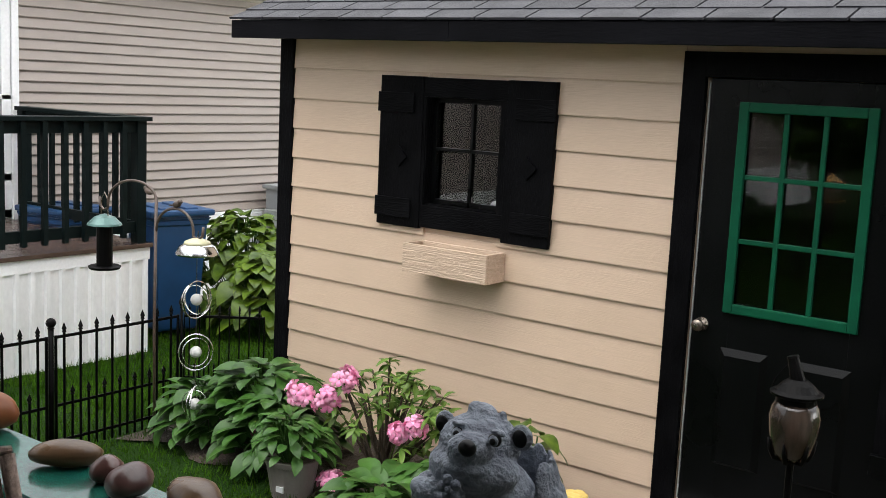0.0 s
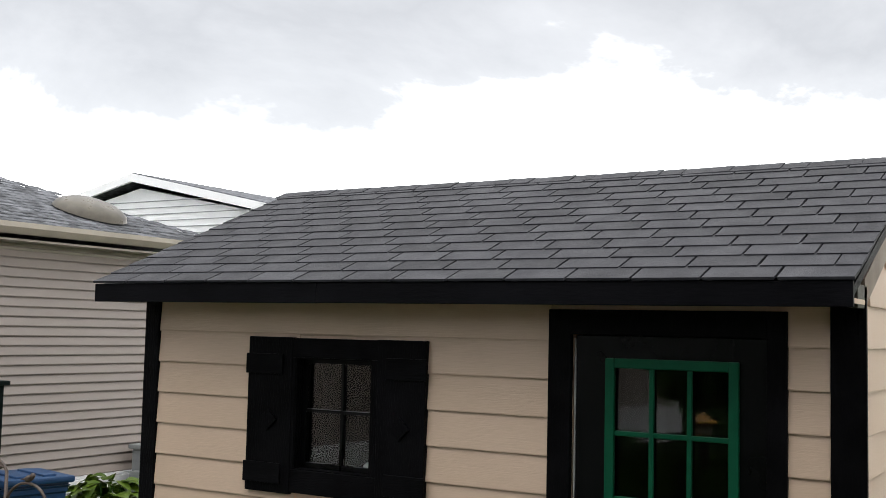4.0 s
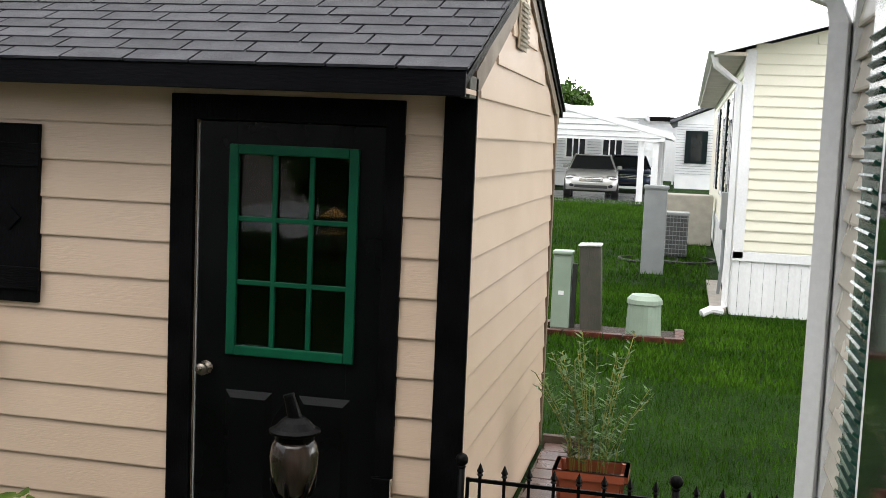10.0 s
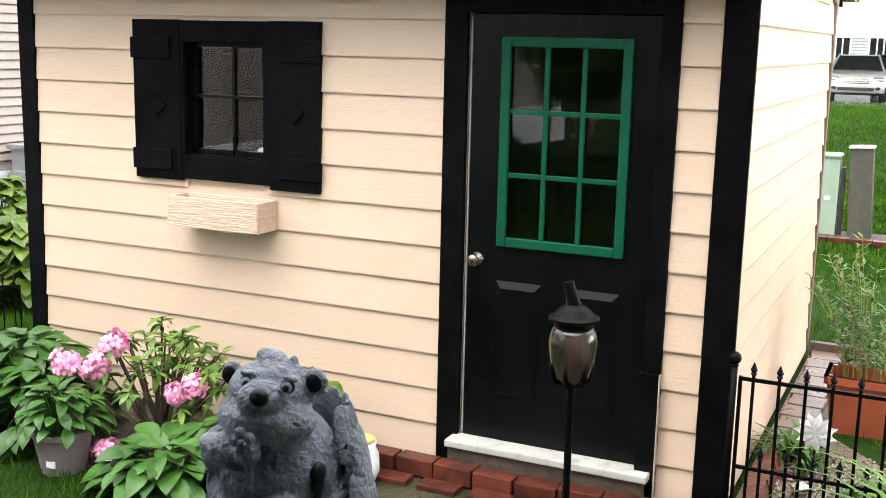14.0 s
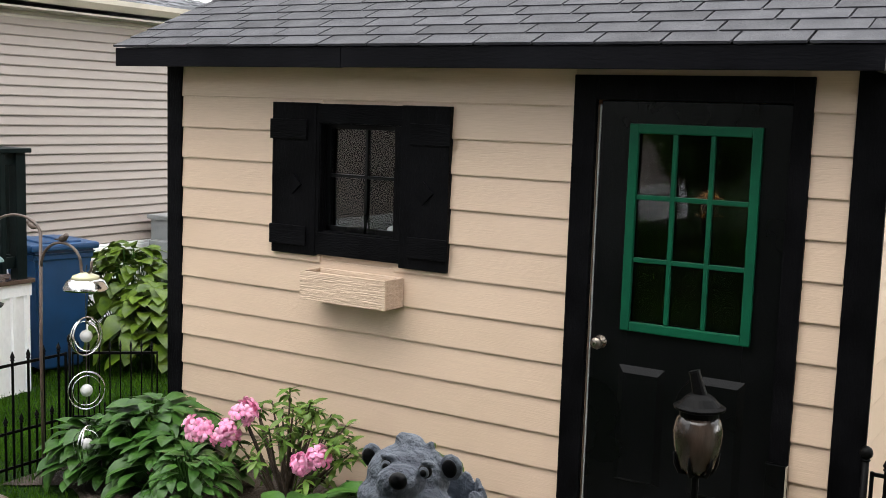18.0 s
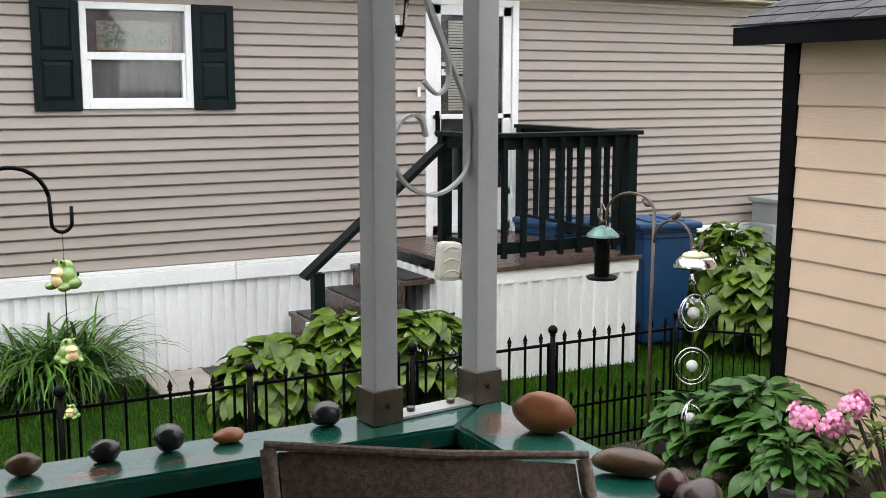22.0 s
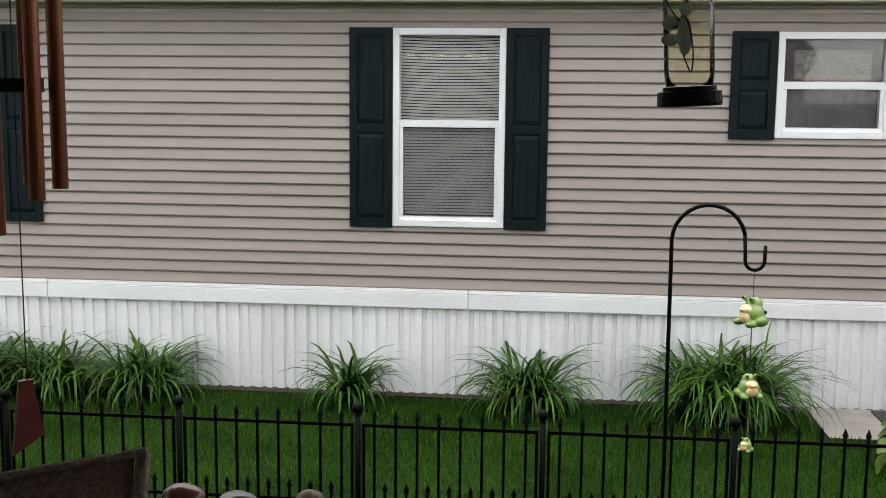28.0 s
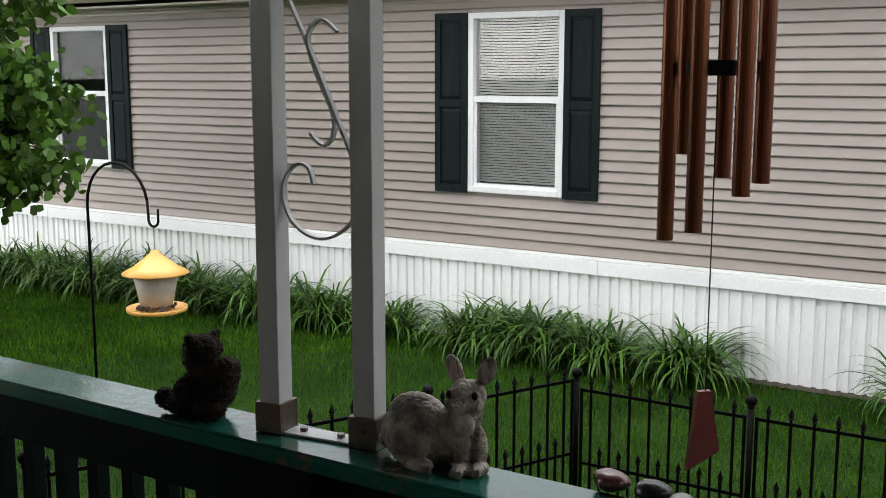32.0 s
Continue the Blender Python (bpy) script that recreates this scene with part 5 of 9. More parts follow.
def make_home_deck():
    dk = thing("entry_deck", (5.0, 8.0, -0.3), "raised wet brown deck with dark green railing and white skirting", "deck")
    X0, X1, Y0, Y1, Z = 3.87, 5.43, 6.90, 8.68, 0.725
    y = Y0 - 0.02
    while y < Y1:
        bm = B()
        box(bm, (X0 - 0.02, y, Z - 0.035), (X1 + 0.02, min(y + 0.135, Y1), Z), 0.004)
        part("deck_board", bm, M["deck_board"], dk)
        y += 0.14
    bm = B()
    box(bm, (X0, Y0, Z - 0.14), (X1, Y0 + 0.03, Z - 0.037), 0.004)
    box(bm, (X1 - 0.03, Y0 + 0.03, Z - 0.14), (X1, Y1, Z - 0.037), 0.004)
    part("white_band", bm, M["white_vinyl"], dk, "white trim band")

    def ribbed(p, q):
        p, q = Vector(p), Vector(q)
        n = (q - p).normalized().cross(Vector((0, 0, 1)))
        L = (q - p).length
        bm = B()
        prof, d = [], 0.0
        while d < L:
            for dx, dy in ((0.0, 0.0), (0.055, 0.0), (0.062, 0.026), (0.092, 0.026), (0.099, 0.0)):
                if d + dx < L:
                    prof.append(p + (q - p).normalized() * (d + dx) + n * dy)
            d += 0.13
        prof.append(q)
        lo = [bm.verts.new((v.x, v.y, -0.33)) for v in prof]
        hi = [bm.verts.new((v.x, v.y, Z - 0.13)) for v in prof]
        for i in range(len(prof) - 1):
            bm.faces.new((lo[i], lo[i + 1], hi[i + 1], hi[i]))
        part("skirting_sheet", bm, M["skirting"], dk, "ribbed white vinyl skirting")

    ribbed((X0 + 0.01, Y0 + 0.015, 0), (X1 - 0.015, Y0 + 0.015, 0))
    ribbed((X1 - 0.015, Y0 + 0.015, 0), (X1 - 0.015, Y1, 0))
    ribbed((X0 + 0.01, Y1, 0), (X0 + 0.01, Y0 + 0.015, 0))
    # railing
    RT = 1.765
    posts = [(X0 + 0.06, Y0 + 0.05), (X1 - 0.08, Y0 + 0.05), (X1 - 0.08, Y1 - 0.06), (X0 + 0.06, 7.56)]
    for px, py in posts:
        bm = B()
        box(bm, (px - 0.045, py - 0.045, Z - 0.02), (px + 0.045, py + 0.045, RT - 0.035), 0.004)
        part("post", bm, M["green_rail"], dk)
    runs = [(posts[0], posts[1]), (posts[1], posts[2]), (posts[0], posts[3])]
    for (ax, ay), (bx, by) in runs:
        along_x = abs(bx - ax) > abs(by - ay)
        bm = B()
        if along_x:
            box(bm, (ax - 0.08, ay - 0.075, RT - 0.035), (bx + 0.08, ay + 0.065, RT), 0.005)
        else:
            box(bm, (ax - 0.07, min(ay, by) + 0.066, RT - 0.035), (ax + 0.07, max(ay, by) + 0.05, RT), 0.005)
        part("cap_rail", bm, M["green_rail"], dk)
        for z0, z1 in ((RT - 0.13, RT - 0.036), (Z + 0.09, Z + 0.18)):
            bm = B()
            if along_x:
                box(bm, (ax, ay - 0.02, z0), (bx, ay + 0.02, z1), 0.003)
            else:
                box(bm, (ax - 0.02, min(ay, by), z0), (ax + 0.02, max(ay, by), z1), 0.003)
            part("rail", bm, M["green_rail"], dk)
        L = max(abs(bx - ax), abs(by - ay))
        n = int(L / 0.17)
        for k in range(1, n):
            px, py = ax + (bx - ax) * k / n, ay + (by - ay) * k / n
            bm = B()
            o = (0, -0.04) if along_x else (0.04, 0)
            box(bm, (px + o[0] - 0.02, py + o[1] - 0.02, Z + 0.06), (px + o[0] + 0.02, py + o[1] + 0.02, RT - 0.04), 0.002)
            part("baluster", bm, M["green_rail"], dk)
    # steps going down beside the wall
    for k in range(4):
        z = Z - 0.19 * (k + 1)
        x1 = X0 - 0.30 * k
        bm = B()
        box(bm, (x1 - 0.31, 7.62, z - 0.04), (x1 + 0.0, 8.68, z), 0.005)
        part("tread", bm, M["deck_board"], dk, "dark wet step")
        bm = B()
        box(bm, (x1 - 0.29, 7.64, z - 0.2), (x1 - 0.27, 8.67, z - 0.041))
        part("riser", bm, M["deck_board"], dk)
        bm = B()
        box(bm, (x1 - 0.27, 7.66, z + 0.002), (x1 - 0.04, 8.6, z + 0.014), 0.004)
        part("tread_mat", bm, mat("black_rubber_mat", (0.012, 0.012, 0.012), (0.03, 0.03, 0.03), rough=0.5, scale=25, bump=1.0, bscale=40, dist=0.02), dk, "black textured rubber mat")
    bm = B()
    box(bm, (X0 - 1.15, 7.60, -0.32), (X0 - 0.0, 7.63, 0.28))
    part("stair_side", bm, M["white_vinyl"], dk, "white boarded stair side")
    bm = B()
    nx, nz = 2.80, 0.70
    box(bm, (nx - 0.045, 7.56 - 0.045, -0.30), (nx + 0.045, 7.56 + 0.045, nz - 0.02), 0.004)
    part("newel", bm, M["green_rail"], dk)
    bm = B()
    a, b = Vector((nx - 0.12, 7.56, nz - 0.05)), Vector((X0 + 0.10, 7.56, RT - 0.06))
    d = (b - a)
    box(bm, (-d.length / 2, -0.07, -0.02), (d.length / 2, 0.07, 0.02), 0.004)
    bmesh.ops.transform(bm, matrix=Matrix.Translation((a + b) / 2) @ Matrix.Rotation(-math.atan2(d.z, d.x), 4, "Y"), verts=bm.verts)
    part("hand_rail", bm, M["green_rail"], dk, "sloping dark green hand rail")


make_home_deck()


def make_deck_chair_back():
    """Folded cream plastic seat leaning by the deck corner."""
    c = thing("folding_stool", (3.64, 6.9, 0.5), "cream moulded plastic seat hung at the deck corner", "stool")
    bm = B()
    box(bm, (3.50, 6.83, 0.66), (3.69, 6.94, 0.96), 0.04, Matrix.Rotation(0.09, 4, "Y"))
    part("seat_shell", bm, mat("cream_plastic", (0.44, 0.42, 0.37), (0.38, 0.36, 0.32), rough=0.35, bump=0.02), c)
    for k in range(3):
        bm = B()
        tube(bm, [(3.53 + 0.13 * i / 8, 6.829, 0.90 - 0.09 * k + 0.025 * math.sin(math.pi * i / 8)) for i in range(9)], 0.005, 6)
        part("groove", bm, M["gutter"], c)
    bm = B()
    box(bm, (3.70, 6.84, 0.70), (3.87, 6.90, 0.80), 0.02)
    part("hinge_block", bm, M["blind"], c)
    bm = B()
    box(bm, (3.80, 6.86, 0.62), (3.90, 6.90, 0.72))
    part("bracket", bm, M["blind"], c)


make_deck_chair_back()


def make_bin(x, y, yaw):
    b = thing("wheelie_bin", (0, 0, 0), "tall blue plastic wheelie bin with closed lid", "bin")
    bm = B()
    prof = [(0.20, 0.22, 0.06), (0.26, 0.28, 0.93), (0.285, 0.30, 0.95), (0.285, 0.30, 0.99)]
    rings = [[bm.verts.new((sx * a, sy * c, z)) for sx, sy in ((-1, -1), (1, -1), (1, 1), (-1, 1))] for a, c, z in prof]
    for r, q in zip(rings, rings[1:]):
        for k in range(4):
            bm.faces.new((r[k], r[(k + 1) % 4], q[(k + 1) % 4], q[k]))
    bm.faces.new(rings[0][::-1])
    bm.faces.new(rings[-1])
    bmesh.ops.bevel(bm, geom=bm.edges[:], offset=0.018, segments=2, affect="EDGES")
    part("body", bm, M["blue_bin"], b, soft=False)
    bm = B()
    box(bm, (-0.31, -0.32, 0.99), (0.31, 0.34, 1.04), 0.018)
    for k in (-0.12, 0.12):
        box(bm, (k - 0.06, -0.24, 1.03), (k + 0.06, 0.25, 1.055), 0.012)
    part("lid", bm, M["blue_bin"], b, "blue ribbed lid")
    bm = B()
    tube(bm, [(-0.24, 0.31, 0.93), (-0.24, 0.37, 0.97), (0.24, 0.37, 0.97), (0.24, 0.31, 0.93)], 0.018)
    part("handle", bm, M["blue_bin"], b)
    for s in (-1, 1):
        bm = B()
        cyl(bm, (s * 0.21, 0.22, 0.1), (s * 0.26, 0.22, 0.1), 0.1, n=18)
        part("wheel", bm, M["tyre"], b)
    b.matrix_basis = Matrix.Translation((x, y, ground_z(x, y))) @ Matrix.Rotation(radians(yaw), 4, "Z") @ Matrix.Diagonal((1, 1, 1.12, 1))
    return b


make_bin(6.04, 7.45, -12)
make_bin(5.56, 8.28, 6)

ub = thing("meter_box", (7.9, 8.25, -0.3), "grey metal service box against the taupe home", "utility box")
bm = B()
box(bm, (8.32, 8.1, -0.3), (8.92, 8.6, 0.90), 0.02)
part("cabinet", bm, M["grey_box"], ub)
bm = B()
box(bm, (8.29, 8.07, 0.88), (8.95, 8.63, 0.93), 0.012)
part("lid", bm, M["grey_box"], ub)
bm = B()
box(bm, (8.20, 8.15, -0.3), (8.315, 8.5, 0.66), 0.01)
part("side_unit", bm, M["grey_box"], ub)


# ---- iron fence ----
def fence_panel(w=0.925):
    """Panel from x 0 to w, on the ground at z 0: frame bars, tall and short pickets with arrow tips, and one round post with a ball."""
    f = thing("fence_panel", (0, 0, 0), "black iron garden fence panel with arrow-tipped pickets", "fence", "iron fence")
    H1, H2 = 0.70, 0.30
    bm = B()
    box(bm, (0.03, -0.006, H1 - 0.008), (w - 0.03, 0.006, H1 + 0.008))
    part("top_rail", bm, M["iron"], f)
    bm = B()
    box(bm, (0.03, -0.006, H2 - 0.008), (w - 0.03, 0.006, H2 + 0.008))
    part("lower_rail", bm, M["iron"], f)
    bm = B()
    box(bm, (0.03, -0.006, 0.08), (w - 0.03, 0.006, 0.096))
    part("bottom_rail", bm, M["iron"], f)

    def picket(h):
        bm = B()
        cyl(bm, (0, 0, 0.02), (0, 0, h - 0.05), 0.0078, n=6)
        lathe(bm, (0, 0, h - 0.055), [(0.0078, 0), (0.0145, 0.006), (0.009, 0.014), (0.0155, 0.024), (0.0, 0.062)], 6)
        return mesh_of("picket", bm, M["iron"])

    tall, short = picket(0.775), picket(0.40)
    n = 8
    for k in range(n):
        x = 0.03 + (w - 0.06) * (k + 0.5) / n
        piece("picket", tall, Matrix.Translation((x, 0, 0)), f)
        x2 = x + (w - 0.06) / n / 2
        if k < n - 1:
            piece("short_picket", short, Matrix.Translation((x2, 0, 0)), f)
    for x in (0.03, w - 0.03):
        bm = B()
        cyl(bm, (x, 0, 0.0), (x, 0, H1 + 0.01), 0.009, n=6)
        part("side_bar", bm, M["iron"], f)
    bm = B()
    cyl(bm, (0, 0, -0.1), (0, 0, 0.755), 0.0155, n=8)
    lathe(bm, (0, 0, 0.75), [(0.016, 0), (0.021, 0.006), (0.014, 0.012)], 8)
    ball(bm, (0, 0, 0.787), 0.029, 12, 8)
    part("post", bm, M["iron"], f, "round post with ball finial", soft=True)
    return f


def run_fence():
    src = fence_panel()
    spots = []
    fy = 4.905
    for k in range(8):
        x = -3.245 + 0.924 * k
        spots.append((x, fy, 0.0))
    spots.append((4.147, fy - 0.0, -50.0))
    # return run from the far corner towards the porch, and the run beside the shed's other side
    a = Vector((-3.245, fy))
    d = Vector((-0.42, -0.91)).normalized()
    for k in range(3):
        p = a + d * 0.925 * (k + 1)
        spots.append((p.x, p.y, math.degrees(math.atan2(-d.y, -d.x))))
    for k in range(3):
        spots.append((4.485, 0.36 - 0.925 * (k + 0), -90.0))
    first = True
    for x, y, yaw in spots:
        m = Matrix.Translation((x, y, ground_z(x, y) - 0.0 + (0.0 if y > 2 else 0.0))) @ Matrix.Rotation(radians(yaw), 4, "Z")
        if first:
            src.matrix_basis = m
            first = False
        else:
            copy_thing(src, m @ Matrix.Diagonal((0.58, 1, 1, 1)) if yaw == -50.0 else m)


run_fence()


# ---- shepherd hooks and what hangs on them ----
def arc(c, r, a0, a1, n=12):
    return [(c[0] + r * math.cos(radians(a0 + (a1 - a0) * k / n)), c[1] + r * math.sin(radians(a0 + (a1 - a0) * k / n))) for k in range(n + 1)]


def shepherd(name, base, top, r, label, reach=None):
    """Single hook: upright, half round bow to +x, then a small up-turned hook."""
    x, y = base
    h = thing("shepherd_hook", (x, y, ground_z(x, y)), label, "garden hook")
    pts = [(x, y, ground_z(x, y) - 0.1), (x + 0.004, y, 0.6), (x, y, top - r)]
    pts += [(u, y, v) for u, v in arc((x + r, top - r), r, 180, 12)[1:]]
    ex, ez = pts[-1][0], pts[-1][2]
    tip = [pts[-1], (ex + 0.006, y, ez - 0.10)]
    tip += [(u, y, v) for u, v in arc((ex + 0.05, ez - 0.12), 0.044, 180, 350, 8)]
    tip += [(ex + 0.094, y, ez - 0.05)]
    bm = B()
    tube(bm, pts, 0.0095, 8)
    part("rod", bm, M["iron"], h, soft=True)
    bm = B()
    tube(bm, tip, 0.0085, 8)
    part("hook_tip", bm, M["iron"], h, soft=True)
    return ex + 0.05, ez - 0.165


FX, FZ = shepherd("hook", (0.098, 4.75), 1.775, 0.166, "tall black shepherd hook behind the porch rail")
WX, WZ = shepherd("hook", (-6.66, 4.6), 1.70, 0.285, "black shepherd hook on the lawn holding a feeder")


def make_frogs():
    ch = thing("frog_chime", (FX, 4.75, 0.55), "hanging chime of three green glazed ceramic frogs", "garden ornament")
    glaze = mat("green_ceramic_glaze", (0.20, 0.30, 0.06), (0.12, 0.22, 0.05), rough=0.18, scale=14, lo=0.4, hi=0.6, bump=0.05, coat=0.5)
    face = mat("cream_ceramic_glaze", (0.78, 0.62, 0.30), (0.74, 0.42, 0.26), rough=0.2, scale=26, lo=0.45, hi=0.7, bump=0.05, coat=0.5)
    bm = B()
    z0 = FZ
    for k in range(16):
        z = z0 - 0.012 * k * 1.0
        ball(bm, (FX, 4.75, z), (0.0028, 0.0028, 0.0065), 6, 4)
    part("chain", bm, M["pewter"], ch)
    bm = B()
    cyl(bm, (FX, 4.75, 0.62), (FX, 4.75, 1.22), 0.003, n=6)
    part("chain", bm, M["pewter"], ch)
    for z, s, turn in ((1.275, 0.86, 300), (0.925, 0.72, 15), (0.645, 0.42, 325)):
        rot = Matrix.Translation((FX, 4.75, z)) @ Matrix.Rotation(radians(turn), 4, "Z") @ Matrix.Scale(s, 4)
        bm = sculpt("frog", [((0, 0, 0), (0.072, 0.064, 0.066), (0, 0, 0)), ((0.0, 0.01, 0.05), (0.045, 0.045, 0.045), (0, 0, 0)), ((-0.028, -0.03, 0.085), (0.014, 0.014, 0.016), (0, 0, 0)), ((0.028, -0.03, 0.085), (0.014, 0.014, 0.016), (0, 0, 0)), ((-0.05, -0.045, -0.045), (0.026, 0.038, 0.02), (0, 0, 0)), ((0.05, -0.045, -0.045), (0.026, 0.038, 0.02), (0, 0, 0)), ((0.06, 0.01, -0.03), (0.03, 0.045, 0.03), (0, 0, 0)), ((-0.06, 0.01, -0.03), (0.03, 0.045, 0.03), (0, 0, 0))], 0.005)
        bmesh.ops.transform(bm, matrix=rot, verts=bm.verts)
        fr = part("frog", bm, glaze, ch, "round green ceramic frog", soft=True)
        bm = sculpt("frog_front", [((0, -0.042, 0.028), (0.042, 0.03, 0.03), (0, 0, 0)), ((0, -0.04, -0.012), (0.046, 0.034, 0.04), (0, 0, 0)), ((0, -0.07, 0.03), (0.02, 0.014, 0.008), (0, 0, 0))], 0.004)
        bmesh.ops.transform(bm, matrix=rot, verts=bm.verts)
        part("belly", bm, face, fr, "cream painted face and belly", soft=True)
        for sx in (-1, 1):
            bm = B()
            ball(bm, rot @ Vector((sx * 0.03, -0.043, 0.088)), 0.007 * s, 8, 6)
            part("eye", bm, M["statue_dark"], fr, soft=True)
        # dark beads on the glaze give the shade inside its pierced holes
        for k in range(7):
            a = radians(60 + k * 43)
            bm = B()
            q = Vector((0.068 * math.cos(a), 0.06 * abs(math.sin(a)) + 0.004, -0.03 + 0.022 * (k % 4)))
            ball(bm, rot @ q, (0.009 * s, 0.009 * s, 0.011 * s), 8, 6)
            part("hole", bm, M["statue_dark"], fr)


make_frogs()


def make_gazebo_feeder():
    x, y, zt = WX, 4.6, 1.145
    f = thing("lantern_feeder", (x, y, 0.78), "yellow and clear plastic lantern bird feeder", "bird feeder")
    yel = mat("yellow_feeder_plastic", (0.72, 0.40, 0.10), (0.66, 0.33, 0.07), rough=0.3, scale=6, bump=0.05)
    bm = B()
    cyl(bm, (x, y, zt - 0.01), (x, y, WZ + 0.03), 0.0022, n=6)
    part("wire", bm, M["pewter"], f)
    bm = B()
    lathe(bm, (x, y, 0), [(0.235, 1.04), (0.24, 1.048), (0.16, 1.085), (0.09, 1.135), (0.035, 1.175), (0.03, 1.19), (0.0, 1.193)], 24)
    part("roof", bm, yel, f, "yellow cone roof", soft=True)
    bm = B()
    lathe(bm, (x, y, 0), [(0.165, 1.04), (0.115, 0.84)], 20)
    part("seed_jar", bm, mat("cloudy_clear_plastic", (0.55, 0.52, 0.46), (0.45, 0.41, 0.34), rough=0.25, scale=6, bump=0.05), f, "cloudy clear seed container", soft=True)
    bm = B()
    lathe(bm, (x, y, 0), [(0.0, 0.795), (0.18, 0.79), (0.215, 0.80), (0.22, 0.825), (0.21, 0.826), (0.18, 0.805), (0.0, 0.81)], 24)
    part("tray", bm, yel, f, "yellow round tray", soft=True)
    bm = B()
    for k in range(40):
        a, r = random.uniform(0, 6.28), random.uniform(0.08, 0.14)
        ball(bm, (x + r * math.cos(a), y + r * math.sin(a), 0.815 + random.uniform(0, 0.02)), 0.013, 6, 4)
    part("seed", bm, M["bark"], f, "brown bird seed", kind="stuff")
    f.scale = (0.88, 0.88, 1.0)
    f.location.z -= 0.03


make_gazebo_feeder()


def make_spinner_pole():
    px, py = 3.75, 4.655
    g0 = ground_z(px, py)
    p = thing("bird_pole", (px, py, g0), "rusty brown double hook pole with two metal birds", "garden hook")
    rust = mat("rusty_brown_iron", (0.05, 0.035, 0.028), (0.09, 0.06, 0.045), rough=0.5, scale=20, bump=0.3)
    bm = B()
    tube(bm, [(px, py, g0 - 0.1), (px, py + 0.01, 0.7), (px, py, 1.42)], 0.0095, 8)
    part("rod", bm, rust, p, soft=True)

    def hook(y0, z0, y1, z1, top):
        bm = B()
        pts = []
        n = 14
        for k in range(n + 1):
            a = math.pi * k / n
            pts.append((px, (y0 + y1) / 2 + (y0 - y1) / 2 * math.cos(a), min(z0, z1) + (z0 - min(z0, z1)) * (1 - k / n) + (z1 - min(z0, z1)) * k / n + (top - max(z0, z1)) * math.sin(a)))
        pts += [(px, y1 + 0.0 * 1, z1 - 0.03), (px, y1 + math.copysign(0.04, y1 - y0), z1 - 0.05), (px, y1 + math.copysign(0.08, y1 - y0), z1 - 0.02), (px, y1 + math.copysign(0.085, y1 - y0), z1 + 0.03)]
        tube(bm, pts, 0.008, 8)
        part("hook_arm", bm, rust, p, soft=True)

    hook(py, 1.40, py + 0.46, 1.34, 1.525)
    hook(py, 1.22, py - 0.33, 1.26, 1.39)
    for y, z, s in ((py + 0.07, 1.445, 1), (py - 0.185, 1.395, -1)):
        bm = sculpt("bird", [((px, y, z), (0.018, 0.035, 0.019), (15 * s, 0, 0)), ((px, y + 0.028 * s, z + 0.018), (0.015, 0.016, 0.015), (0, 0, 0)), ((px, y - 0.045 * s, z - 0.008), (0.008, 0.03, 0.005), (10 * s, 0, 0)), ((px, y + 0.046 * s, z + 0.018), (0.004, 0.009, 0.004), (0, 0, 0))], 0.004)
        part("bird_figure", bm, rust, p, soft=True)
    # tube feeder
    fy = 5.15
    f = thing("tube_feeder", (px, fy, 0.93), "black tube bird feeder with green metal cap", "bird feeder")
    bm = B()
    cyl(bm, (px, fy, 0.95), (px, fy, 1.22), 0.048, n=18)
    part("tube", bm, M["iron"], f)
    bm = B()
    lathe(bm, (px, fy, 0), [(0.105, 1.20), (0.10, 1.212), (0.06, 1.25), (0.02, 1.265), (0.0, 1.27)], 20)
    part("cap", bm, mat("verdigris_cap", (0.08, 0.16, 0.15), (0.05, 0.11, 0.10), rough=0.35, metal=0.3), f, "verdigris green cap")
    bm = B()
    lathe(bm, (px, fy, 0), [(0.0, 0.93), (0.09, 0.93), (0.1, 0.945), (0.09, 0.95), (0.0, 0.95)], 20)
    part("tray", bm, M["iron"], f)
    bm = B()
    tube(bm, [(px, fy - 0.035, 1.25), (px, fy - 0.03, 1.36), (px, fy, 1.40), (px, fy + 0.03, 1.36), (px, fy + 0.035, 1.25)], 0.004, 6)
    part("bail", bm, M["pewter"], f)
    # solar cap with three ring spinners
    sy = 4.29
    s = thing("wind_spinner", (px, sy, 0.22), "silver wind spinner of three ringed globes under a solar cap", "wind spinner")
    bm = B()
    lathe(bm, (px, sy, 0), [(0.118, 1.13), (0.12, 1.14), (0.10, 1.178), (0.075, 1.192)], 24)
    part("cap", bm, M["steel"], s, "polished dome cap", soft=True)
    bm = B()
    lathe(bm, (px, sy, 0), [(0.078, 1.190), (0.07, 1.206), (0.03, 1.222), (0.0, 1.225)], 20)
    part("solar_lens", bm, mat("cream_solar_lens", (0.55, 0.52, 0.32), (0.42, 0.40, 0.26), rough=0.2, bump=0.0), s, soft=True)
    bm = B()
    cyl(bm, (px, sy, 0.17), (px, sy, 1.12), 0.0022, n=6)
    cyl(bm, (px, sy, 1.225), (px, sy - 0.01, 1.265), 0.0022, n=6)
    part("wire", bm, M["pewter"], s)
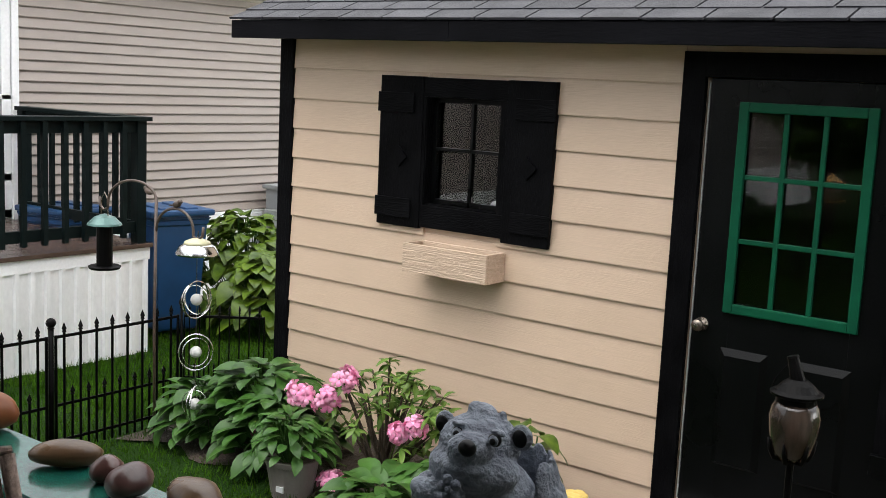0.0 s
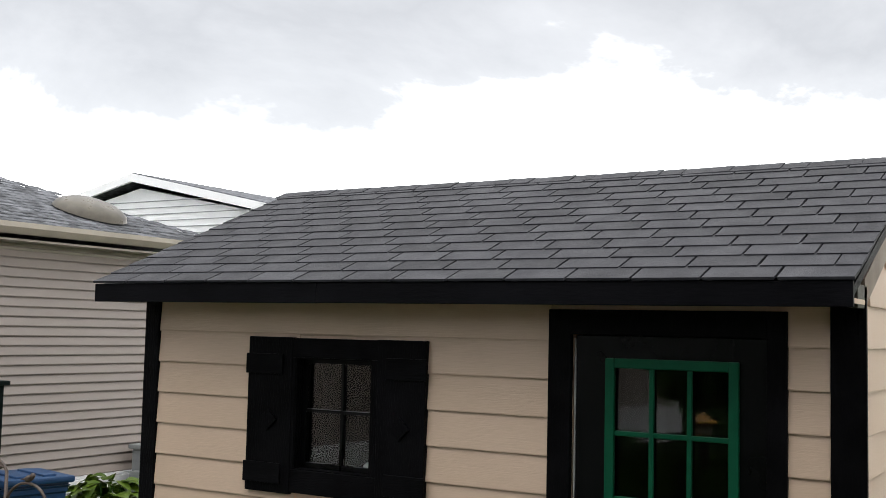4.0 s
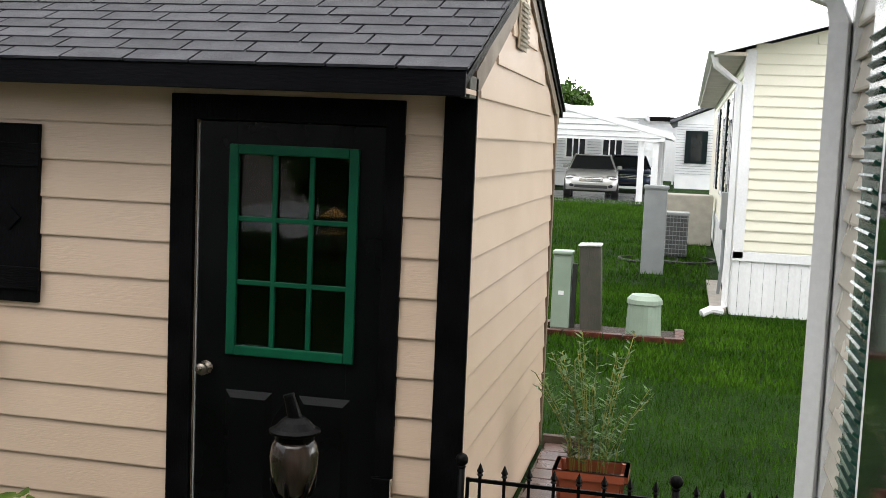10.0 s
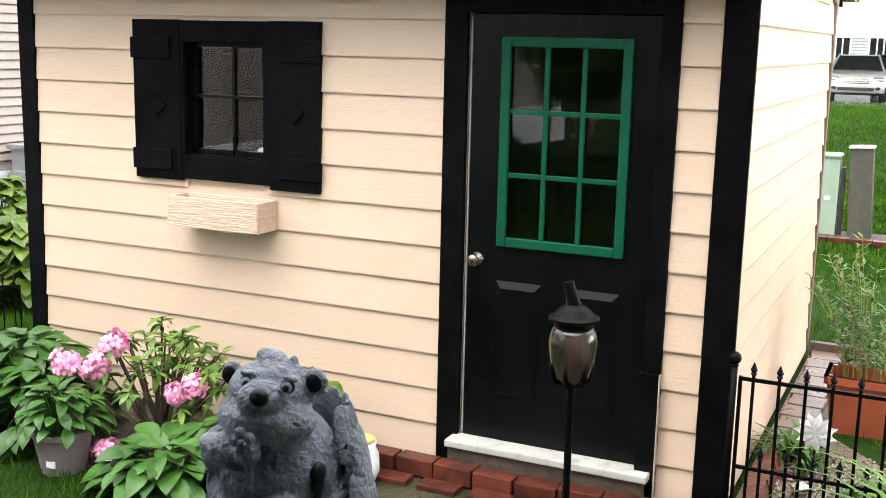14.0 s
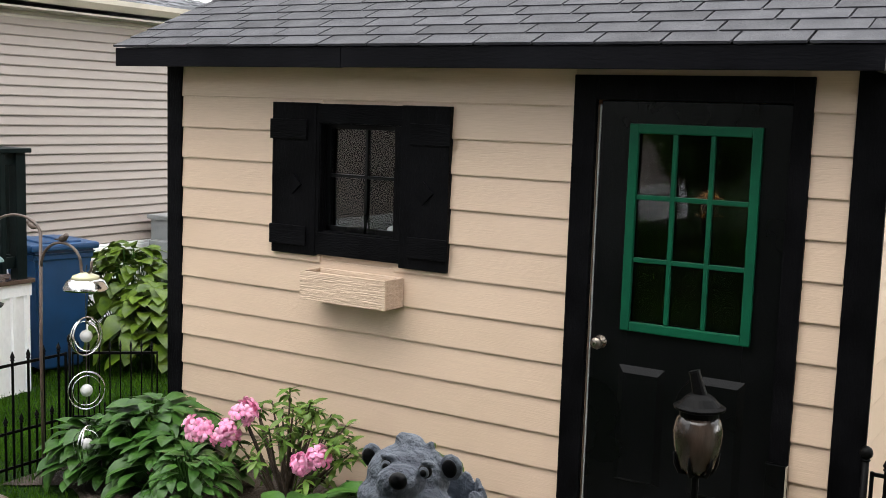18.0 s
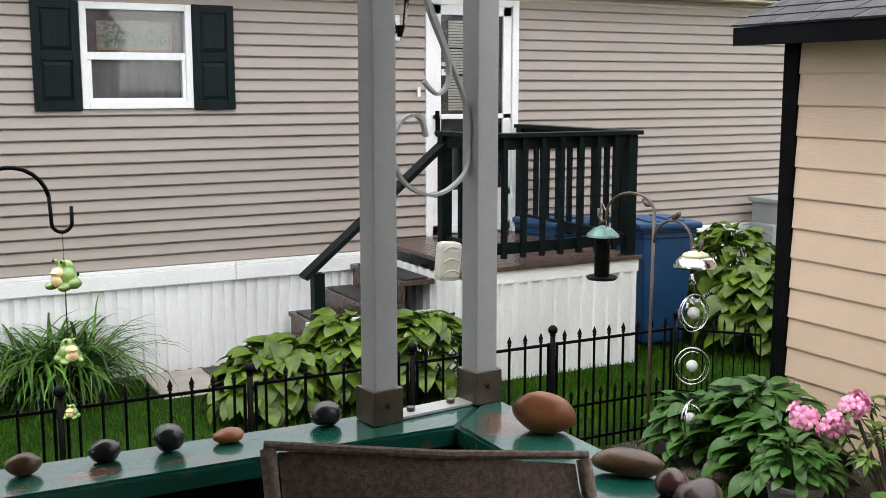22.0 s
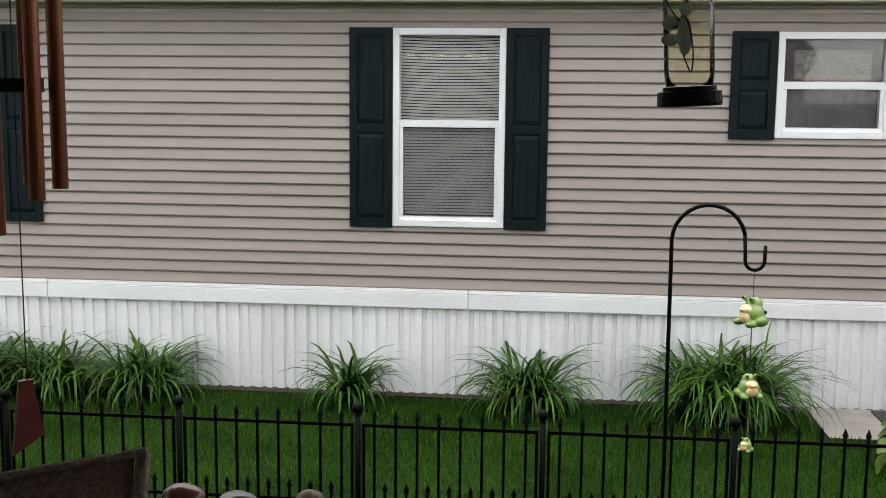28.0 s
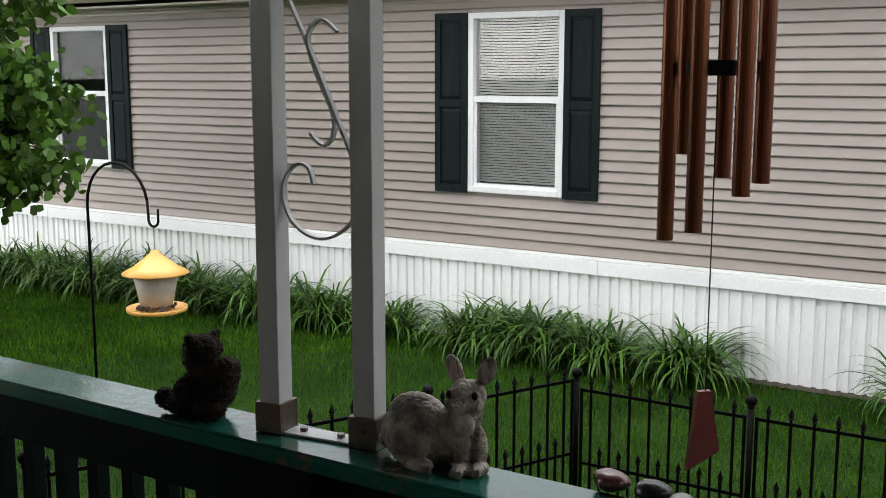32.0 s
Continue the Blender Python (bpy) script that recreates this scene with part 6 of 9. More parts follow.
    for zc, turns in ((0.872, (-48, -112)), (0.568, (-80, -66)), (0.262, (-22, -100))):
        bm = B()
        ball(bm, (px, sy, zc), 0.034, 16, 12)
        g = part("globe", bm, mat("frosted_globe", (0.55, 0.55, 0.53), (0.45, 0.45, 0.44), rough=0.3, bump=0.1), s, soft=True)
        for r, tz in ((0.095, turns[0]), (0.075, turns[1]), (0.098, turns[0] + 14)):
            bm = B()
            a = [(r * math.cos(2 * math.pi * k / 28), 0, r * 1.08 * math.sin(2 * math.pi * k / 28)) for k in range(29)]
            m = Matrix.Translation((px, sy, zc)) @ Matrix.Rotation(radians(tz + 40), 4, "Z")
            w = 0.011
            vs = [(bm.verts.new(m @ Vector((q[0], -w / 2, q[2]))), bm.verts.new(m @ Vector((q[0], w / 2, q[2])))) for q in a]
            for u, v in zip(vs, vs[1:]):
                bm.faces.new((u[0], v[0], v[1], u[1]))
            bmesh.ops.remove_doubles(bm, verts=bm.verts, dist=1e-5)
            bmesh.ops.solidify(bm, geom=bm.faces[:], thickness=0.003)
            part("ring", bm, M["steel"], s, soft=True)


make_spinner_pole()


# ---- porch posts with scroll bars ----
def spline(pts, n=6):
    out = []
    P = [Vector(p) for p in pts]
    for i in range(len(P) - 1):
        a, b, c, d = P[max(i - 1, 0)], P[i], P[i + 1], P[min(i + 2, len(P) - 1)]
        for k in range(n):
            t = k / n
            out.append(0.5 * ((2 * b) + (c - a) * t + (2 * a - 5 * b + 4 * c - d) * t * t + (3 * b - a - 3 * c + d) * t ** 3))
    out.append(P[-1])
    return out


def make_post_pair(a, b, label):
    """Two square metal posts in brackets with a flat scroll between."""
    a, b = Vector((*a, CAPZ)), Vector((*b, CAPZ))
    t = thing("porch_post_pair", (a + b) / 2, label, "porch post")
    u = (b - a).normalized()
    L = (b - a).length
    rot = Matrix.Rotation(math.atan2(u.y, u.x), 4, "Z")
    for p in (a, b):
        m = Matrix.Translation(p) @ rot
        bm = B()
        box(bm, (-0.027, -0.027, 0.012), (0.027, 0.027, 3.02 - CAPZ), 0.003)
        bmesh.ops.transform(bm, matrix=m, verts=bm.verts)
        part("post", bm, M["post_grey"], t)
        bm = B()
        for x0, y0, x1, y1 in ((-0.035, -0.035, 0.035, -0.0275), (-0.035, 0.0275, 0.035, 0.035), (-0.035, -0.0275, -0.0275, 0.0275), (0.0275, -0.0275, 0.035, 0.0275)):
            box(bm, (x0, y0, 0.001), (x1, y1, 0.072), 0.002)
        for q in ((0, -0.038), (0, 0.038)):
            cyl(bm, (q[0], q[1], 0.04), (q[0], q[1] * 1.12, 0.04), 0.006, n=8)
        bmesh.ops.transform(bm, matrix=m, verts=bm.verts)
        part("bracket", bm, M["boot"], t, "dull metal post bracket")
    bm = B()
    box(bm, (0.036, -0.026, 0.001), (L - 0.036, 0.026, 0.007), 0.001)
    bmesh.ops.transform(bm, matrix=Matrix.Translation(a) @ rot, verts=bm.verts)
    plate = part("base_plate", bm, M["post_grey"], t, "flat metal plate, rust at its edge")
    for q in (0.3, 0.7):
        bm = B()
        cyl(bm, (L * q, 0, 0.007), (L * q, 0, 0.016), 0.009, n=6)
        bmesh.ops.transform(bm, matrix=Matrix.Translation(a) @ rot, verts=bm.verts)
        part("bolt", bm, M["boot"], plate)
    w = L - 0.054

    def flat(pts):
        pts = spline([(0.027 + w * p[0], 0, p[1]) for p in pts])
        bm = B()
        rows = []
        for i, p in enumerate(pts):
            d = (pts[min(i + 1, len(pts) - 1)] - pts[max(i - 1, 0)]).normalized()
            n = Vector((-d.z, 0, d.x)) * 0.003
            rows.append([bm.verts.new(p + n + Vector((0, -0.0065, 0))), bm.verts.new(p + n + Vector((0, 0.0065, 0))), bm.verts.new(p - n + Vector((0, 0.0065, 0))), bm.verts.new(p - n + Vector((0, -0.0065, 0)))])
        for r, q in zip(rows, rows[1:]):
            for k in range(4):
                bm.faces.new((r[k], r[(k + 1) % 4], q[(k + 1) % 4], q[k]))
        bm.faces.new(rows[0][::-1])
        bm.faces.new(rows[-1])
        bmesh.ops.recalc_face_normals(bm, faces=bm.faces)
        bmesh.ops.transform(bm, matrix=Matrix.Translation(a) @ rot, verts=bm.verts)
        part("scroll_bar", bm, M["post_grey"], t, "flat grey scroll bar")

    # lower motif, repeated above it
    for z in (0.0, 0.60):
        flat([(0.0, 1.035 + z), (0.167, 0.967 + z), (0.49, 0.836 + z), (0.765, 0.718 + z), (0.95, 0.635 + z), (0.99, 0.57 + z), (0.97, 0.507 + z), (0.79, 0.471 + z), (0.56, 0.454 + z), (0.33, 0.463 + z), (0.137, 0.492 + z), (0.04, 0.534 + z), (0.045, 0.572 + z), (0.137, 0.604 + z), (0.27, 0.617 + z), (0.387, 0.607 + z), (0.446, 0.573 + z)])
        flat([(0.784, 0.899 + z), (0.598, 0.925 + z), (0.446, 0.907 + z), (0.407, 0.877 + z), (0.50, 0.818 + z), (0.71, 0.73 + z), (0.716, 0.682 + z), (0.608, 0.659 + z), (0.51, 0.666 + z), (0.42, 0.684 + z)])


make_post_pair((0.594, 1.640), (0.846, 1.672), "pair of grey porch posts with scrolls at the rail corner")
make_post_pair((-2.480, 1.668), (-2.234, 1.695), "pair of grey porch posts with scrolls on the long rail")


# ---- stones on the rail ----
STONES = {
    "brown": mat("brown_polished_stone", (0.14, 0.042, 0.018), (0.34, 0.13, 0.055), rough=0.32, spec=0.2, scale=9, bump=0.05, coat=0.05),
    "dark": mat("dark_wet_stone", (0.014, 0.014, 0.017), (0.034, 0.032, 0.034), rough=0.25, spec=0.3, scale=16, bump=0.1, coat=0.15),
    "olive": mat("olive_wet_stone", (0.14, 0.078, 0.040), (0.085, 0.048, 0.026), rough=0.3, spec=0.3, scale=12, bump=0.1, coat=0.08),
    "grey": mat("grey_wet_stone", (0.12, 0.11, 0.10), (0.09, 0.08, 0.075), rough=0.3, scale=16, bump=0.1, coat=0.3),
    "plum": mat("plum_wet_stone", (0.095, 0.042, 0.036), (0.055, 0.028, 0.026), rough=0.3, spec=0.3, scale=14, bump=0.1, coat=0.2),
    "red": mat("red_brown_stone", (0.15, 0.055, 0.04), (0.10, 0.035, 0.028), rough=0.25, scale=20, bump=0.1, coat=0.3),
}
ROCKS = [
    (0.848, 1.420, 0.068, 0.045, 0.042, -44, "brown", "large round polished brown stone on the rail"),
    (0.845, 1.150, 0.068, 0.036, 0.024, -46, "olive", "long smooth olive stone on the rail"),
    (0.848, 1.036, 0.034, 0.03, 0.024, 30, "plum", "small plum stone on the rail"),
    (0.832, 0.952, 0.046, 0.038, 0.03, 10, "plum", "plum-coloured rounded stone on the rail"),
    (0.862, 0.828, 0.064, 0.042, 0.028, 80, "olive", "flat olive stone on the rail"),
    (0.487, 1.665, 0.040, 0.033, 0.027, 0, "dark", "black rounded stone on the rail"),
    (0.282, 1.655, 0.037, 0.028, 0.015, 5, "brown", "flat brown stone on the rail"),
    (0.168, 1.655, 0.033, 0.033, 0.029, 0, "dark", "round dark stone on the rail"),
    (0.052, 1.655, 0.037, 0.03, 0.024, 8, "dark", "dark stone with a pale mark on the rail"),
    (-0.090, 1.650, 0.036, 0.03, 0.022, 0, "olive", "brown speckled stone on the rail"),
    (-0.40, 1.671, 0.034, 0.03, 0.02, 20, "grey", "flat pale grey stone on the rail"),
    (-0.52, 1.675, 0.035, 0.03, 0.018, 0, "dark", "flat dark stone on the rail"),
    (-0.70, 1.680, 0.036, 0.03, 0.02, 0, "grey", "flat grey stone on the rail"),
    (-0.90, 1.686, 0.034, 0.03, 0.028, 15, "olive", "brown stone on the rail"),
    (-1.045, 1.690, 0.044, 0.034, 0.02, 0, "grey", "flat beige stone on the rail"),
    (-1.16, 1.694, 0.052, 0.036, 0.026, 0, "red", "smooth red-brown stone on the rail"),
    (-1.375, 1.700, 0.03, 0.026, 0.018, 0, "olive", "small tan stone on the rail"),
    (-1.52, 1.705, 0.032, 0.027, 0.02, 0, "grey", "small grey stone on the rail"),
    (-1.585, 1.725, 0.043, 0.034, 0.025, 0, "dark", "dark glossy stone on the rail"),
    (-1.675, 1.735, 0.046, 0.035, 0.025, 0, "red", "speckled red-brown stone on the rail"),
]
for i, (x, y, a, b, c, yaw, kind, label) in enumerate(ROCKS):
    bm = B()
    k = 0.86 if x < 0.6 else 0.95
    lo = pebble(bm, None, (a * k, b * k, c * k), i * 3.7)
    bmesh.ops.transform(bm, matrix=Matrix.Translation((x, y, CAPZ - lo)) @ Matrix.Rotation(radians(yaw), 4, "Z"), verts=bm.verts)
    tagged(part("stone", bm, STONES[kind], None, soft=True), label, "stone", "stones on the rail")


# ---- statues ----
def add_blobs(me, mats, items):
    """Join small painted ellipsoids (centre, radii, slot) into a statue's one mesh."""
    bm = B()
    bm.from_mesh(me)
    for f in bm.faces:
        f.material_index = 0
    for c, r, slot in items:
        n0 = len(bm.faces)
        ball(bm, c, r, 14, 10)
        bm.faces.ensure_lookup_table()
        for f in bm.faces[n0:]:
            f.material_index = slot
    bm.to_mesh(me)
    bm.free()
    for m in mats:
        me.materials.append(m)
    smooth(me)


def make_hedgehog():
    """Praying hedgehog; built facing -x, then turned towards the porch."""
    bl = [((0.045, 0.0, 0.16), (0.13, 0.158, 0.17), (0, 0, 0)), ((0.0, -0.004, 0.29), (0.10, 0.118, 0.11), (0, 0, 0)), ((-0.012, 0, 0.418), (0.076, 0.080, 0.058), (0, 0, 0)), ((-0.045, -0.012, 0.385), (0.068, 0.094, 0.045), (0, 0, 0)),
          ((-0.078, -0.026, 0.428), (0.052, 0.044, 0.034), (0, 14, 20)), ((-0.10, -0.038, 0.438), (0.022, 0.024, 0.02), (0, 0, 0)), ((-0.09, -0.03, 0.402), (0.034, 0.05, 0.014), (0, 0, 20)),
          ((-0.004, 0.088, 0.436), (0.012, 0.024, 0.025), (0, 0, 0)), ((-0.004, -0.086, 0.448), (0.012, 0.024, 0.025), (0, 0, 0)),
          ((0.0, 0.006, 0.468), (0.03, 0.030, 0.024), (0, 0, 0)), ((-0.005, 0.016, 0.482), (0.016, 0.018, 0.013), (0, 0, 0)), ((0.008, -0.034, 0.468), (0.010, 0.008, 0.018), (0, 0, 0)), ((0.0, -0.05, 0.46), (0.009, 0.008, 0.012), (0, 0, 0)),
          ((-0.066, 0.008, 0.466), (0.012, 0.018, 0.007), (0, 15, 10)), ((-0.064, -0.074, 0.468), (0.012, 0.018, 0.007), (0, 15, -10)),
          ((-0.06, 0.075, 0.315), (0.035, 0.036, 0.045), (0, 0, 25)), ((-0.105, 0.03, 0.335), (0.032, 0.052, 0.026), (30, 0, 30)), ((-0.115, -0.02, 0.345), (0.02, 0.025, 0.024), (0, 0, 0)),
          ((-0.095, -0.085, 0.22), (0.05, 0.06, 0.05), (0, 0, -25)), ((-0.123, -0.03, 0.315), (0.007, 0.007, 0.045), (0, 0, 0)), ((-0.06, 0.0, 0.12), (0.10, 0.13, 0.10), (0, 0, 0))]
    # overlapping leaf-shaped spines down the back and sides
    for r in range(5):
        for s in range(-4, 5):
            a = radians(s * 24 + (12 if r % 2 else 0))
            z = 0.12 + r * 0.056
            rad = math.sqrt(max(0.12, 1 - ((z - 0.19) / 0.24) ** 2))
            bl.append(((0.045 + 0.128 * rad * math.cos(a), 0.158 * rad * math.sin(a), z), (0.0085, 0.030, 0.058), (0, -12, math.degrees(a))))
    bm = sculpt("hedgehog_statue", bl, 0.0045, 0.0009, 95, 3)
    me = bpy.data.meshes.new("hedgehog_statue")
    bm.to_mesh(me)
    bm.free()
    items = [((-0.117, -0.046, 0.446), (0.015, 0.0175, 0.0155), 1)]
    for ey, ez in ((0.008, 0.452), (-0.072, 0.456)):
        items += [((-0.070, ey, ez), (0.010, 0.0135, 0.0125), 1), ((-0.0755, ey - 0.001, ez), (0.0085, 0.0105, 0.010), 0), ((-0.0815, ey - 0.003, ez), (0.005, 0.0065, 0.0065), 1)]
    items += [((-0.013, 0.089, 0.436), (0.006, 0.016, 0.017), 1), ((-0.013, -0.087, 0.448), (0.006, 0.016, 0.017), 1)]
    # drop-shaped hollows between the spines, their shade put on as dark blobs
    for x, y, z, h in ((-0.040, -0.113, 0.300, 1.15), (0.030, -0.123, 0.325, 0.9), (0.018, -0.146, 0.235, 1.1), (0.075, -0.135, 0.255, 0.9)):
        for dz, f in ((0.0, 1.0), (-0.016, 0.8), (-0.03, 0.52), (-0.042, 0.26)):
            items.append(((x, y, z + dz * h), (0.018 * f * h, 0.010 * f * h, 0.017 * h), 1))
    for k in range(5):
        a = 2 * math.pi * k / 5
        items.append(((-0.136, -0.026 + 0.016 * math.cos(a), 0.372 + 0.016 * math.sin(a)), (0.007, 0.0105, 0.0105), 0))
    items.append(((-0.143, -0.026, 0.372), (0.005, 0.006, 0.006), 0))
    add_blobs(me, [M["statue_grey"], M["statue_dark"]], items)
    o = new("hedgehog_statue", me)
    o.matrix_basis = Matrix.Translation((1.316, 0.59, 1.115)) @ Matrix.Diagonal((0.95, 0.95, 0.96, 1))
    tagged(o, "grey cast stone hedgehog statue holding a flower", "statue")
    st = thing("statue_stand", (1.35, 0.59, 0), "plain dark wooden stand under the hedgehog", "stand")
    bm = B()
    box(bm, (1.29, 0.53, 0.0), (1.41, 0.65, 1.085), 0.006)
    part("column", bm, M["dark_wood_post"], st)
    bm = B()
    box(bm, (1.19, 0.42, 1.085), (1.51, 0.76, 1.112), 0.006)
    part("top", bm, M["dark_wood_post"], st)


make_hedgehog()


def make_rabbit():
    fur = mat("tan_rabbit_resin", (0.36, 0.315, 0.265), (0.11, 0.088, 0.07), rough=0.6, scale=22, lo=0.38, hi=0.62, bump=1.0, bscale=120, dist=0.006)
    bl = [((-0.075, 0, 0.062), (0.066, 0.052, 0.060), (0, 0, 0)), ((0.0, 0.004, 0.048), (0.075, 0.040, 0.048), (0, 0, 0)), ((0.062, 0.006, 0.040), (0.040, 0.026, 0.045), (0, 0, 0)), ((-0.052, 0, 0.092), (0.072, 0.046, 0.054), (0, 12, 0)), ((-0.06, -0.042, 0.048), (0.050, 0.024, 0.045), (0, 15, 0)), ((0.040, 0, 0.085), (0.045, 0.042, 0.062), (0, 10, 0)),
          ((0.056, -0.006, 0.120), (0.040, 0.036, 0.040), (0, 0, 0)), ((0.066, -0.014, 0.160), (0.041, 0.036, 0.034), (0, 0, 0)), ((0.066, -0.044, 0.147), (0.023, 0.02, 0.019), (0, 0, 0)), ((0.046, -0.032, 0.144), (0.022, 0.018, 0.018), (0, 0, 0)), ((0.087, -0.030, 0.146), (0.022, 0.018, 0.018), (0, 0, 0)),
          ((0.030, 0.0, 0.207), (0.020, 0.009, 0.035), (0, -20, 0)), ((0.102, 0.002, 0.211), (0.020, 0.009, 0.035), (0, 24, 0)), ((0.060, -0.026, 0.045), (0.017, 0.017, 0.05), (0, 0, 0)), ((0.090, -0.004, 0.045), (0.017, 0.017, 0.05), (0, 0, 0)),
          ((0.066, -0.044, 0.011), (0.019, 0.030, 0.013), (0, 0, 0)), ((0.098, -0.024, 0.011), (0.019, 0.030, 0.013), (0, 0, 0)), ((-0.028, -0.056, 0.011), (0.036, 0.02, 0.013), (0, 0, 0)), ((-0.135, 0.01, 0.032), (0.022, 0.02, 0.02), (0, 0, 0))]
    for k in range(3):
        bl += [((0.056 + 0.010 * k, -0.071, 0.010), (0.005, 0.007, 0.010), (0, 0, 0)), ((0.088 + 0.010 * k, -0.051, 0.010), (0.005, 0.007, 0.010), (0, 0, 0)), ((-0.012 + 0.010 * k, -0.074, 0.010), (0.006, 0.006, 0.010), (0, 0, 0))]
    bm = sculpt("rabbit_statue", bl, 0.0036, 0.0026, 130, 2)
    me = bpy.data.meshes.new("rabbit_statue")
    bm.to_mesh(me)
    bm.free()
    items = [((0.037, -0.041, 0.166), (0.007, 0.006, 0.009), 1), ((0.094, -0.039, 0.169), (0.007, 0.006, 0.009), 1), ((0.066, -0.063, 0.151), (0.006, 0.004, 0.004), 2), ((0.030, -0.0065, 0.207), (0.009, 0.004, 0.024), 2), ((0.102, -0.0045, 0.211), (0.009, 0.004, 0.024), 2)]
    pale = mat("pale_rabbit_paint", (0.50, 0.44, 0.38), (0.28, 0.235, 0.195), rough=0.55, scale=40, bump=0.8, bscale=120, dist=0.005)
    items += [((0.066, -0.047, 0.146), (0.020, 0.0175, 0.017), 3), ((0.066, -0.046, 0.012), (0.017, 0.030, 0.013), 3), ((0.098, -0.026, 0.012), (0.017, 0.030, 0.013), 3), ((-0.024, -0.058, 0.012), (0.034, 0.02, 0.013), 3), ((0.068, -0.030, 0.105), (0.022, 0.017, 0.028), 3)]
    add_blobs(me, [fur, M["statue_dark"], mat("pink_ear_paint", (0.42, 0.33, 0.29), (0.36, 0.27, 0.24), rough=0.5), pale], items)
    o = new("rabbit_statue", me)
    o.matrix_basis = Matrix.Translation((-2.04, 1.685, CAPZ)) @ Matrix.Rotation(radians(6), 4, "Z")
    tagged(o, "tan resin rabbit statue sitting on the rail", "statue")


make_rabbit()


def make_cone_bear():
    cone = mat("dark_pine_cone", (0.010, 0.007, 0.005), (0.022, 0.015, 0.011), rough=0.7, spec=0.1, scale=30, bump=0.6, bscale=60)
    bl = [((0.012, 0, 0.095), (0.064, 0.056, 0.092), (0, 6, 0)), ((-0.016, 0, 0.212), (0.050, 0.045, 0.050), (0, 0, 0)), ((-0.020, 0, 0.165), (0.046, 0.042, 0.036), (0, 0, 0)), ((-0.050, -0.006, 0.178), (0.022, 0.020, 0.022), (0, 0, 0)), ((0.052, 0.0, 0.135), (0.034, 0.044, 0.066), (0, 14, 0)),
          ((-0.045, -0.040, 0.030), (0.062, 0.030, 0.032), (0, 0, 12)), ((-0.045, 0.040, 0.030), (0.062, 0.028, 0.030), (0, 0, -12)), ((-0.102, -0.045, 0.044), (0.022, 0.026, 0.034), (0, 0, 0)), ((-0.098, 0.045, 0.042), (0.022, 0.026, 0.032), (0, 0, 0)), ((-0.030, -0.050, 0.100), (0.022, 0.022, 0.055), (0, 30, 0)), ((0.030, -0.030, 0.030), (0.045, 0.035, 0.034), (0, 0, 0)),
          ((-0.020, -0.036, 0.256), (0.014, 0.012, 0.016), (0, 0, 0)), ((-0.008, 0.036, 0.256), (0.014, 0.012, 0.016), (0, 0, 0))]
    bm = sculpt("bear", bl, 0.006, 0.0, 1, 2)
    bm.normal_update()
    spots = [(v.co.copy(), v.normal.copy()) for v in bm.verts if random.random() < 0.22]
    for co, n in spots:
        q = n.to_track_quat("Z", "Y").to_matrix().to_4x4()
        m = Matrix.Translation(co) @ q @ Matrix.Rotation(random.uniform(0, 6.28), 4, "Z") @ Matrix.Rotation(0.6, 4, "X")
        r = bmesh.ops.create_cone(bm, cap_ends=True, segments=5, radius1=0.0075, radius2=0.002, depth=0.006, matrix=m)
    o = part("bear_figure", bm, cone, None)
    o.name = "bear_figure"
    o.matrix_basis = Matrix.Translation((-2.70, 1.675, CAPZ + 0.002)) @ Matrix.Diagonal((1.0, 1.0, 0.73, 1))
    tagged(o, "dark bear figure made of pine cone scales on the rail", "figurine")


make_cone_bear()


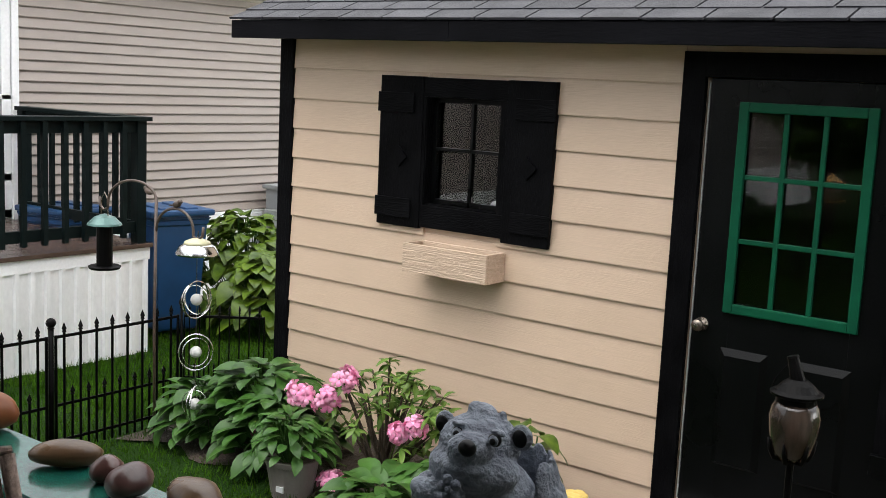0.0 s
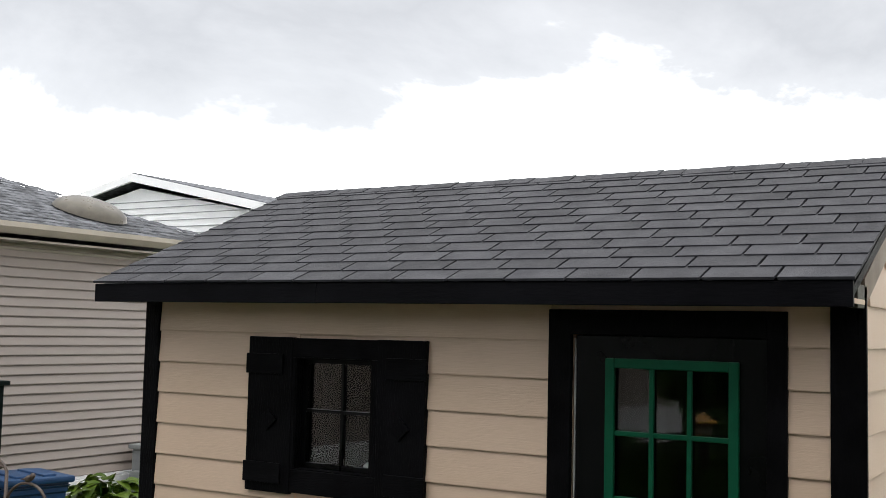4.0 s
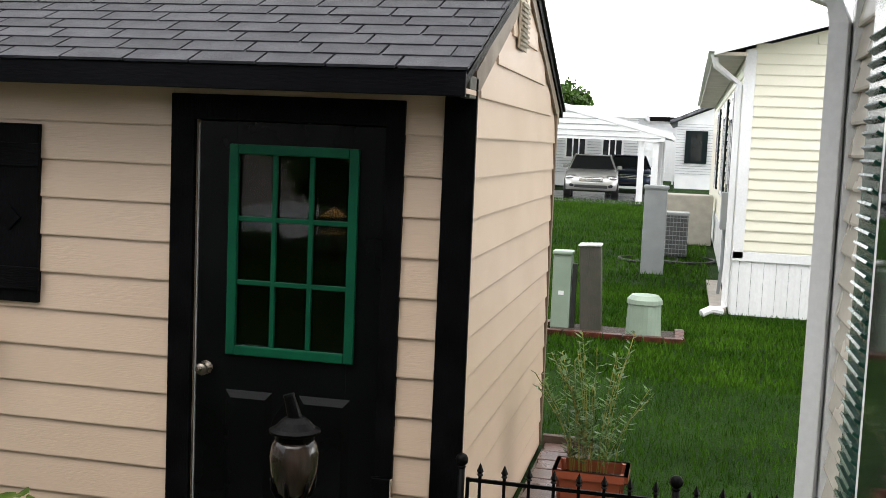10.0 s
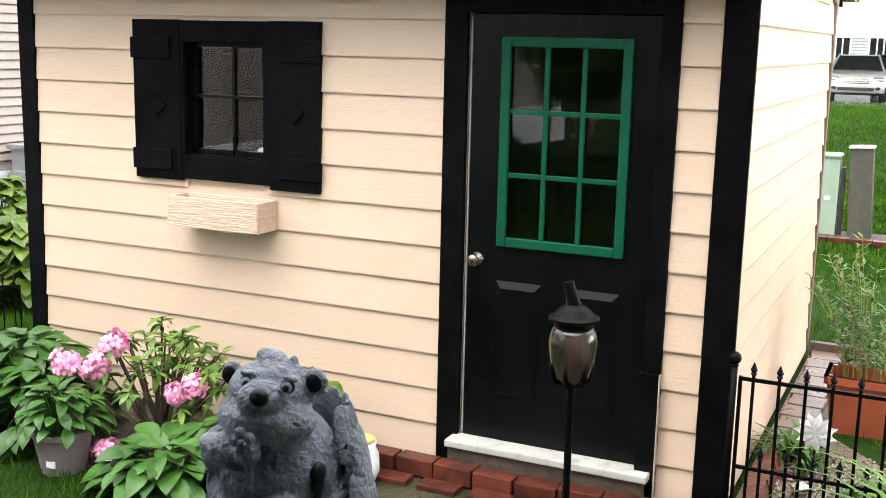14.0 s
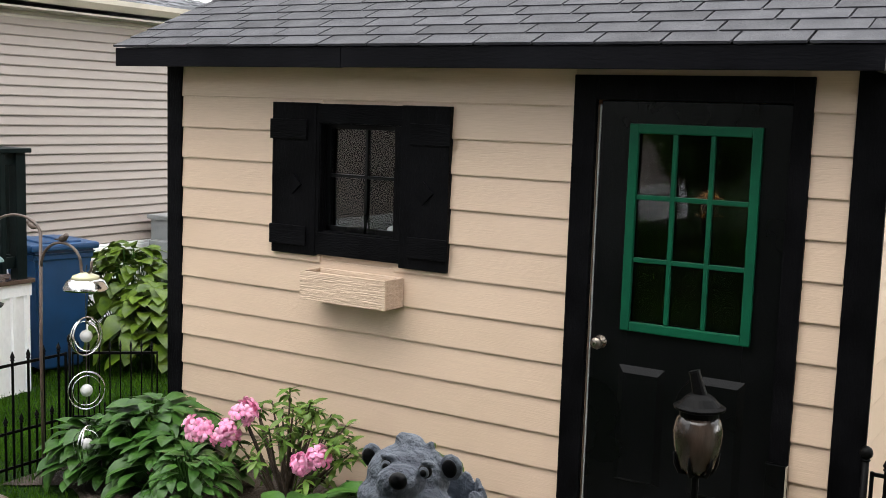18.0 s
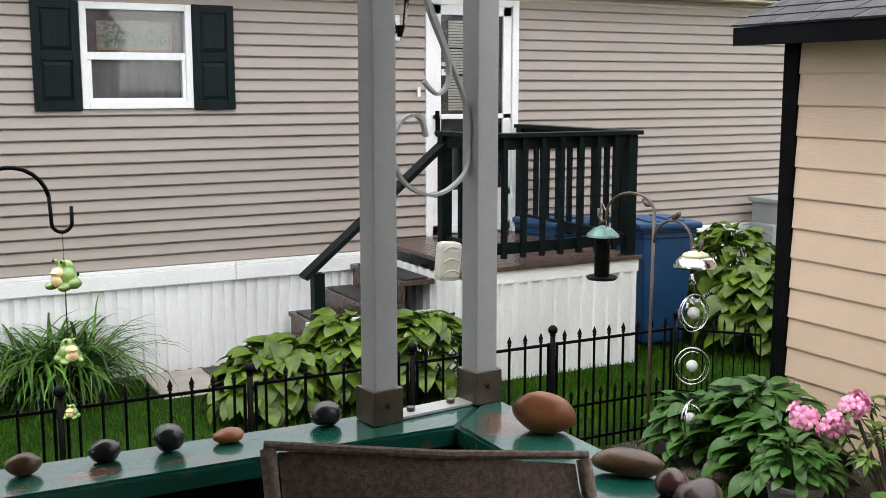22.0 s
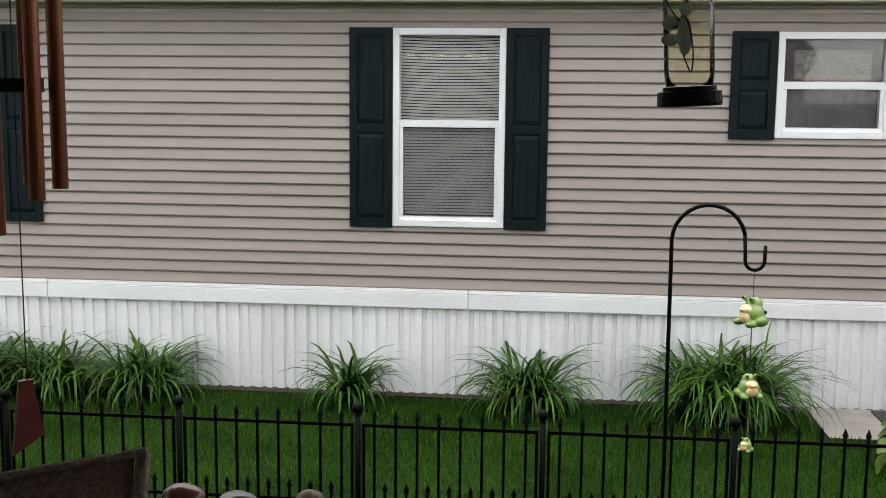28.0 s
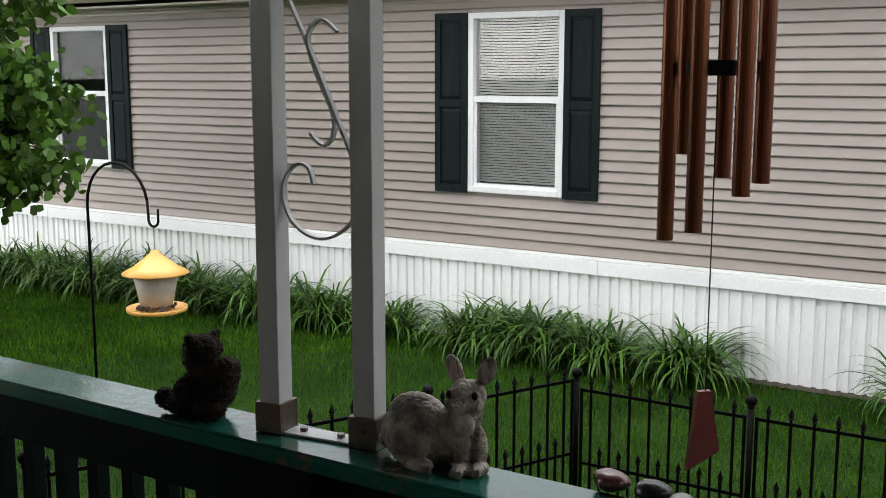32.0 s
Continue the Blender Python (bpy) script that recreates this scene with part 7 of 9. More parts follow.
# ---- chairs ----
def make_chair(p, q, label):
    """High-backed sling chair; p and q are the ends of its back's top bar."""
    p, q = Vector(p), Vector(q)
    c = thing("sling_chair", (0, 0, 0), label, "chair", "porch chairs")
    mid = (p + q) / 2
    u = Vector((q.x - p.x, q.y - p.y, 0)).normalized()
    w = Vector((q.x - p.x, q.y - p.y, 0)).length
    back = Vector((u.y, -u.x, 0))
    if back.dot(Vector((0, -1, 0))) < 0:
        back = -back
    c.matrix_basis = Matrix.Translation((mid.x, mid.y, 0.5))
    foot = lambda v, z, d: Vector((v.x, v.y, 0)) + back * d + Vector((0, 0, z))
    n = 14
    bm = B()
    rows = []
    for j in range(9):
        f = j / 8
        row = []
        for i in range(n + 1):
            s = i / n
            top = p.lerp(q, s)
            v = Vector((top.x, top.y, 0)) + back * (0.26 * f + 0.03 * math.sin(math.pi * s)) + Vector((0, 0, top.z + 0.012 * math.cos(math.pi * (s - 0.5)) - 0.012 - 0.62 * f))
            row.append(bm.verts.new(v))
        rows.append(row)
    for a, b in zip(rows, rows[1:]):
        for i in range(n):
            bm.faces.new((a[i], a[i + 1], b[i + 1], b[i]))
    bmesh.ops.solidify(bm, geom=bm.faces[:], thickness=0.006)
    part("back_sling", bm, M["sling"], c, "brown woven mesh back", soft=True)
    bm = B()
    a, b = p.lerp(q, 0.5), None
    s0, s1 = foot(p, p.z - 0.62, 0.26), foot(q, q.z - 0.62, 0.26)
    f0, f1 = foot(p, 0.93, 0.74), foot(q, 0.93, 0.74)
    vs = [bm.verts.new(v) for v in (s0, s1, f1, f0)]
    bm.faces.new(vs)
    bmesh.ops.solidify(bm, geom=bm.faces[:], thickness=0.006)
    part("seat_sling", bm, M["sling"], c)
    for e, o in ((p, -0.014), (q, 0.014)):
        bm = B()
        off = u * o
        tube(bm, [e + off + Vector((0, 0, -0.006)), foot(e, e.z - 0.62, 0.26) + off, foot(e, 0.92, 0.76) + off], 0.012, 8)
        part("side_frame", bm, M["sling"], c, soft=True)
        for d, zt in ((0.12, 0.95), (0.7, 0.93)):
            bm = B()
            tube(bm, [foot(e, zt, 0.4 if d < 0.5 else d) + off, foot(e, 0.50, d) + off], 0.012, 8)
            part("leg", bm, M["sling"], c)
    bm = B()
    tube(bm, [p + u * -0.02, p.lerp(q, 0.5) + back * 0.03 + Vector((0, 0, 0.004)), q + u * 0.02], 0.007, 8)
    part("top_bar", bm, M["sling"], c)


make_chair((0.183, 1.09, 1.629), (0.642, 1.022, 1.556), "high-backed brown sling chair by the rail corner")
make_chair((-1.62, 1.28, 1.588), (-1.11, 1.337, 1.683), "brown sling chair beside the long rail")


# ---- wind chime, glass feeder ----
def make_chime():
    cx, cy = -1.493, 1.735
    c = thing("wind_chime", (cx, cy, 1.53), "large bronze tube wind chime with a red sail", "wind chime")
    bottoms = ((-0.089, 0.0, 1.958), (-0.014, -0.06, 1.985), (-0.080, 0.06, 2.113), (-0.010, 0.075, 2.072), (0.066, -0.055, 2.053), (0.078, 0.02, 2.070))
    for dx, dy, zb in bottoms:
        bm = B()
        cyl(bm, (cx + dx, cy + dy, zb), (cx + dx, cy + dy, 2.72), 0.0155, n=18)
        part("tube", bm, M["copper_tube"], c, soft=False)
        bm = B()
        cyl(bm, (cx + dx, cy + dy, 2.72), (cx + dx * 0.8, cy + dy * 0.8, 2.86), 0.0015, n=5)
        part("cord", bm, M["rope"], c)
    bm = B()
    cyl(bm, (cx, cy, 2.258), (cx, cy, 2.284), 0.056, n=24)
    part("striker", bm, M["statue_dark"], c, "round dark striker")
    bm = B()
    cyl(bm, (cx, cy, 2.86), (cx, cy, 2.88), 0.09, n=24)
    part("top_ring", bm, M["statue_dark"], c)
    bm = B()
    cyl(bm, (cx, cy, 1.68), (cx, cy, 2.88), 0.0014, n=5)
    cyl(bm, (cx, cy, 2.88), (cx, cy, 3.02), 0.0014, n=5)
    part("centre_cord", bm, M["rope"], c)
    bm = B()
    m = Matrix.Translation((cx - 0.005, cy, 0)) @ Matrix.Rotation(radians(44), 4, "Z")
    prism(bm, [m @ Vector((-0.012, 0.006, 1.682)), m @ Vector((0.014, 0.006, 1.682)), m @ Vector((0.034, 0.006, 1.565)), m @ Vector((-0.030, 0.006, 1.530))], m.to_3x3() @ Vector((0, -0.013, 0)))
    part("sail", bm, M["red_wood"], c, "red wooden sail")


make_chime()


def make_glass_feeder():
    x, y = -0.208, 1.66
    f = thing("hummingbird_feeder", (x, y, 2.275), "clear glass feeder with painted bird and black base", "bird feeder")
    bm = B()
    lathe(bm, (x, y, 2.275), [(0.0, 0), (0.048, 0.0), (0.05, 0.004), (0.049, 0.022), (0.041, 0.024), (0.041, 0.03), (0.0, 0.03)], 24)
    part("base", bm, M["iron"], f, "black plastic base", soft=False)
    bm = B()
    lathe(bm, (x, y, 2.306), [(0.036, 0), (0.0385, 0.02), (0.0385, 0.20), (0.03, 0.225), (0.012, 0.24), (0.0, 0.242)], 24)
    g = part("bottle", bm, glass("pale_sugar_glass", (0.90, 0.89, 0.76), 0.05, 1.22), f, "clear glass bottle with drops", soft=True)
    g.visible_shadow = False
    bm = B()
    for k in range(60):
        a = random.uniform(0, 6.28)
        ball(bm, (x + 0.0392 * math.cos(a), y + 0.0392 * math.sin(a), 2.33 + random.random() * 0.16), 0.0011, 6, 4)
    part("drops", bm, M["steel"], g, kind="stuff")

    def on_glass(pts, r, material, label):
        bm = B()
        q = [(x + 0.0395 * math.sin(radians(a)), y - 0.0395 * math.cos(radians(a)), 2.306 + z) for a, z in pts]
        tube(bm, spline(q, 4), r, 6)
        part("painted_line", bm, material, g, label)

    on_glass([(-5, 0.02), (-20, 0.05), (-26, 0.09), (-10, 0.125), (12, 0.15)], 0.0011, M["iron"], "dark painted outline")
    on_glass([(-2, 0.02), (2, 0.05), (-6, 0.09), (-16, 0.105)], 0.0011, M["iron"], "dark painted outline")
    on_glass([(-26, 0.09), (-50, 0.085), (-70, 0.06)], 0.0011, M["iron"], "dark painted outline")
    on_glass([(-22, 0.095), (-48, 0.115), (-66, 0.135)], 0.0011, M["iron"], "dark painted outline")
    bm = B()
    for a, z, ra, rz in ((-16, 0.075, 0.011, 0.030), (-12, 0.115, 0.010, 0.012), (-45, 0.095, 0.016, 0.011), (-52, 0.07, 0.014, 0.009)):
        ball(bm, (x + 0.0385 * math.sin(radians(a)), y - 0.0385 * math.cos(radians(a)), 2.306 + z), (ra, 0.0025, rz), 12, 8)
    part("painted_bird", bm, mat("grey_green_glass_paint", (0.24, 0.28, 0.20), (0.16, 0.19, 0.13), rough=0.3), g, "grey-green painted hummingbird")
    bm = B()
    for k in range(6):
        a = 38 + 14 * math.cos(k * 1.05)
        ball(bm, (x + 0.0395 * math.sin(radians(a)), y - 0.0395 * math.cos(radians(a)), 2.306 + 0.165 + 0.014 * math.sin(k * 1.05)), (0.008, 0.003, 0.009), 10, 6)
    part("painted_flower", bm, M["red_wood"], g, "red painted flower")
    bm = B()
    cyl(bm, (x, y, 2.548), (x, y, 2.95), 0.0016, n=5)
    part("cord", bm, M["rope"], f)
    f.matrix_basis = Matrix.Translation((x, y, 2.245)) @ Matrix.Rotation(radians(-3), 4, "Y") @ Matrix.Scale(1.14, 4)


make_glass_feeder()


# ---- lamp post before the door ----
def make_yard_lamp():
    x, y = 3.279, 0.703
    t = thing("garden_lantern", (x, y, 0.0), "black iron garden lantern with smoky glass on a pole", "lantern")
    bm = B()
    tube(bm, [(x, y, -0.1), (x, y, 0.96)], 0.013, 10)
    cyl(bm, (x, y, 0.94), (x, y, 0.98), 0.014, 0.035)
    part("pole", bm, M["iron"], t)
    bm = B()
    lathe(bm, (x, y, 0), [(0.040, 0.962), (0.060, 0.985), (0.078, 1.05), (0.083, 1.105), (0.076, 1.14), (0.064, 1.162)], 20)
    part("glass_bowl", bm, mat("smoky_brown_glass", (0.014, 0.010, 0.008), (0.050, 0.034, 0.026), rough=0.1, spec=0.5, scale=8, stretch=(3, 3, 0.5), bump=0.1, coat=0.1, rvar=0.05), t, "smoky brown glass bowl", soft=True)
    bm = B()
    lathe(bm, (x, y, 0), [(0.066, 1.150), (0.066, 1.176), (0.086, 1.184), (0.087, 1.192), (0.070, 1.200), (0.050, 1.222), (0.030, 1.236), (0.0, 1.238)], 24)
    cyl(bm, (x, y, 1.228), (x, y + 0.024, 1.305), 0.025, 0.018, n=14)
    cyl(bm, (x, y + 0.0235, 1.303), (x, y + 0.026, 1.311), 0.021, 0.019, n=14)
    part("cap", bm, M["iron"], t, "black iron lid")
    for k in range(6):
        a = 2 * math.pi * k / 6
        bm = B()
        c, s = math.cos(a), math.sin(a)
        tube(bm, [(x + 0.02 * c, y + 0.02 * s, 0.955), (x + 0.055 * c, y + 0.055 * s, 0.962), (x + 0.068 * c, y + 0.068 * s, 0.99), (x + 0.078 * c, y + 0.078 * s, 1.03)], [0.006, 0.008, 0.008, 0.003], 6)
        part("claw", bm, M["iron"], t, soft=True)
    bm = B()
    tube(bm, [(x, y + 0.086, 1.188), (x, y + 0.075, 1.225), (x, y + 0.05, 1.262), (x, y + 0.03, 1.29)], 0.0025, 6)
    part("chain", bm, M["iron"], t)


make_yard_lamp()

# ---- far yard: neighbours, carport, cars, service boxes ----
def lap_wall(parent, wall, a, b, z0, z1, step, material, outward):
    """Laps along a straight wall from a to b."""
    a, b, o = Vector((*a, 0)), Vector((*b, 0)), Vector((*outward, 0))
    z = z0
    while z < z1 - 0.01:
        h = min(step, z1 - z)
        bm = B()
        prism(bm, [a + Vector((0, 0, z)), a + o * 0.016 + Vector((0, 0, z)), a + o * 0.018 + Vector((0, 0, z + 0.01)), a + o * 0.002 + Vector((0, 0, z + h)), a + Vector((0, 0, z + h))], b - a)
        part("siding_lap", bm, material, wall)
        z += step


def make_neighbour():
    X, Y = 13.95, -1.17
    h = thing("yellow_house", (X, Y, 0), "pale yellow vinyl-sided home with white trim and skirting", "house")
    W, Z1 = 8.2, 3.30
    YR = Y - W / 2
    bm = B()
    prism(bm, [(X, Y, 0.72), (X, Y - W, 0.72), (X, Y - W, Z1), (X, YR, Z1 + 1.15), (X, Y, Z1)], (16, 0, 0))
    w = part("wall", bm, M["yellow_siding"], h)
    z = 0.82
    while z < Z1 + 0.9:
        y0, y1 = (Y - 0.1, Y - W) if z < Z1 else (Y - (z + 0.15 - Z1) / 1.15 * W / 2, Y - W + (z + 0.15 - Z1) / 1.15 * W / 2)
        bm = B()
        prism(bm, [(X, y0, z), (X - 0.018, y0, z), (X - 0.02, y0, z + 0.012), (X - 0.003, y0, z + 0.128), (X, y0, z + 0.128)], (0, y1 - y0, 0))
        part("siding_lap", bm, M["yellow_siding"], w)
        z += 0.128
    bm = B()
    box(bm, (X - 0.03, Y - 0.11, 0.72), (X + 0.1, Y + 0.02, Z1), 0.005)
    part("corner_post", bm, M["white_vinyl"], h)
    bm = B()
    box(bm, (X - 0.03, Y - W, 0.69), (X, Y + 0.02, 0.81), 0.005)
    box(bm, (X, Y, 0.69), (X + 16, Y + 0.03, 0.81), 0.005)
    part("band", bm, M["white_vinyl"], h)
    bm = B()
    y = Y
    while y > Y - W:
        for d0, d1, off in ((0.0, 0.07, 0.0), (0.075, 0.15, 0.012)):
            box(bm, (X - 0.015 + off, y - d1, -0.05), (X + 0.02, y - d0, 0.69))
        y -= 0.15
    box(bm, (X + 0.02, Y - 0.02, -0.05), (X + 16, Y + 0.015, 0.69))
    part("skirting", bm, M["skirting"], h, "ribbed white skirting")
    # roof, rake and eave
    bm = B()
    prism(bm, [(X - 0.3, Y + 0.38, Z1 - 0.02), (X - 0.3, YR, Z1 + 1.26), (X - 0.3, Y - W - 0.38, Z1 - 0.02), (X - 0.3, Y - W - 0.38, Z1 + 0.06), (X - 0.3, YR, Z1 + 1.36), (X - 0.3, Y + 0.38, Z1 + 0.06)], (16.6, 0, 0))
    part("roof", bm, M["home_roof"], h)
    bm = B()
    prism(bm, [(X - 0.33, Y + 0.4, Z1 - 0.10), (X - 0.33, YR, Z1 + 1.17), (X - 0.33, Y - W - 0.4, Z1 - 0.10), (X - 0.33, Y - W - 0.4, Z1 + 0.07), (X - 0.33, YR, Z1 + 1.37), (X - 0.33, Y + 0.4, Z1 + 0.07)], (0.03, 0, 0))
    part("rake_board", bm, M["white_vinyl"], h, "white rake board")
    bm = B()
    box(bm, (X - 0.3, Y + 0.02, Z1 - 0.10), (X + 16, Y + 0.40, Z1 - 0.06))
    part("soffit", bm, M["gutter"], h)
    bm = B()
    box(bm, (X - 0.3, Y + 0.38, Z1 - 0.06), (X + 16, Y + 0.47, Z1 + 0.05), 0.01)
    part("gutter", bm, M["white_vinyl"], h)
    bm = B()
    tube(bm, [(X + 0.05, Y + 0.40, Z1 - 0.05), (X + 0.05, Y + 0.36, Z1 - 0.2), (X + 0.05, Y + 0.07, Z1 - 0.42), (X + 0.05, Y + 0.07, 0.1), (X + 0.0, Y + 0.2, 0.05)], 0.045, 6)
    part("downspout", bm, M["white_vinyl"], h)
    bm = B()
    tube(bm, [(X - 0.2, Y + 0.12, 0.06), (X - 0.35, Y + 0.25, 0.1), (X - 0.42, Y + 0.36, 0.05)], 0.05, 8)
    part("drain_elbow", bm, M["white_vinyl"], h)
    lap_wall(h, w, (X, Y), (X + 16, Y), 0.82, Z1, 0.128, M["yellow_siding"], (0, 1))
    for x0, x1 in ((X + 2.2, X + 3.2), (X + 5.2, X + 6.2), (X + 9.5, X + 10.4)):
        bm = B()
        box(bm, (x0, Y, 1.3), (x1, Y + 0.05, 2.9), 0.005)
        wd = part("window", bm, M["white_vinyl"], h)
        bm = B()
        box(bm, (x0 + 0.08, Y + 0.05, 1.38), (x1 - 0.08, Y + 0.055, 2.82))
        part("pane", bm, M["car_glass"], wd)
        for s0 in (x0 - 0.36, x1 + 0.01):
            bm = B()
            box(bm, (s0, Y, 1.28), (s0 + 0.35, Y + 0.045, 2.92), 0.005)
            part("shutter", bm, M["shutter"], h)
    bm = B()
    box(bm, (X + 1.0, Y + 0.03, 1.0), (X + 1.3, Y + 0.16, 1.5), 0.01)
    tube(bm, [(X + 1.15, Y + 0.1, 1.0), (X + 1.15, Y + 0.1, 0.5), (X + 1.3, Y + 0.12, 0.1)], 0.025, 6)
    part("meter", bm, M["grey_box"], h, "grey electric meter")
    # kerb strip along the skirting
    bm = B()
    box(bm, (X - 0.1, Y + 0.05, 0.0), (X + 3.0, Y + 0.25, 0.09), 0.01)
    part("edging", bm, M["concrete"], h)


make_neighbour()


def make_service_boxes():
    a = thing("cable_pedestal", (12.1, 0.70, 0), "slim grey-green cable pedestal on the lawn", "utility box")
    bm = B()
    box(bm, (12.0, 0.655, 0.0), (12.2, 0.865, 0.98), 0.02)
    part("cover", bm, M["green_box"], a)
    bm = B()
    box(bm, (11.98, 0.645, 0.96), (12.22, 0.875, 1.01), 0.02)
    part("cap", bm, M["green_box"], a)
    bm = B()
    box(bm, (11.993, 0.73, 0.45), (11.999, 0.79, 0.50))
    part("tag", bm, M["white_vinyl"], a)
    bm = B()
    box(bm, (12.02, 0.60, 0.0), (12.1, 0.645, 0.85))
    part("side_pipe", bm, M["tyre"], a)
    b = thing("weathered_post", (12.07, 0.36, 0), "leaning weathered dark timber service post with pale cap", "post")
    bm = B()
    box(bm, (11.97, 0.29, 0.0), (12.17, 0.53, 1.07), 0.015)
    part("timber", bm, M["dark_wood_post"], b)
    bm = B()
    box(bm, (11.95, 0.28, 1.07), (12.19, 0.54, 1.10), 0.02)
    part("cap", bm, M["white_vinyl"], b)
    b.matrix_basis = b.matrix_basis @ Matrix.Rotation(radians(-3), 4, "X")
    c = thing("green_pedestal", (11.9, -0.24, 0), "rounded pale green telephone pedestal in a brick edging", "utility box")
    bm = B()
    lathe(bm, (11.9, -0.17, 0), [(0.195, 0.0), (0.18, 0.42), (0.195, 0.43), (0.19, 0.48), (0.15, 0.53), (0.0, 0.545)], 24)
    part("dome", bm, M["green_box"], c, soft=False)
    br = thing("brick_edging", (12.0, 0.2, 0), "red brick edging with dark mulch round the pedestals", "edging")
    bm = B()
    box(bm, (11.7, -0.5, -0.02), (12.3, 0.85, 0.03))
    part("mulch", bm, M["soil"], br)
    bm = B()
    box(bm, (-0.05, -0.1, 0), (0.05, 0.1, 0.06), 0.006)
    me = mesh_of("brick", bm, M["brick"])
    for k in range(7):
        piece("brick", me, pose(11.66, -0.5 + k * 0.215, 0.0, 0, 0, random.uniform(-9, 9)), br)
    for k in range(3):
        piece("brick", me, pose(11.8 + k * 0.21, -0.56, 0.0, 0, 0, 90 + random.uniform(-9, 9)), br)
        piece("brick", me, pose(11.8 + k * 0.21, 0.94, 0.0, 0, 0, 90 + random.uniform(-9, 9)), br)
    d = thing("tall_meter_post", (17.6, -0.15, 0), "tall narrow grey electric meter pedestal", "utility box")
    bm = B()
    box(bm, (17.5, -0.26, 0.0), (17.7, 0.10, 1.60), 0.02)
    part("cabinet", bm, M["grey_box"], d)
    bm = B()
    box(bm, (17.48, -0.28, 1.58), (17.72, 0.12, 1.65), 0.02)
    part("lid", bm, M["grey_box"], d)
    e = thing("air_conditioner", (20.3, -0.55, 0), "grey outdoor air conditioning unit with wire grille", "air conditioner")
    bm = B()
    box(bm, (19.9, -0.62, 0.05), (20.4, -0.1, 1.0), 0.03)
    part("casing", bm, mat("dark_grille_metal", (0.06, 0.065, 0.065), (0.09, 0.095, 0.095), rough=0.4), e)
    bm = B()
    box(bm, (19.88, -0.64, 0.98), (20.42, -0.08, 1.05), 0.02)
    part("top", bm, M["grey_box"], e)
    for k in range(9):
        bm = B()
        box(bm, (19.885, -0.62, 0.12 + k * 0.1), (19.9, -0.1, 0.132 + k * 0.1))
        part("grille_bar", bm, M["grey_box"], e)
    for k in range(9):
        bm = B()
        box(bm, (19.878, -0.60 + k * 0.06, 0.06), (19.884, -0.594 + k * 0.06, 0.98))
        part("grille_bar", bm, M["grey_box"], e)
    f = thing("storage_box", (23, -0.6, 0), "tan metal utility cabinet by the yellow home", "utility box")
    bm = B()
    box(bm, (22.7, -1.1, 0), (23.5, 0.0, 1.2), 0.03)
    part("cabinet", bm, mat("tan_enamel", (0.42, 0.39, 0.33)), f)
    g = thing("garden_hose", (19.3, -0.3, 0), "dark hose coiled on the grass", "hose")
    bm = B()
    tube(bm, [(19.2 + 0.5 * math.cos(q * 0.5) + q * 0.02, 0.35 + 0.35 * math.sin(q * 0.5) - q * 0.05, 0.03) for q in range(26)], 0.025, 6)
    part("hose", bm, M["tyre"], g)


make_service_boxes()


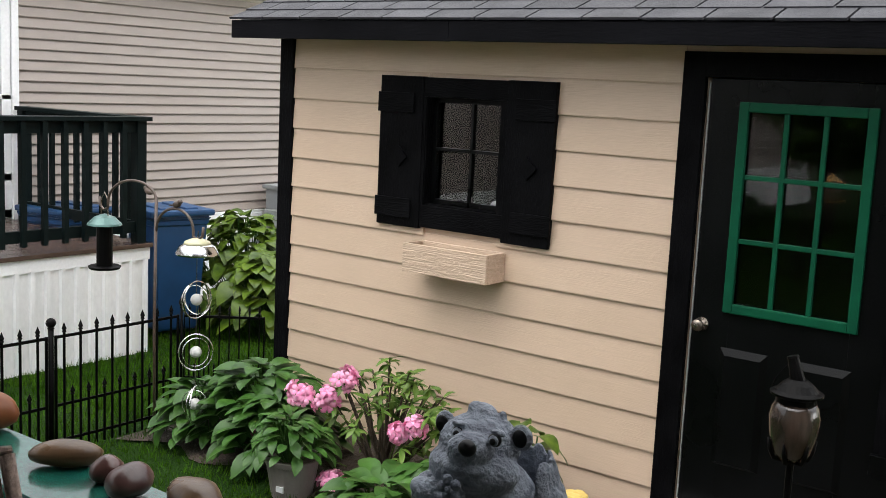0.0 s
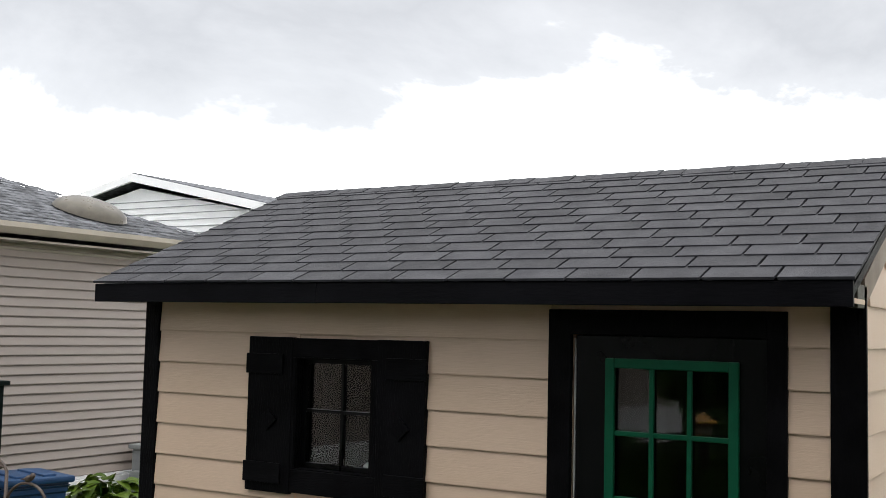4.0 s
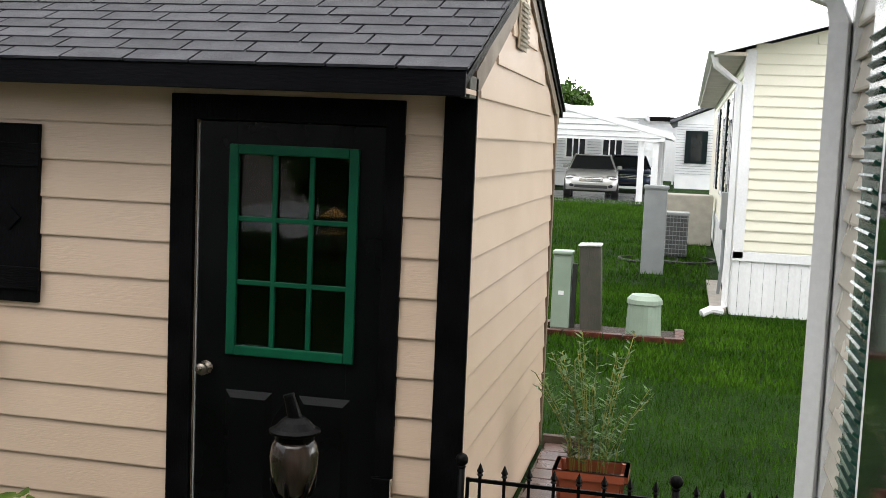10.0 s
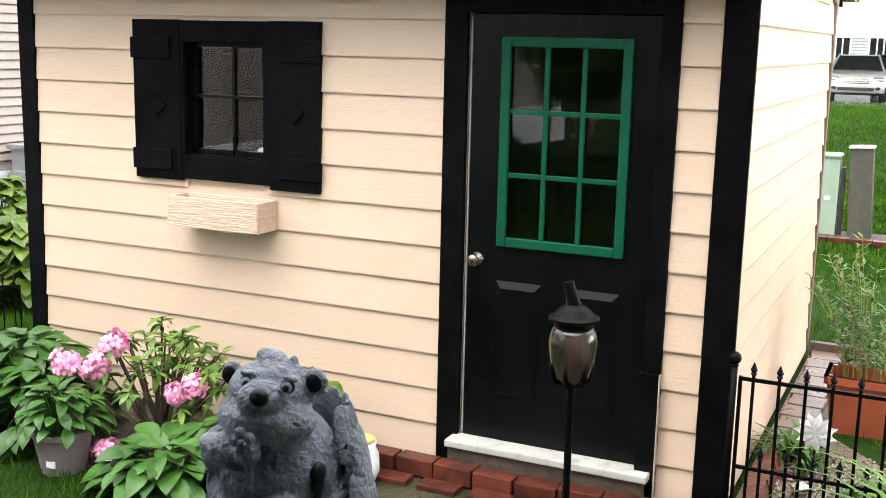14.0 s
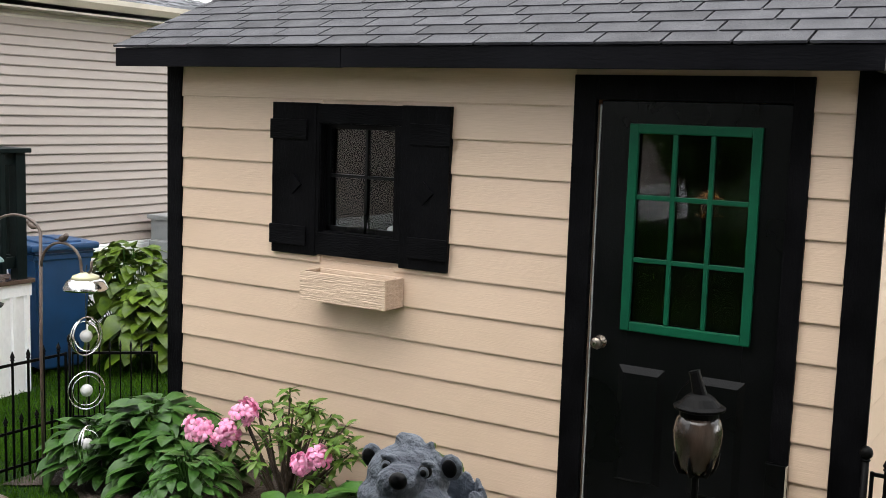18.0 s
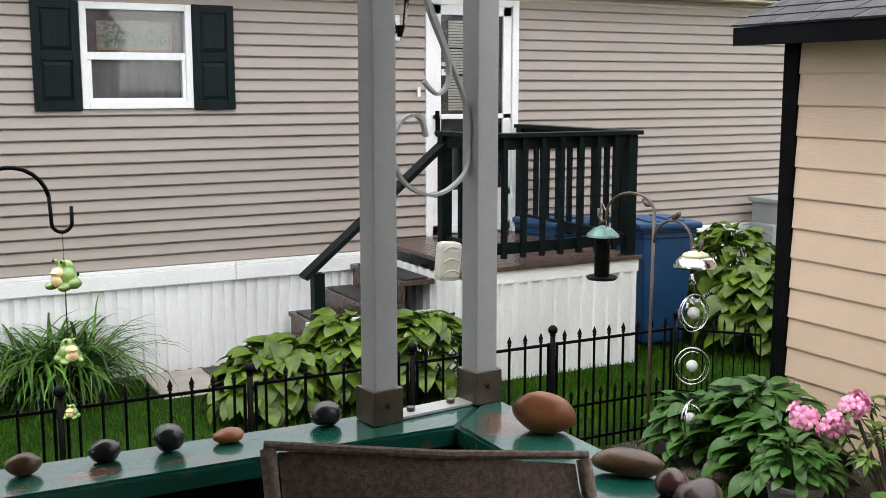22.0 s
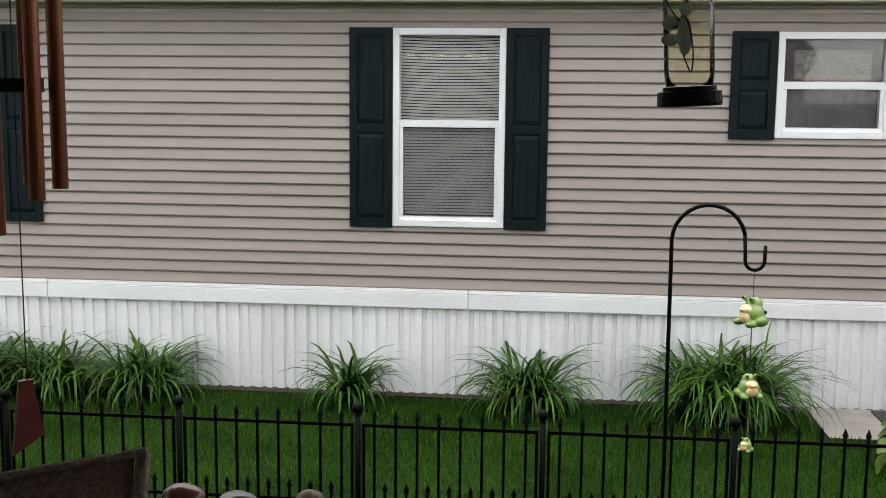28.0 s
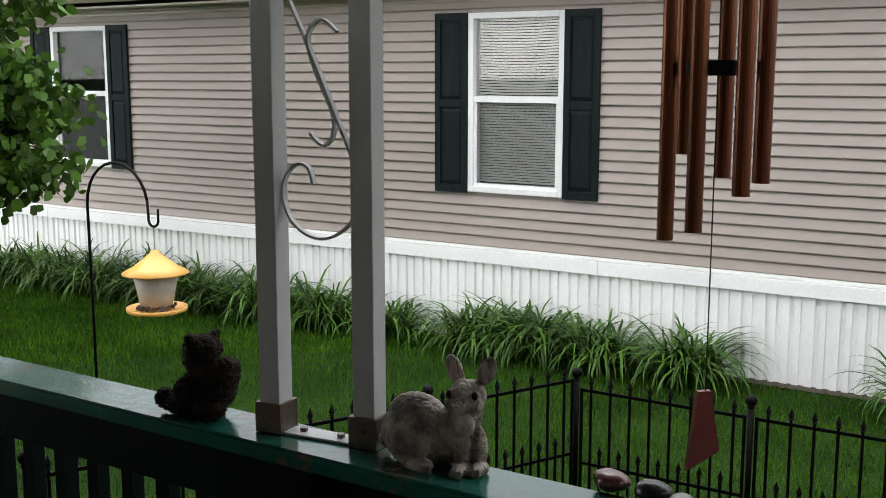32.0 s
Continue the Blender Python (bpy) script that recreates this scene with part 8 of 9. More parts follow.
def make_car(name, x, y, col, label, yaw=0):
    """Saloon facing -x: lofted body, cabin, glass, lights, wheels."""
    c = thing("car", (0, 0, 0), label, "car")
    secs = [(-2.35, 0.62, 0.42, 0.62), (-2.25, 0.80, 0.30, 0.74), (-1.7, 0.90, 0.26, 0.90), (-0.9, 0.92, 0.26, 0.98), (1.2, 0.92, 0.26, 1.0), (2.0, 0.90, 0.28, 1.0), (2.35, 0.80, 0.36, 0.92)]
    bm = B()
    rings = []
    for px, hw, zb, zt in secs:
        pr = [(-hw * 0.96, zb), (-hw, zb + (zt - zb) * 0.45), (-hw * 0.97, zt - 0.06), (-hw * 0.86, zt), (hw * 0.86, zt), (hw * 0.97, zt - 0.06), (hw, zb + (zt - zb) * 0.45), (hw * 0.96, zb)]
        rings.append([bm.verts.new((px, q, z)) for q, z in pr])
    for a, b in zip(rings, rings[1:]):
        for k in range(8):
            bm.faces.new((a[k], a[(k + 1) % 8], b[(k + 1) % 8], b[k]))
    bm.faces.new(rings[0])
    bm.faces.new(rings[-1][::-1])
    bmesh.ops.recalc_face_normals(bm, faces=bm.faces)
    body = part("body", bm, col, c, soft=True)
    bm = B()
    cab = [(-0.95, 0.80, 0.96), (-0.25, 0.62, 1.42), (0.9, 0.62, 1.44), (1.75, 0.76, 1.0)]
    rr = [[bm.verts.new((px, s * hw, z)) for s in (-1, 1)] for px, hw, z in cab]
    for a, b in zip(rr, rr[1:]):
        bm.faces.new((a[0], a[1], b[1], b[0]))
    low = [[bm.verts.new((px, s * 0.86, 0.95)) for s in (-1, 1)] for px in (-0.95, -0.25, 0.9, 1.75)]
    for k in range(3):
        bm.faces.new((rr[k][0], rr[k + 1][0], low[k + 1][0], low[k][0]))
        bm.faces.new((rr[k][1], rr[k + 1][1], low[k + 1][1], low[k][1]))
    bmesh.ops.recalc_face_normals(bm, faces=bm.faces)
    part("cabin_glass", bm, M["car_glass"], c, "dark windows")
    bm = B()
    box(bm, (-0.28, -0.62, 1.42), (0.95, 0.62, 1.46), 0.03)
    for s in (-1, 1):
        tube(bm, [(-0.97, s * 0.80, 0.97), (-0.25, s * 0.62, 1.43), (0.9, s * 0.62, 1.45), (1.76, s * 0.77, 1.0)], 0.035, 6)
    part("roof", bm, col, c)
    for s in (-1, 1):
        bm = B()
        ball(bm, (-2.18, s * 0.66, 0.70), (0.14, 0.2, 0.085), 12, 8)
        part("headlight", bm, M["chrome"], c, "clear headlight", soft=True)
        bm = B()
        ball(bm, (-2.30, s * 0.62, 0.44), (0.06, 0.11, 0.06), 10, 8)
        part("fog_lamp", bm, M["car_glass"], c)
        bm = B()
        box(bm, (-0.75, s * 0.93 - 0.08, 0.98), (-0.6, s * 0.93 + 0.08, 1.1), 0.03)
        part("mirror", bm, col, c)
        for px in (-1.45, 1.4):
            bm = B()
            cyl(bm, (px, s * 0.70, 0.32), (px, s * 0.92, 0.32), 0.32, n=20)
            wh = part("wheel", bm, M["tyre"], c)
            bm = B()
            cyl(bm, (px, s * 0.91, 0.32), (px, s * 0.93, 0.32), 0.2, n=16)
            part("rim", bm, M["chrome"], wh)
    for z in (0.58, 0.64, 0.70):
        bm = B()
        box(bm, (-2.39, -0.40, z), (-2.33, 0.40, z + 0.03), 0.006)
        part("grille_bar", bm, M["chrome"], c)
    bm = B()
    box(bm, (-2.375, -0.55, 0.36), (-2.3, 0.55, 0.46), 0.02)
    part("lower_intake", bm, M["tyre"], c)
    c.matrix_basis = Matrix.Translation((x, y, 0.02)) @ Matrix.Rotation(radians(yaw), 4, "Z")


make_car("car", 38.9, 2.72, M["car_silver"], "silver saloon car parked on the wet road", 4)
make_car("car", 45.0, 1.75, M["car_blue"], "dark blue car parked under the carport", 4)


def make_far_homes():
    rd = B()
    box(rd, (34.6, -30, -0.05), (42.5, 40, 0.02))
    tagged(part("road", rd, M["asphalt"], None), "wet grey asphalt road", "road", kind="structure")
    cp = thing("carport", (37, 3, 0), "white open carport with low gable roof", "carport")
    bm = B()
    y0, y1, x0, x1 = 0.0, 9.5, 36.2, 47
    ym, zr = 5.8, 3.7
    prism(bm, [(x0, y0, 2.30), (x0, ym, zr), (x0, y1, 2.45), (x0, y1, 2.30), (x0, ym, zr - 0.2), (x0, y0, 2.10)], (x1 - x0, 0, 0))
    part("roof", bm, M["white_vinyl"], cp, "white roof edge")
    bm = B()
    prism(bm, [(x0 + 0.02, y0 + 0.2, 2.14), (x0 + 0.02, ym, zr - 0.21), (x0 + 0.02, y1 - 0.2, 2.34), (x0 + 0.02, y1 - 0.2, 2.0), (x0 + 0.02, y0 + 0.2, 2.0)], (0.08, 0, 0))
    gb = part("gable", bm, M["white_vinyl"], cp)
    for k in range(8):
        z = 2.1 + k * 0.19
        ya = y0 + 0.2 + max(0, (z - 2.1) / 1.6) * (ym - y0)
        yb = y1 - max(0, (z - 2.3) / 1.4) * (y1 - ym)
        bm = B()
        box(bm, (x0 + 0.0, ya + 0.15, z), (x0 + 0.022, yb - 0.15, z + 0.02))
        part("gable_lap", bm, M["grey_box"], gb)
    for px, py in ((36.4, 0.5), (36.4, 0.95), (42, 0.5), (46.5, 0.5), (46.5, 9.0)):
        bm = B()
        box(bm, (px - 0.1, py - 0.1, 0), (px + 0.1, py + 0.1, 2.3), 0.01)
        part("post", bm, M["white_vinyl"], cp)
    hs = thing("white_home", (50, 4, 0), "white mobile home beyond the carport", "house")
    bm = B()
    box(bm, (48.5, 1.6, 0), (56, 16, 3.1))
    w = part("wall", bm, M["white_vinyl"], hs)
    for k in range(20):
        bm = B()
        box(bm, (48.47, 1.6, 0.6 + k * 0.125), (48.5, 16, 0.615 + k * 0.125))
        part("siding_lap", bm, M["grey_box"], w)
    for ya, yb, za, zb, m in ((6.2, 7.1, 0.3, 2.4, "tyre"), (3.9, 4.7, 1.3, 2.2, "car_glass"), (8.3, 10.3, 1.2, 2.6, "car_glass"), (2.3, 3.1, 1.2, 2.2, "car_glass")):
        bm = B()
        box(bm, (48.4, ya - 0.1, za - 0.1), (48.46, yb + 0.1, zb + 0.1), 0.01)
        wd = part("window", bm, M["white_vinyl"], hs)
        bm = B()
        box(bm, (48.38, ya, za), (48.4, yb, zb))
        part("pane", bm, M[m], wd)
        for k in (1, 2):
            bm = B()
            box(bm, (48.36, ya + (yb - ya) * k / 3 - 0.03, za), (48.38, ya + (yb - ya) * k / 3 + 0.03, zb))
            part("muntin", bm, M["white_vinyl"], wd)
    bm = B()
    prism(bm, [(48.3, 1.4, 3.1), (52.2, 1.4, 3.7), (56.2, 1.4, 3.1)], (0, 14.8, 0))
    part("roof", bm, M["white_vinyl"], hs)
    h2 = thing("grey_home", (52, -5, 0), "pale grey home with gable roof down the lane", "house")
    bm = B()
    prism(bm, [(52, 0.0, 0), (52, -6.5, 0), (52, -6.5, 3.1), (52, -3.2, 4.4), (52, 0.0, 3.1)], (10, 0, 0))
    w2 = part("wall", bm, M["white_vinyl"], h2)
    for k in range(20):
        bm = B()
        box(bm, (51.97, -6.5, 0.7 + k * 0.12), (52.0, 0.0, 0.715 + k * 0.12))
        part("siding_lap", bm, M["grey_box"], w2)
    bm = B()
    prism(bm, [(51.7, 0.35, 3.0), (51.7, -3.2, 4.55), (51.7, -6.9, 3.0), (51.7, -6.9, 3.15), (51.7, -3.2, 4.75), (51.7, 0.35, 3.15)], (11, 0, 0))
    part("roof", bm, M["home_roof"], h2)
    bm = B()
    box(bm, (51.9, -1.4, 1.2), (51.96, -0.4, 2.7), 0.01)
    wd = part("window", bm, M["shutter"], h2)
    bm = B()
    box(bm, (51.88, -1.15, 1.3), (51.9, -0.65, 2.6))
    part("pane", bm, M["car_glass"], wd)
    # white picket rail and a far low home
    fr = thing("white_railing", (58, 2, 0), "white railing of a far porch", "railing")
    for k in range(22):
        bm = B()
        box(bm, (57.9, 0.2 + k * 0.14, 0.6), (57.95, 0.25 + k * 0.14, 1.7))
        part("picket", bm, M["white_vinyl"], fr)
    bm = B()
    box(bm, (57.88, 0.1, 1.68), (57.97, 3.3, 1.78))
    box(bm, (57.88, 0.1, 0.5), (57.97, 3.3, 0.6))
    box(bm, (57.9, 0.1, 0.0), (57.95, 0.2, 1.7))
    box(bm, (57.9, 3.2, 0.0), (57.95, 3.3, 1.7))
    part("rails", bm, M["white_vinyl"], fr)
    h3 = thing("far_home", (66, 2, 0), "low white home in the distance", "house")
    bm = B()
    box(bm, (64, -3, 0), (70, 8, 3.4))
    part("wall", bm, M["white_vinyl"], h3)
    bm = B()
    box(bm, (63.6, -3.3, 3.4), (70.3, 8.3, 3.65), 0.02)
    part("roof", bm, M["interior_shade_and_roof"], h3)
    # gabled home behind the taupe one
    h4 = thing("gabled_home", (17, 14, 0), "white gabled home behind the taupe home", "house")
    bm = B()
    gx = 14.0
    prism(bm, [(gx, 10.4, -0.3), (gx, 18.8, -0.3), (gx, 18.8, 3.9), (gx, 14.75, 4.72), (gx, 10.4, 3.9)], (9, 0, 0))
    w4 = part("wall", bm, M["white_vinyl"], h4)
    for k in range(14):
        bm = B()
        box(bm, (gx - 0.018, 10.6 + max(0, k - 9) * 0.5, 2.9 + k * 0.12), (gx, 18.6 - max(0, k - 9) * 0.5, 2.912 + k * 0.12))
        part("siding_lap", bm, M["grey_box"], w4)
    bm = B()
    prism(bm, [(gx - 0.25, 9.9, 3.80), (gx - 0.25, 14.75, 4.82), (gx - 0.25, 19.3, 3.80), (gx - 0.25, 19.3, 3.94), (gx - 0.25, 14.75, 4.97), (gx - 0.25, 9.9, 3.94)], (0.06, 0, 0))
    part("rake_board", bm, M["white_vinyl"], h4, "white rake boards")
    bm = B()
    prism(bm, [(gx - 0.19, 9.9, 3.84), (gx - 0.19, 14.75, 4.86), (gx - 0.19, 19.3, 3.84), (gx - 0.19, 19.3, 3.96), (gx - 0.19, 14.75, 4.99), (gx - 0.19, 9.9, 3.96)], (9.5, 0, 0))
    part("roof", bm, M["home_roof"], h4)


make_far_homes()


# the far ground stands higher: lift what stands on it
LIFT = {"cable_pedestal": 0.88, "weathered_post": 0.9, "green_pedestal": 0.9, "brick_edging": 1.0, "tall_meter_post": 0.86, "air_conditioner": 0.8, "storage_box": 0.85, "garden_hose": 1.0, "car": 1.0, "carport": 1.0, "white_home": 1.0, "grey_home": 1.0, "white_railing": 1.0, "far_home": 1.0, "yellow_house": 1.0, "road": 1.0}
for o in list(scene.collection.objects):
    key = o.name.split(".")[0]
    if o.parent is None and key in LIFT:
        x = 38.0 if key == "road" else o.matrix_basis.translation.x
        o.matrix_basis = Matrix.Translation((0, 0, ground_z(x, 0))) @ o.matrix_basis @ Matrix.Diagonal((1, 1, LIFT[key], 1))


# ---- plants ----
def leaf_mesh(name, w, l, material, curl=0.35, fold=0.18, n=5, heart=True):
    """A pointed leaf along +x from its stalk, folded at the midrib and drooping at the tip."""
    bm = B()
    rows = []
    for i in range(n + 1):
        t = i / n
        hw = w * (math.sin(math.pi * min(1, t * 0.86 + 0.14)) ** 0.8 if heart else math.sin(math.pi * min(1, t * 0.94 + 0.06)) ** 0.9) * (1 if t < 1 else 0)
        z = 0.10 * l * math.sin(math.pi * t * 0.7) - curl * l * t * t
        x = l * t * (1 - 0.16 * curl * t)
        if i == n:
            rows.append([bm.verts.new((x, 0, z))])
        else:
            rows.append([bm.verts.new((x - (0.05 * l if heart and i == 0 else 0), -hw, z + fold * hw)), bm.verts.new((x, -hw * 0.5, z + fold * hw * 0.3 + 0.01 * l)), bm.verts.new((x, 0, z)), bm.verts.new((x, hw * 0.5, z + fold * hw * 0.3 + 0.01 * l)), bm.verts.new((x - (0.05 * l if heart and i == 0 else 0), hw, z + fold * hw))])
    for a, b in zip(rows, rows[1:]):
        if len(b) == 1:
            for k in range(4):
                bm.faces.new((a[k], a[k + 1], b[0]))
        else:
            for k in range(4):
                bm.faces.new((a[k], a[k + 1], b[k + 1], b[k]))
    return mesh_of(name, bm, material, True)


HOSTA_D = [leaf_mesh("leaf", 0.048, 0.175, M["hosta"], c) for c in (0.12, 0.28, 0.5)]
HOSTA_L = [leaf_mesh("leaf", 0.08, 0.22, M["hosta_light"], c) for c in (0.2, 0.4, 0.65)]
SHRUB_L = [leaf_mesh("leaf", 0.017, 0.105, M["shrub"], c, heart=False) for c in (0.1, 0.35)]


def make_hosta(x, y, rad, high, n, leaves, label, squash=1.0, z0=None, scale=1.0):
    g = ground_z(x, y) if z0 is None else z0
    h = thing("hosta", (x, y, g), label, "plant", "hostas")
    st = B()
    for k in range(n):
        f = (k + 0.5) / n
        a = k * 2.39996 + random.uniform(-0.3, 0.3)
        r = rad * math.sqrt(f) * random.uniform(0.75, 1.0)
        z = g + high * (1.0 - 0.72 * f ** 1.3) * random.uniform(0.86, 1.08)
        px, py = x + r * math.cos(a) * 0.8, y + r * math.sin(a) * squash * 0.8
        tilt = 2 + 36 * f + random.uniform(-12, 14)
        s = scale * random.uniform(0.75, 1.15)
        m = Matrix.Translation((px, py, max(z, g + 0.06))) @ Matrix.Rotation(a + random.uniform(-0.5, 0.5), 4, "Z") @ Matrix.Rotation(radians(tilt - 12), 4, "Y") @ Matrix.Rotation(random.uniform(-0.35, 0.35), 4, "X") @ Matrix.Scale(s, 4)
        piece("leaf", random.choice(leaves), m, h)
        if k % 2 == 0:
            tube(st, [(x + 0.15 * (px - x), y + 0.15 * (py - y), g), (x + 0.6 * (px - x), y + 0.6 * (py - y), g + 0.6 * (z - g)), (px, py, max(z, g + 0.05))], 0.004, 4)
    part("stalk_bunch", st, M["hosta"], h, kind="stuff")


random.seed(11)
for x, y, r, hg, n in ((2.22, 6.92, 0.58, 0.50, 190), (2.82, 6.98, 0.62, 0.62, 210), (3.36, 6.80, 0.52, 0.62, 160)):
    make_hosta(x, y, r, hg, n, HOSTA_L, "broad-leaved lime green hosta before the white skirting", 0.8, scale=0.88)
make_hosta(6.85, 7.3, 0.78, 1.0, 280, HOSTA_L, "tall green hosta clump beside the bins", 0.9, scale=0.85)
make_hosta(6.5, 6.6, 0.58, 0.72, 150, HOSTA_L, "green hosta clump behind the fence", 0.9)
make_hosta(4.10, 4.10, 0.48, 0.48, 190, HOSTA_D, "green hosta clump by the shed corner", 1.0)
make_hosta(3.95, 3.78, 0.40, 0.40, 110, HOSTA_D, "green hosta clump by the shed corner", 1.0)
make_hosta(4.0, 4.45, 0.38, 0.34, 100, HOSTA_D, "green hosta clump at the shed corner", 1.0)
make_hosta(3.98, 2.52, 0.40, 0.30, 120, HOSTA_D, "green hosta under the pink shrub", 1.0)
make_hosta(3.62, 2.74, 0.38, 0.24, 110, HOSTA_D, "green hosta under the pink shrub", 1.0)
make_hosta(4.18, 2.30, 0.16, 0.50, 16, HOSTA_L, "few upright broad leaves behind the hedgehog", 1.0, scale=0.7)


def make_rhododendron():
    x, y, g = 4.12, 3.16, 0.0
    t = thing("rhododendron", (x, y, g), "rhododendron bush with pink flower trusses against the shed", "shrub")
    br = B()
    tips = []
    for k in range(44):
        a = random.uniform(0, 6.28)
        r = 0.40 * math.sqrt(random.uniform(0.03, 1))
        z = random.uniform(0.46, 0.72) * (1 - 0.34 * (r / 0.40) ** 2) if k % 4 else random.uniform(0.12, 0.34)
        tip = Vector((x + r * math.cos(a) * 0.7, y - 0.02 + r * math.sin(a) * 0.95, g + z))
        mid = Vector((x + 0.4 * r * math.cos(a), y + 0.45 * r * math.sin(a), g + z * 0.5))
        tube(br, [(x + random.uniform(-0.03, 0.03), y + random.uniform(-0.05, 0.05), g), mid, tip], [0.012, 0.008, 0.004], 5)
        tips.append(tip)
    part("branches", br, M["bark"], t, kind="stuff")
    for tip in tips:
        n = random.randint(9, 13)
        for k in range(n):
            a = 2 * math.pi * k / n + random.uniform(-0.3, 0.3)
            m = Matrix.Translation(tip - Vector((0, 0, random.uniform(0, 0.06)))) @ Matrix.Rotation(a, 4, "Z") @ Matrix.Rotation(radians(random.uniform(-38, 40)), 4, "Y") @ Matrix.Rotation(random.uniform(-0.5, 0.5), 4, "X") @ Matrix.Scale(random.uniform(0.6, 1.05), 4)
            piece("leaf", random.choice(SHRUB_L), m, t)
    bm = B()
    for k in range(5):
        a = 2 * math.pi * k / 5
        c, s = math.cos(a), math.sin(a)
        rows = []
        for d, w, z in ((0.004, 0.004, 0.0), (0.016, 0.011, 0.012), (0.029, 0.014, 0.015), (0.040, 0.007, 0.009)):
            rows.append([bm.verts.new((d * c - w * q * s, d * s + w * q * c, z - 0.003 * abs(q))) for q in (-1, 0, 1)])
        for u, v in zip(rows, rows[1:]):
            for i in (0, 1):
                bm.faces.new((u[i], u[i + 1], v[i + 1], v[i]))
    floret = mesh_of("floret", bm, M["petal"], True)
    for fx, fy, fz, r in ((3.90, 3.585, 0.432, 0.088), (3.92, 3.31, 0.562, 0.080), (3.93, 3.425, 0.430, 0.075), (3.86, 3.865, 0.19, 0.052), (3.98, 2.865, 0.40, 0.062), (3.95, 2.94, 0.36, 0.045), (3.74, 3.19, 0.075, 0.078)):
        stem = B()
        tube(stem, [(x + 0.3 * (fx - x), y + 0.3 * (fy - y), max(0.05, fz - 0.22)), (fx, fy, fz)], 0.004, 5)
        tr = part("flower_truss", stem, M["shrub"], t, "cluster of pink flowers")
        for k in range(17):
            th = math.acos(random.uniform(-0.45, 1))
            ph = random.uniform(0, 6.28)
            d = Vector((math.sin(th) * math.cos(ph), math.sin(th) * math.sin(ph), math.cos(th)))
            m = Matrix.Translation(Vector((fx, fy, fz)) + d * r * random.uniform(0.5, 1.0)) @ d.to_track_quat("Z", "Y").to_matrix().to_4x4() @ Matrix.Rotation(random.uniform(0, 6.28), 4, "Z") @ Matrix.Scale(random.uniform(0.8, 1.25), 4)
            piece("floret", floret, m, tr)


random.seed(5)
make_rhododendron()

pot = thing("plant_pot", (3.64, 3.385, 0), "taupe plastic pot with leafy green plant", "plant pot")
bm = B()
lathe(bm, (3.64, 3.385, 0), [(0.0, 0.0), (0.105, 0.0), (0.137, 0.18), (0.146, 0.184), (0.148, 0.208), (0.138, 0.21), (0.13, 0.17), (0.0, 0.165)], 28)
part("pot_body", bm, M["taupe_pot"], pot)
bm = B()
lathe(bm, (3.64, 3.385, 0), [(0.0, 0.175), (0.132, 0.174)], 20)
part("potting_soil", bm, M["soil"], pot)
bm = B()
box(bm, (3.520, 3.33, 0.05), (3.530, 3.38, 0.08))
part("price_tag", bm, M["white_vinyl"], pot)
make_hosta(3.64, 3.40, 0.25, 0.25, 80, HOSTA_D, "green leafy plant growing in a taupe pot", 1.0, z0=0.165, scale=0.62)

urn = thing("white_urn", (3.98, 2.12, 0), "small cream ceramic pot by the shed wall", "plant pot")
bm = B()
lathe(bm, (4.15, 2.0, 0), [(0.0, 0.0), (0.05, 0.0), (0.082, 0.08), (0.078, 0.16), (0.06, 0.2), (0.068, 0.22), (0.0, 0.2)], 20)
part("body", bm, M["white_vinyl"], urn, soft=True)
bm = B()
for k in range(5):
    ball(bm, (4.15 + 0.03 * math.cos(k * 1.26), 2.0 + 0.03 * math.sin(k * 1.26), 0.235), (0.035, 0.035, 0.014), 8, 6)
part("yellow_bloom", bm, mat("pale_yellow_petal", (0.62, 0.45, 0.13), (0.5, 0.36, 0.1)), urn, "pale yellow flower")


def blades(bm_data, x, y, g, n, length, spread, width, lean=1.0):
    """Arching strap leaves from one crown, added to lists of vertices and faces."""
    vs, fs = bm_data
    for k in range(n):
        a = random.uniform(0, 2 * math.pi)
        L = length * random.uniform(0.6, 1.1)
        el = radians(random.uniform(50, 86))
        droop = random.uniform(1.2, 2.6) * lean
        cx, cy = x + random.uniform(-1, 1) * spread, y + random.uniform(-1, 1) * spread * 0.7
        w = width * random.uniform(0.7, 1.2)
        px, pz = 0.0, 0.0
        ang = el
        base = len(vs)
        seg = 7
        for i in range(seg + 1):
            t = i / seg
            ww = w * (1 - t ** 2.2) * 0.5
            c, s = math.cos(a), math.sin(a)
            X, Y, Z = cx + px * c, cy + px * s, max(g - 0.02, g + pz)
            vs.append((X - s * ww, Y + c * ww, Z))
            vs.append((X + s * ww, Y - c * ww, Z))
            px += math.cos(ang) * L / seg
            pz += math.sin(ang) * L / seg
            ang -= droop * (0.5 + t) / seg * 1.6
        for i in range(seg):
            b = base + i * 2
            fs.append((b, b + 1, b + 3, b + 2))


def make_daylily(x, y, n, length, spread, label):
    g = ground_z(x, y)
    d = thing("daylily", (x, y, g), label, "plant", "daylilies along the home")
    data = ([], [])
    blades(data, x, y, g, n, length, spread, 0.032)
    me = bpy.data.meshes.new("foliage")
    me.from_pydata(data[0], [], data[1])
    me.materials.append(M["daylily"])
    smooth(me)
    part("foliage", me, M["daylily"], d, kind="stuff")


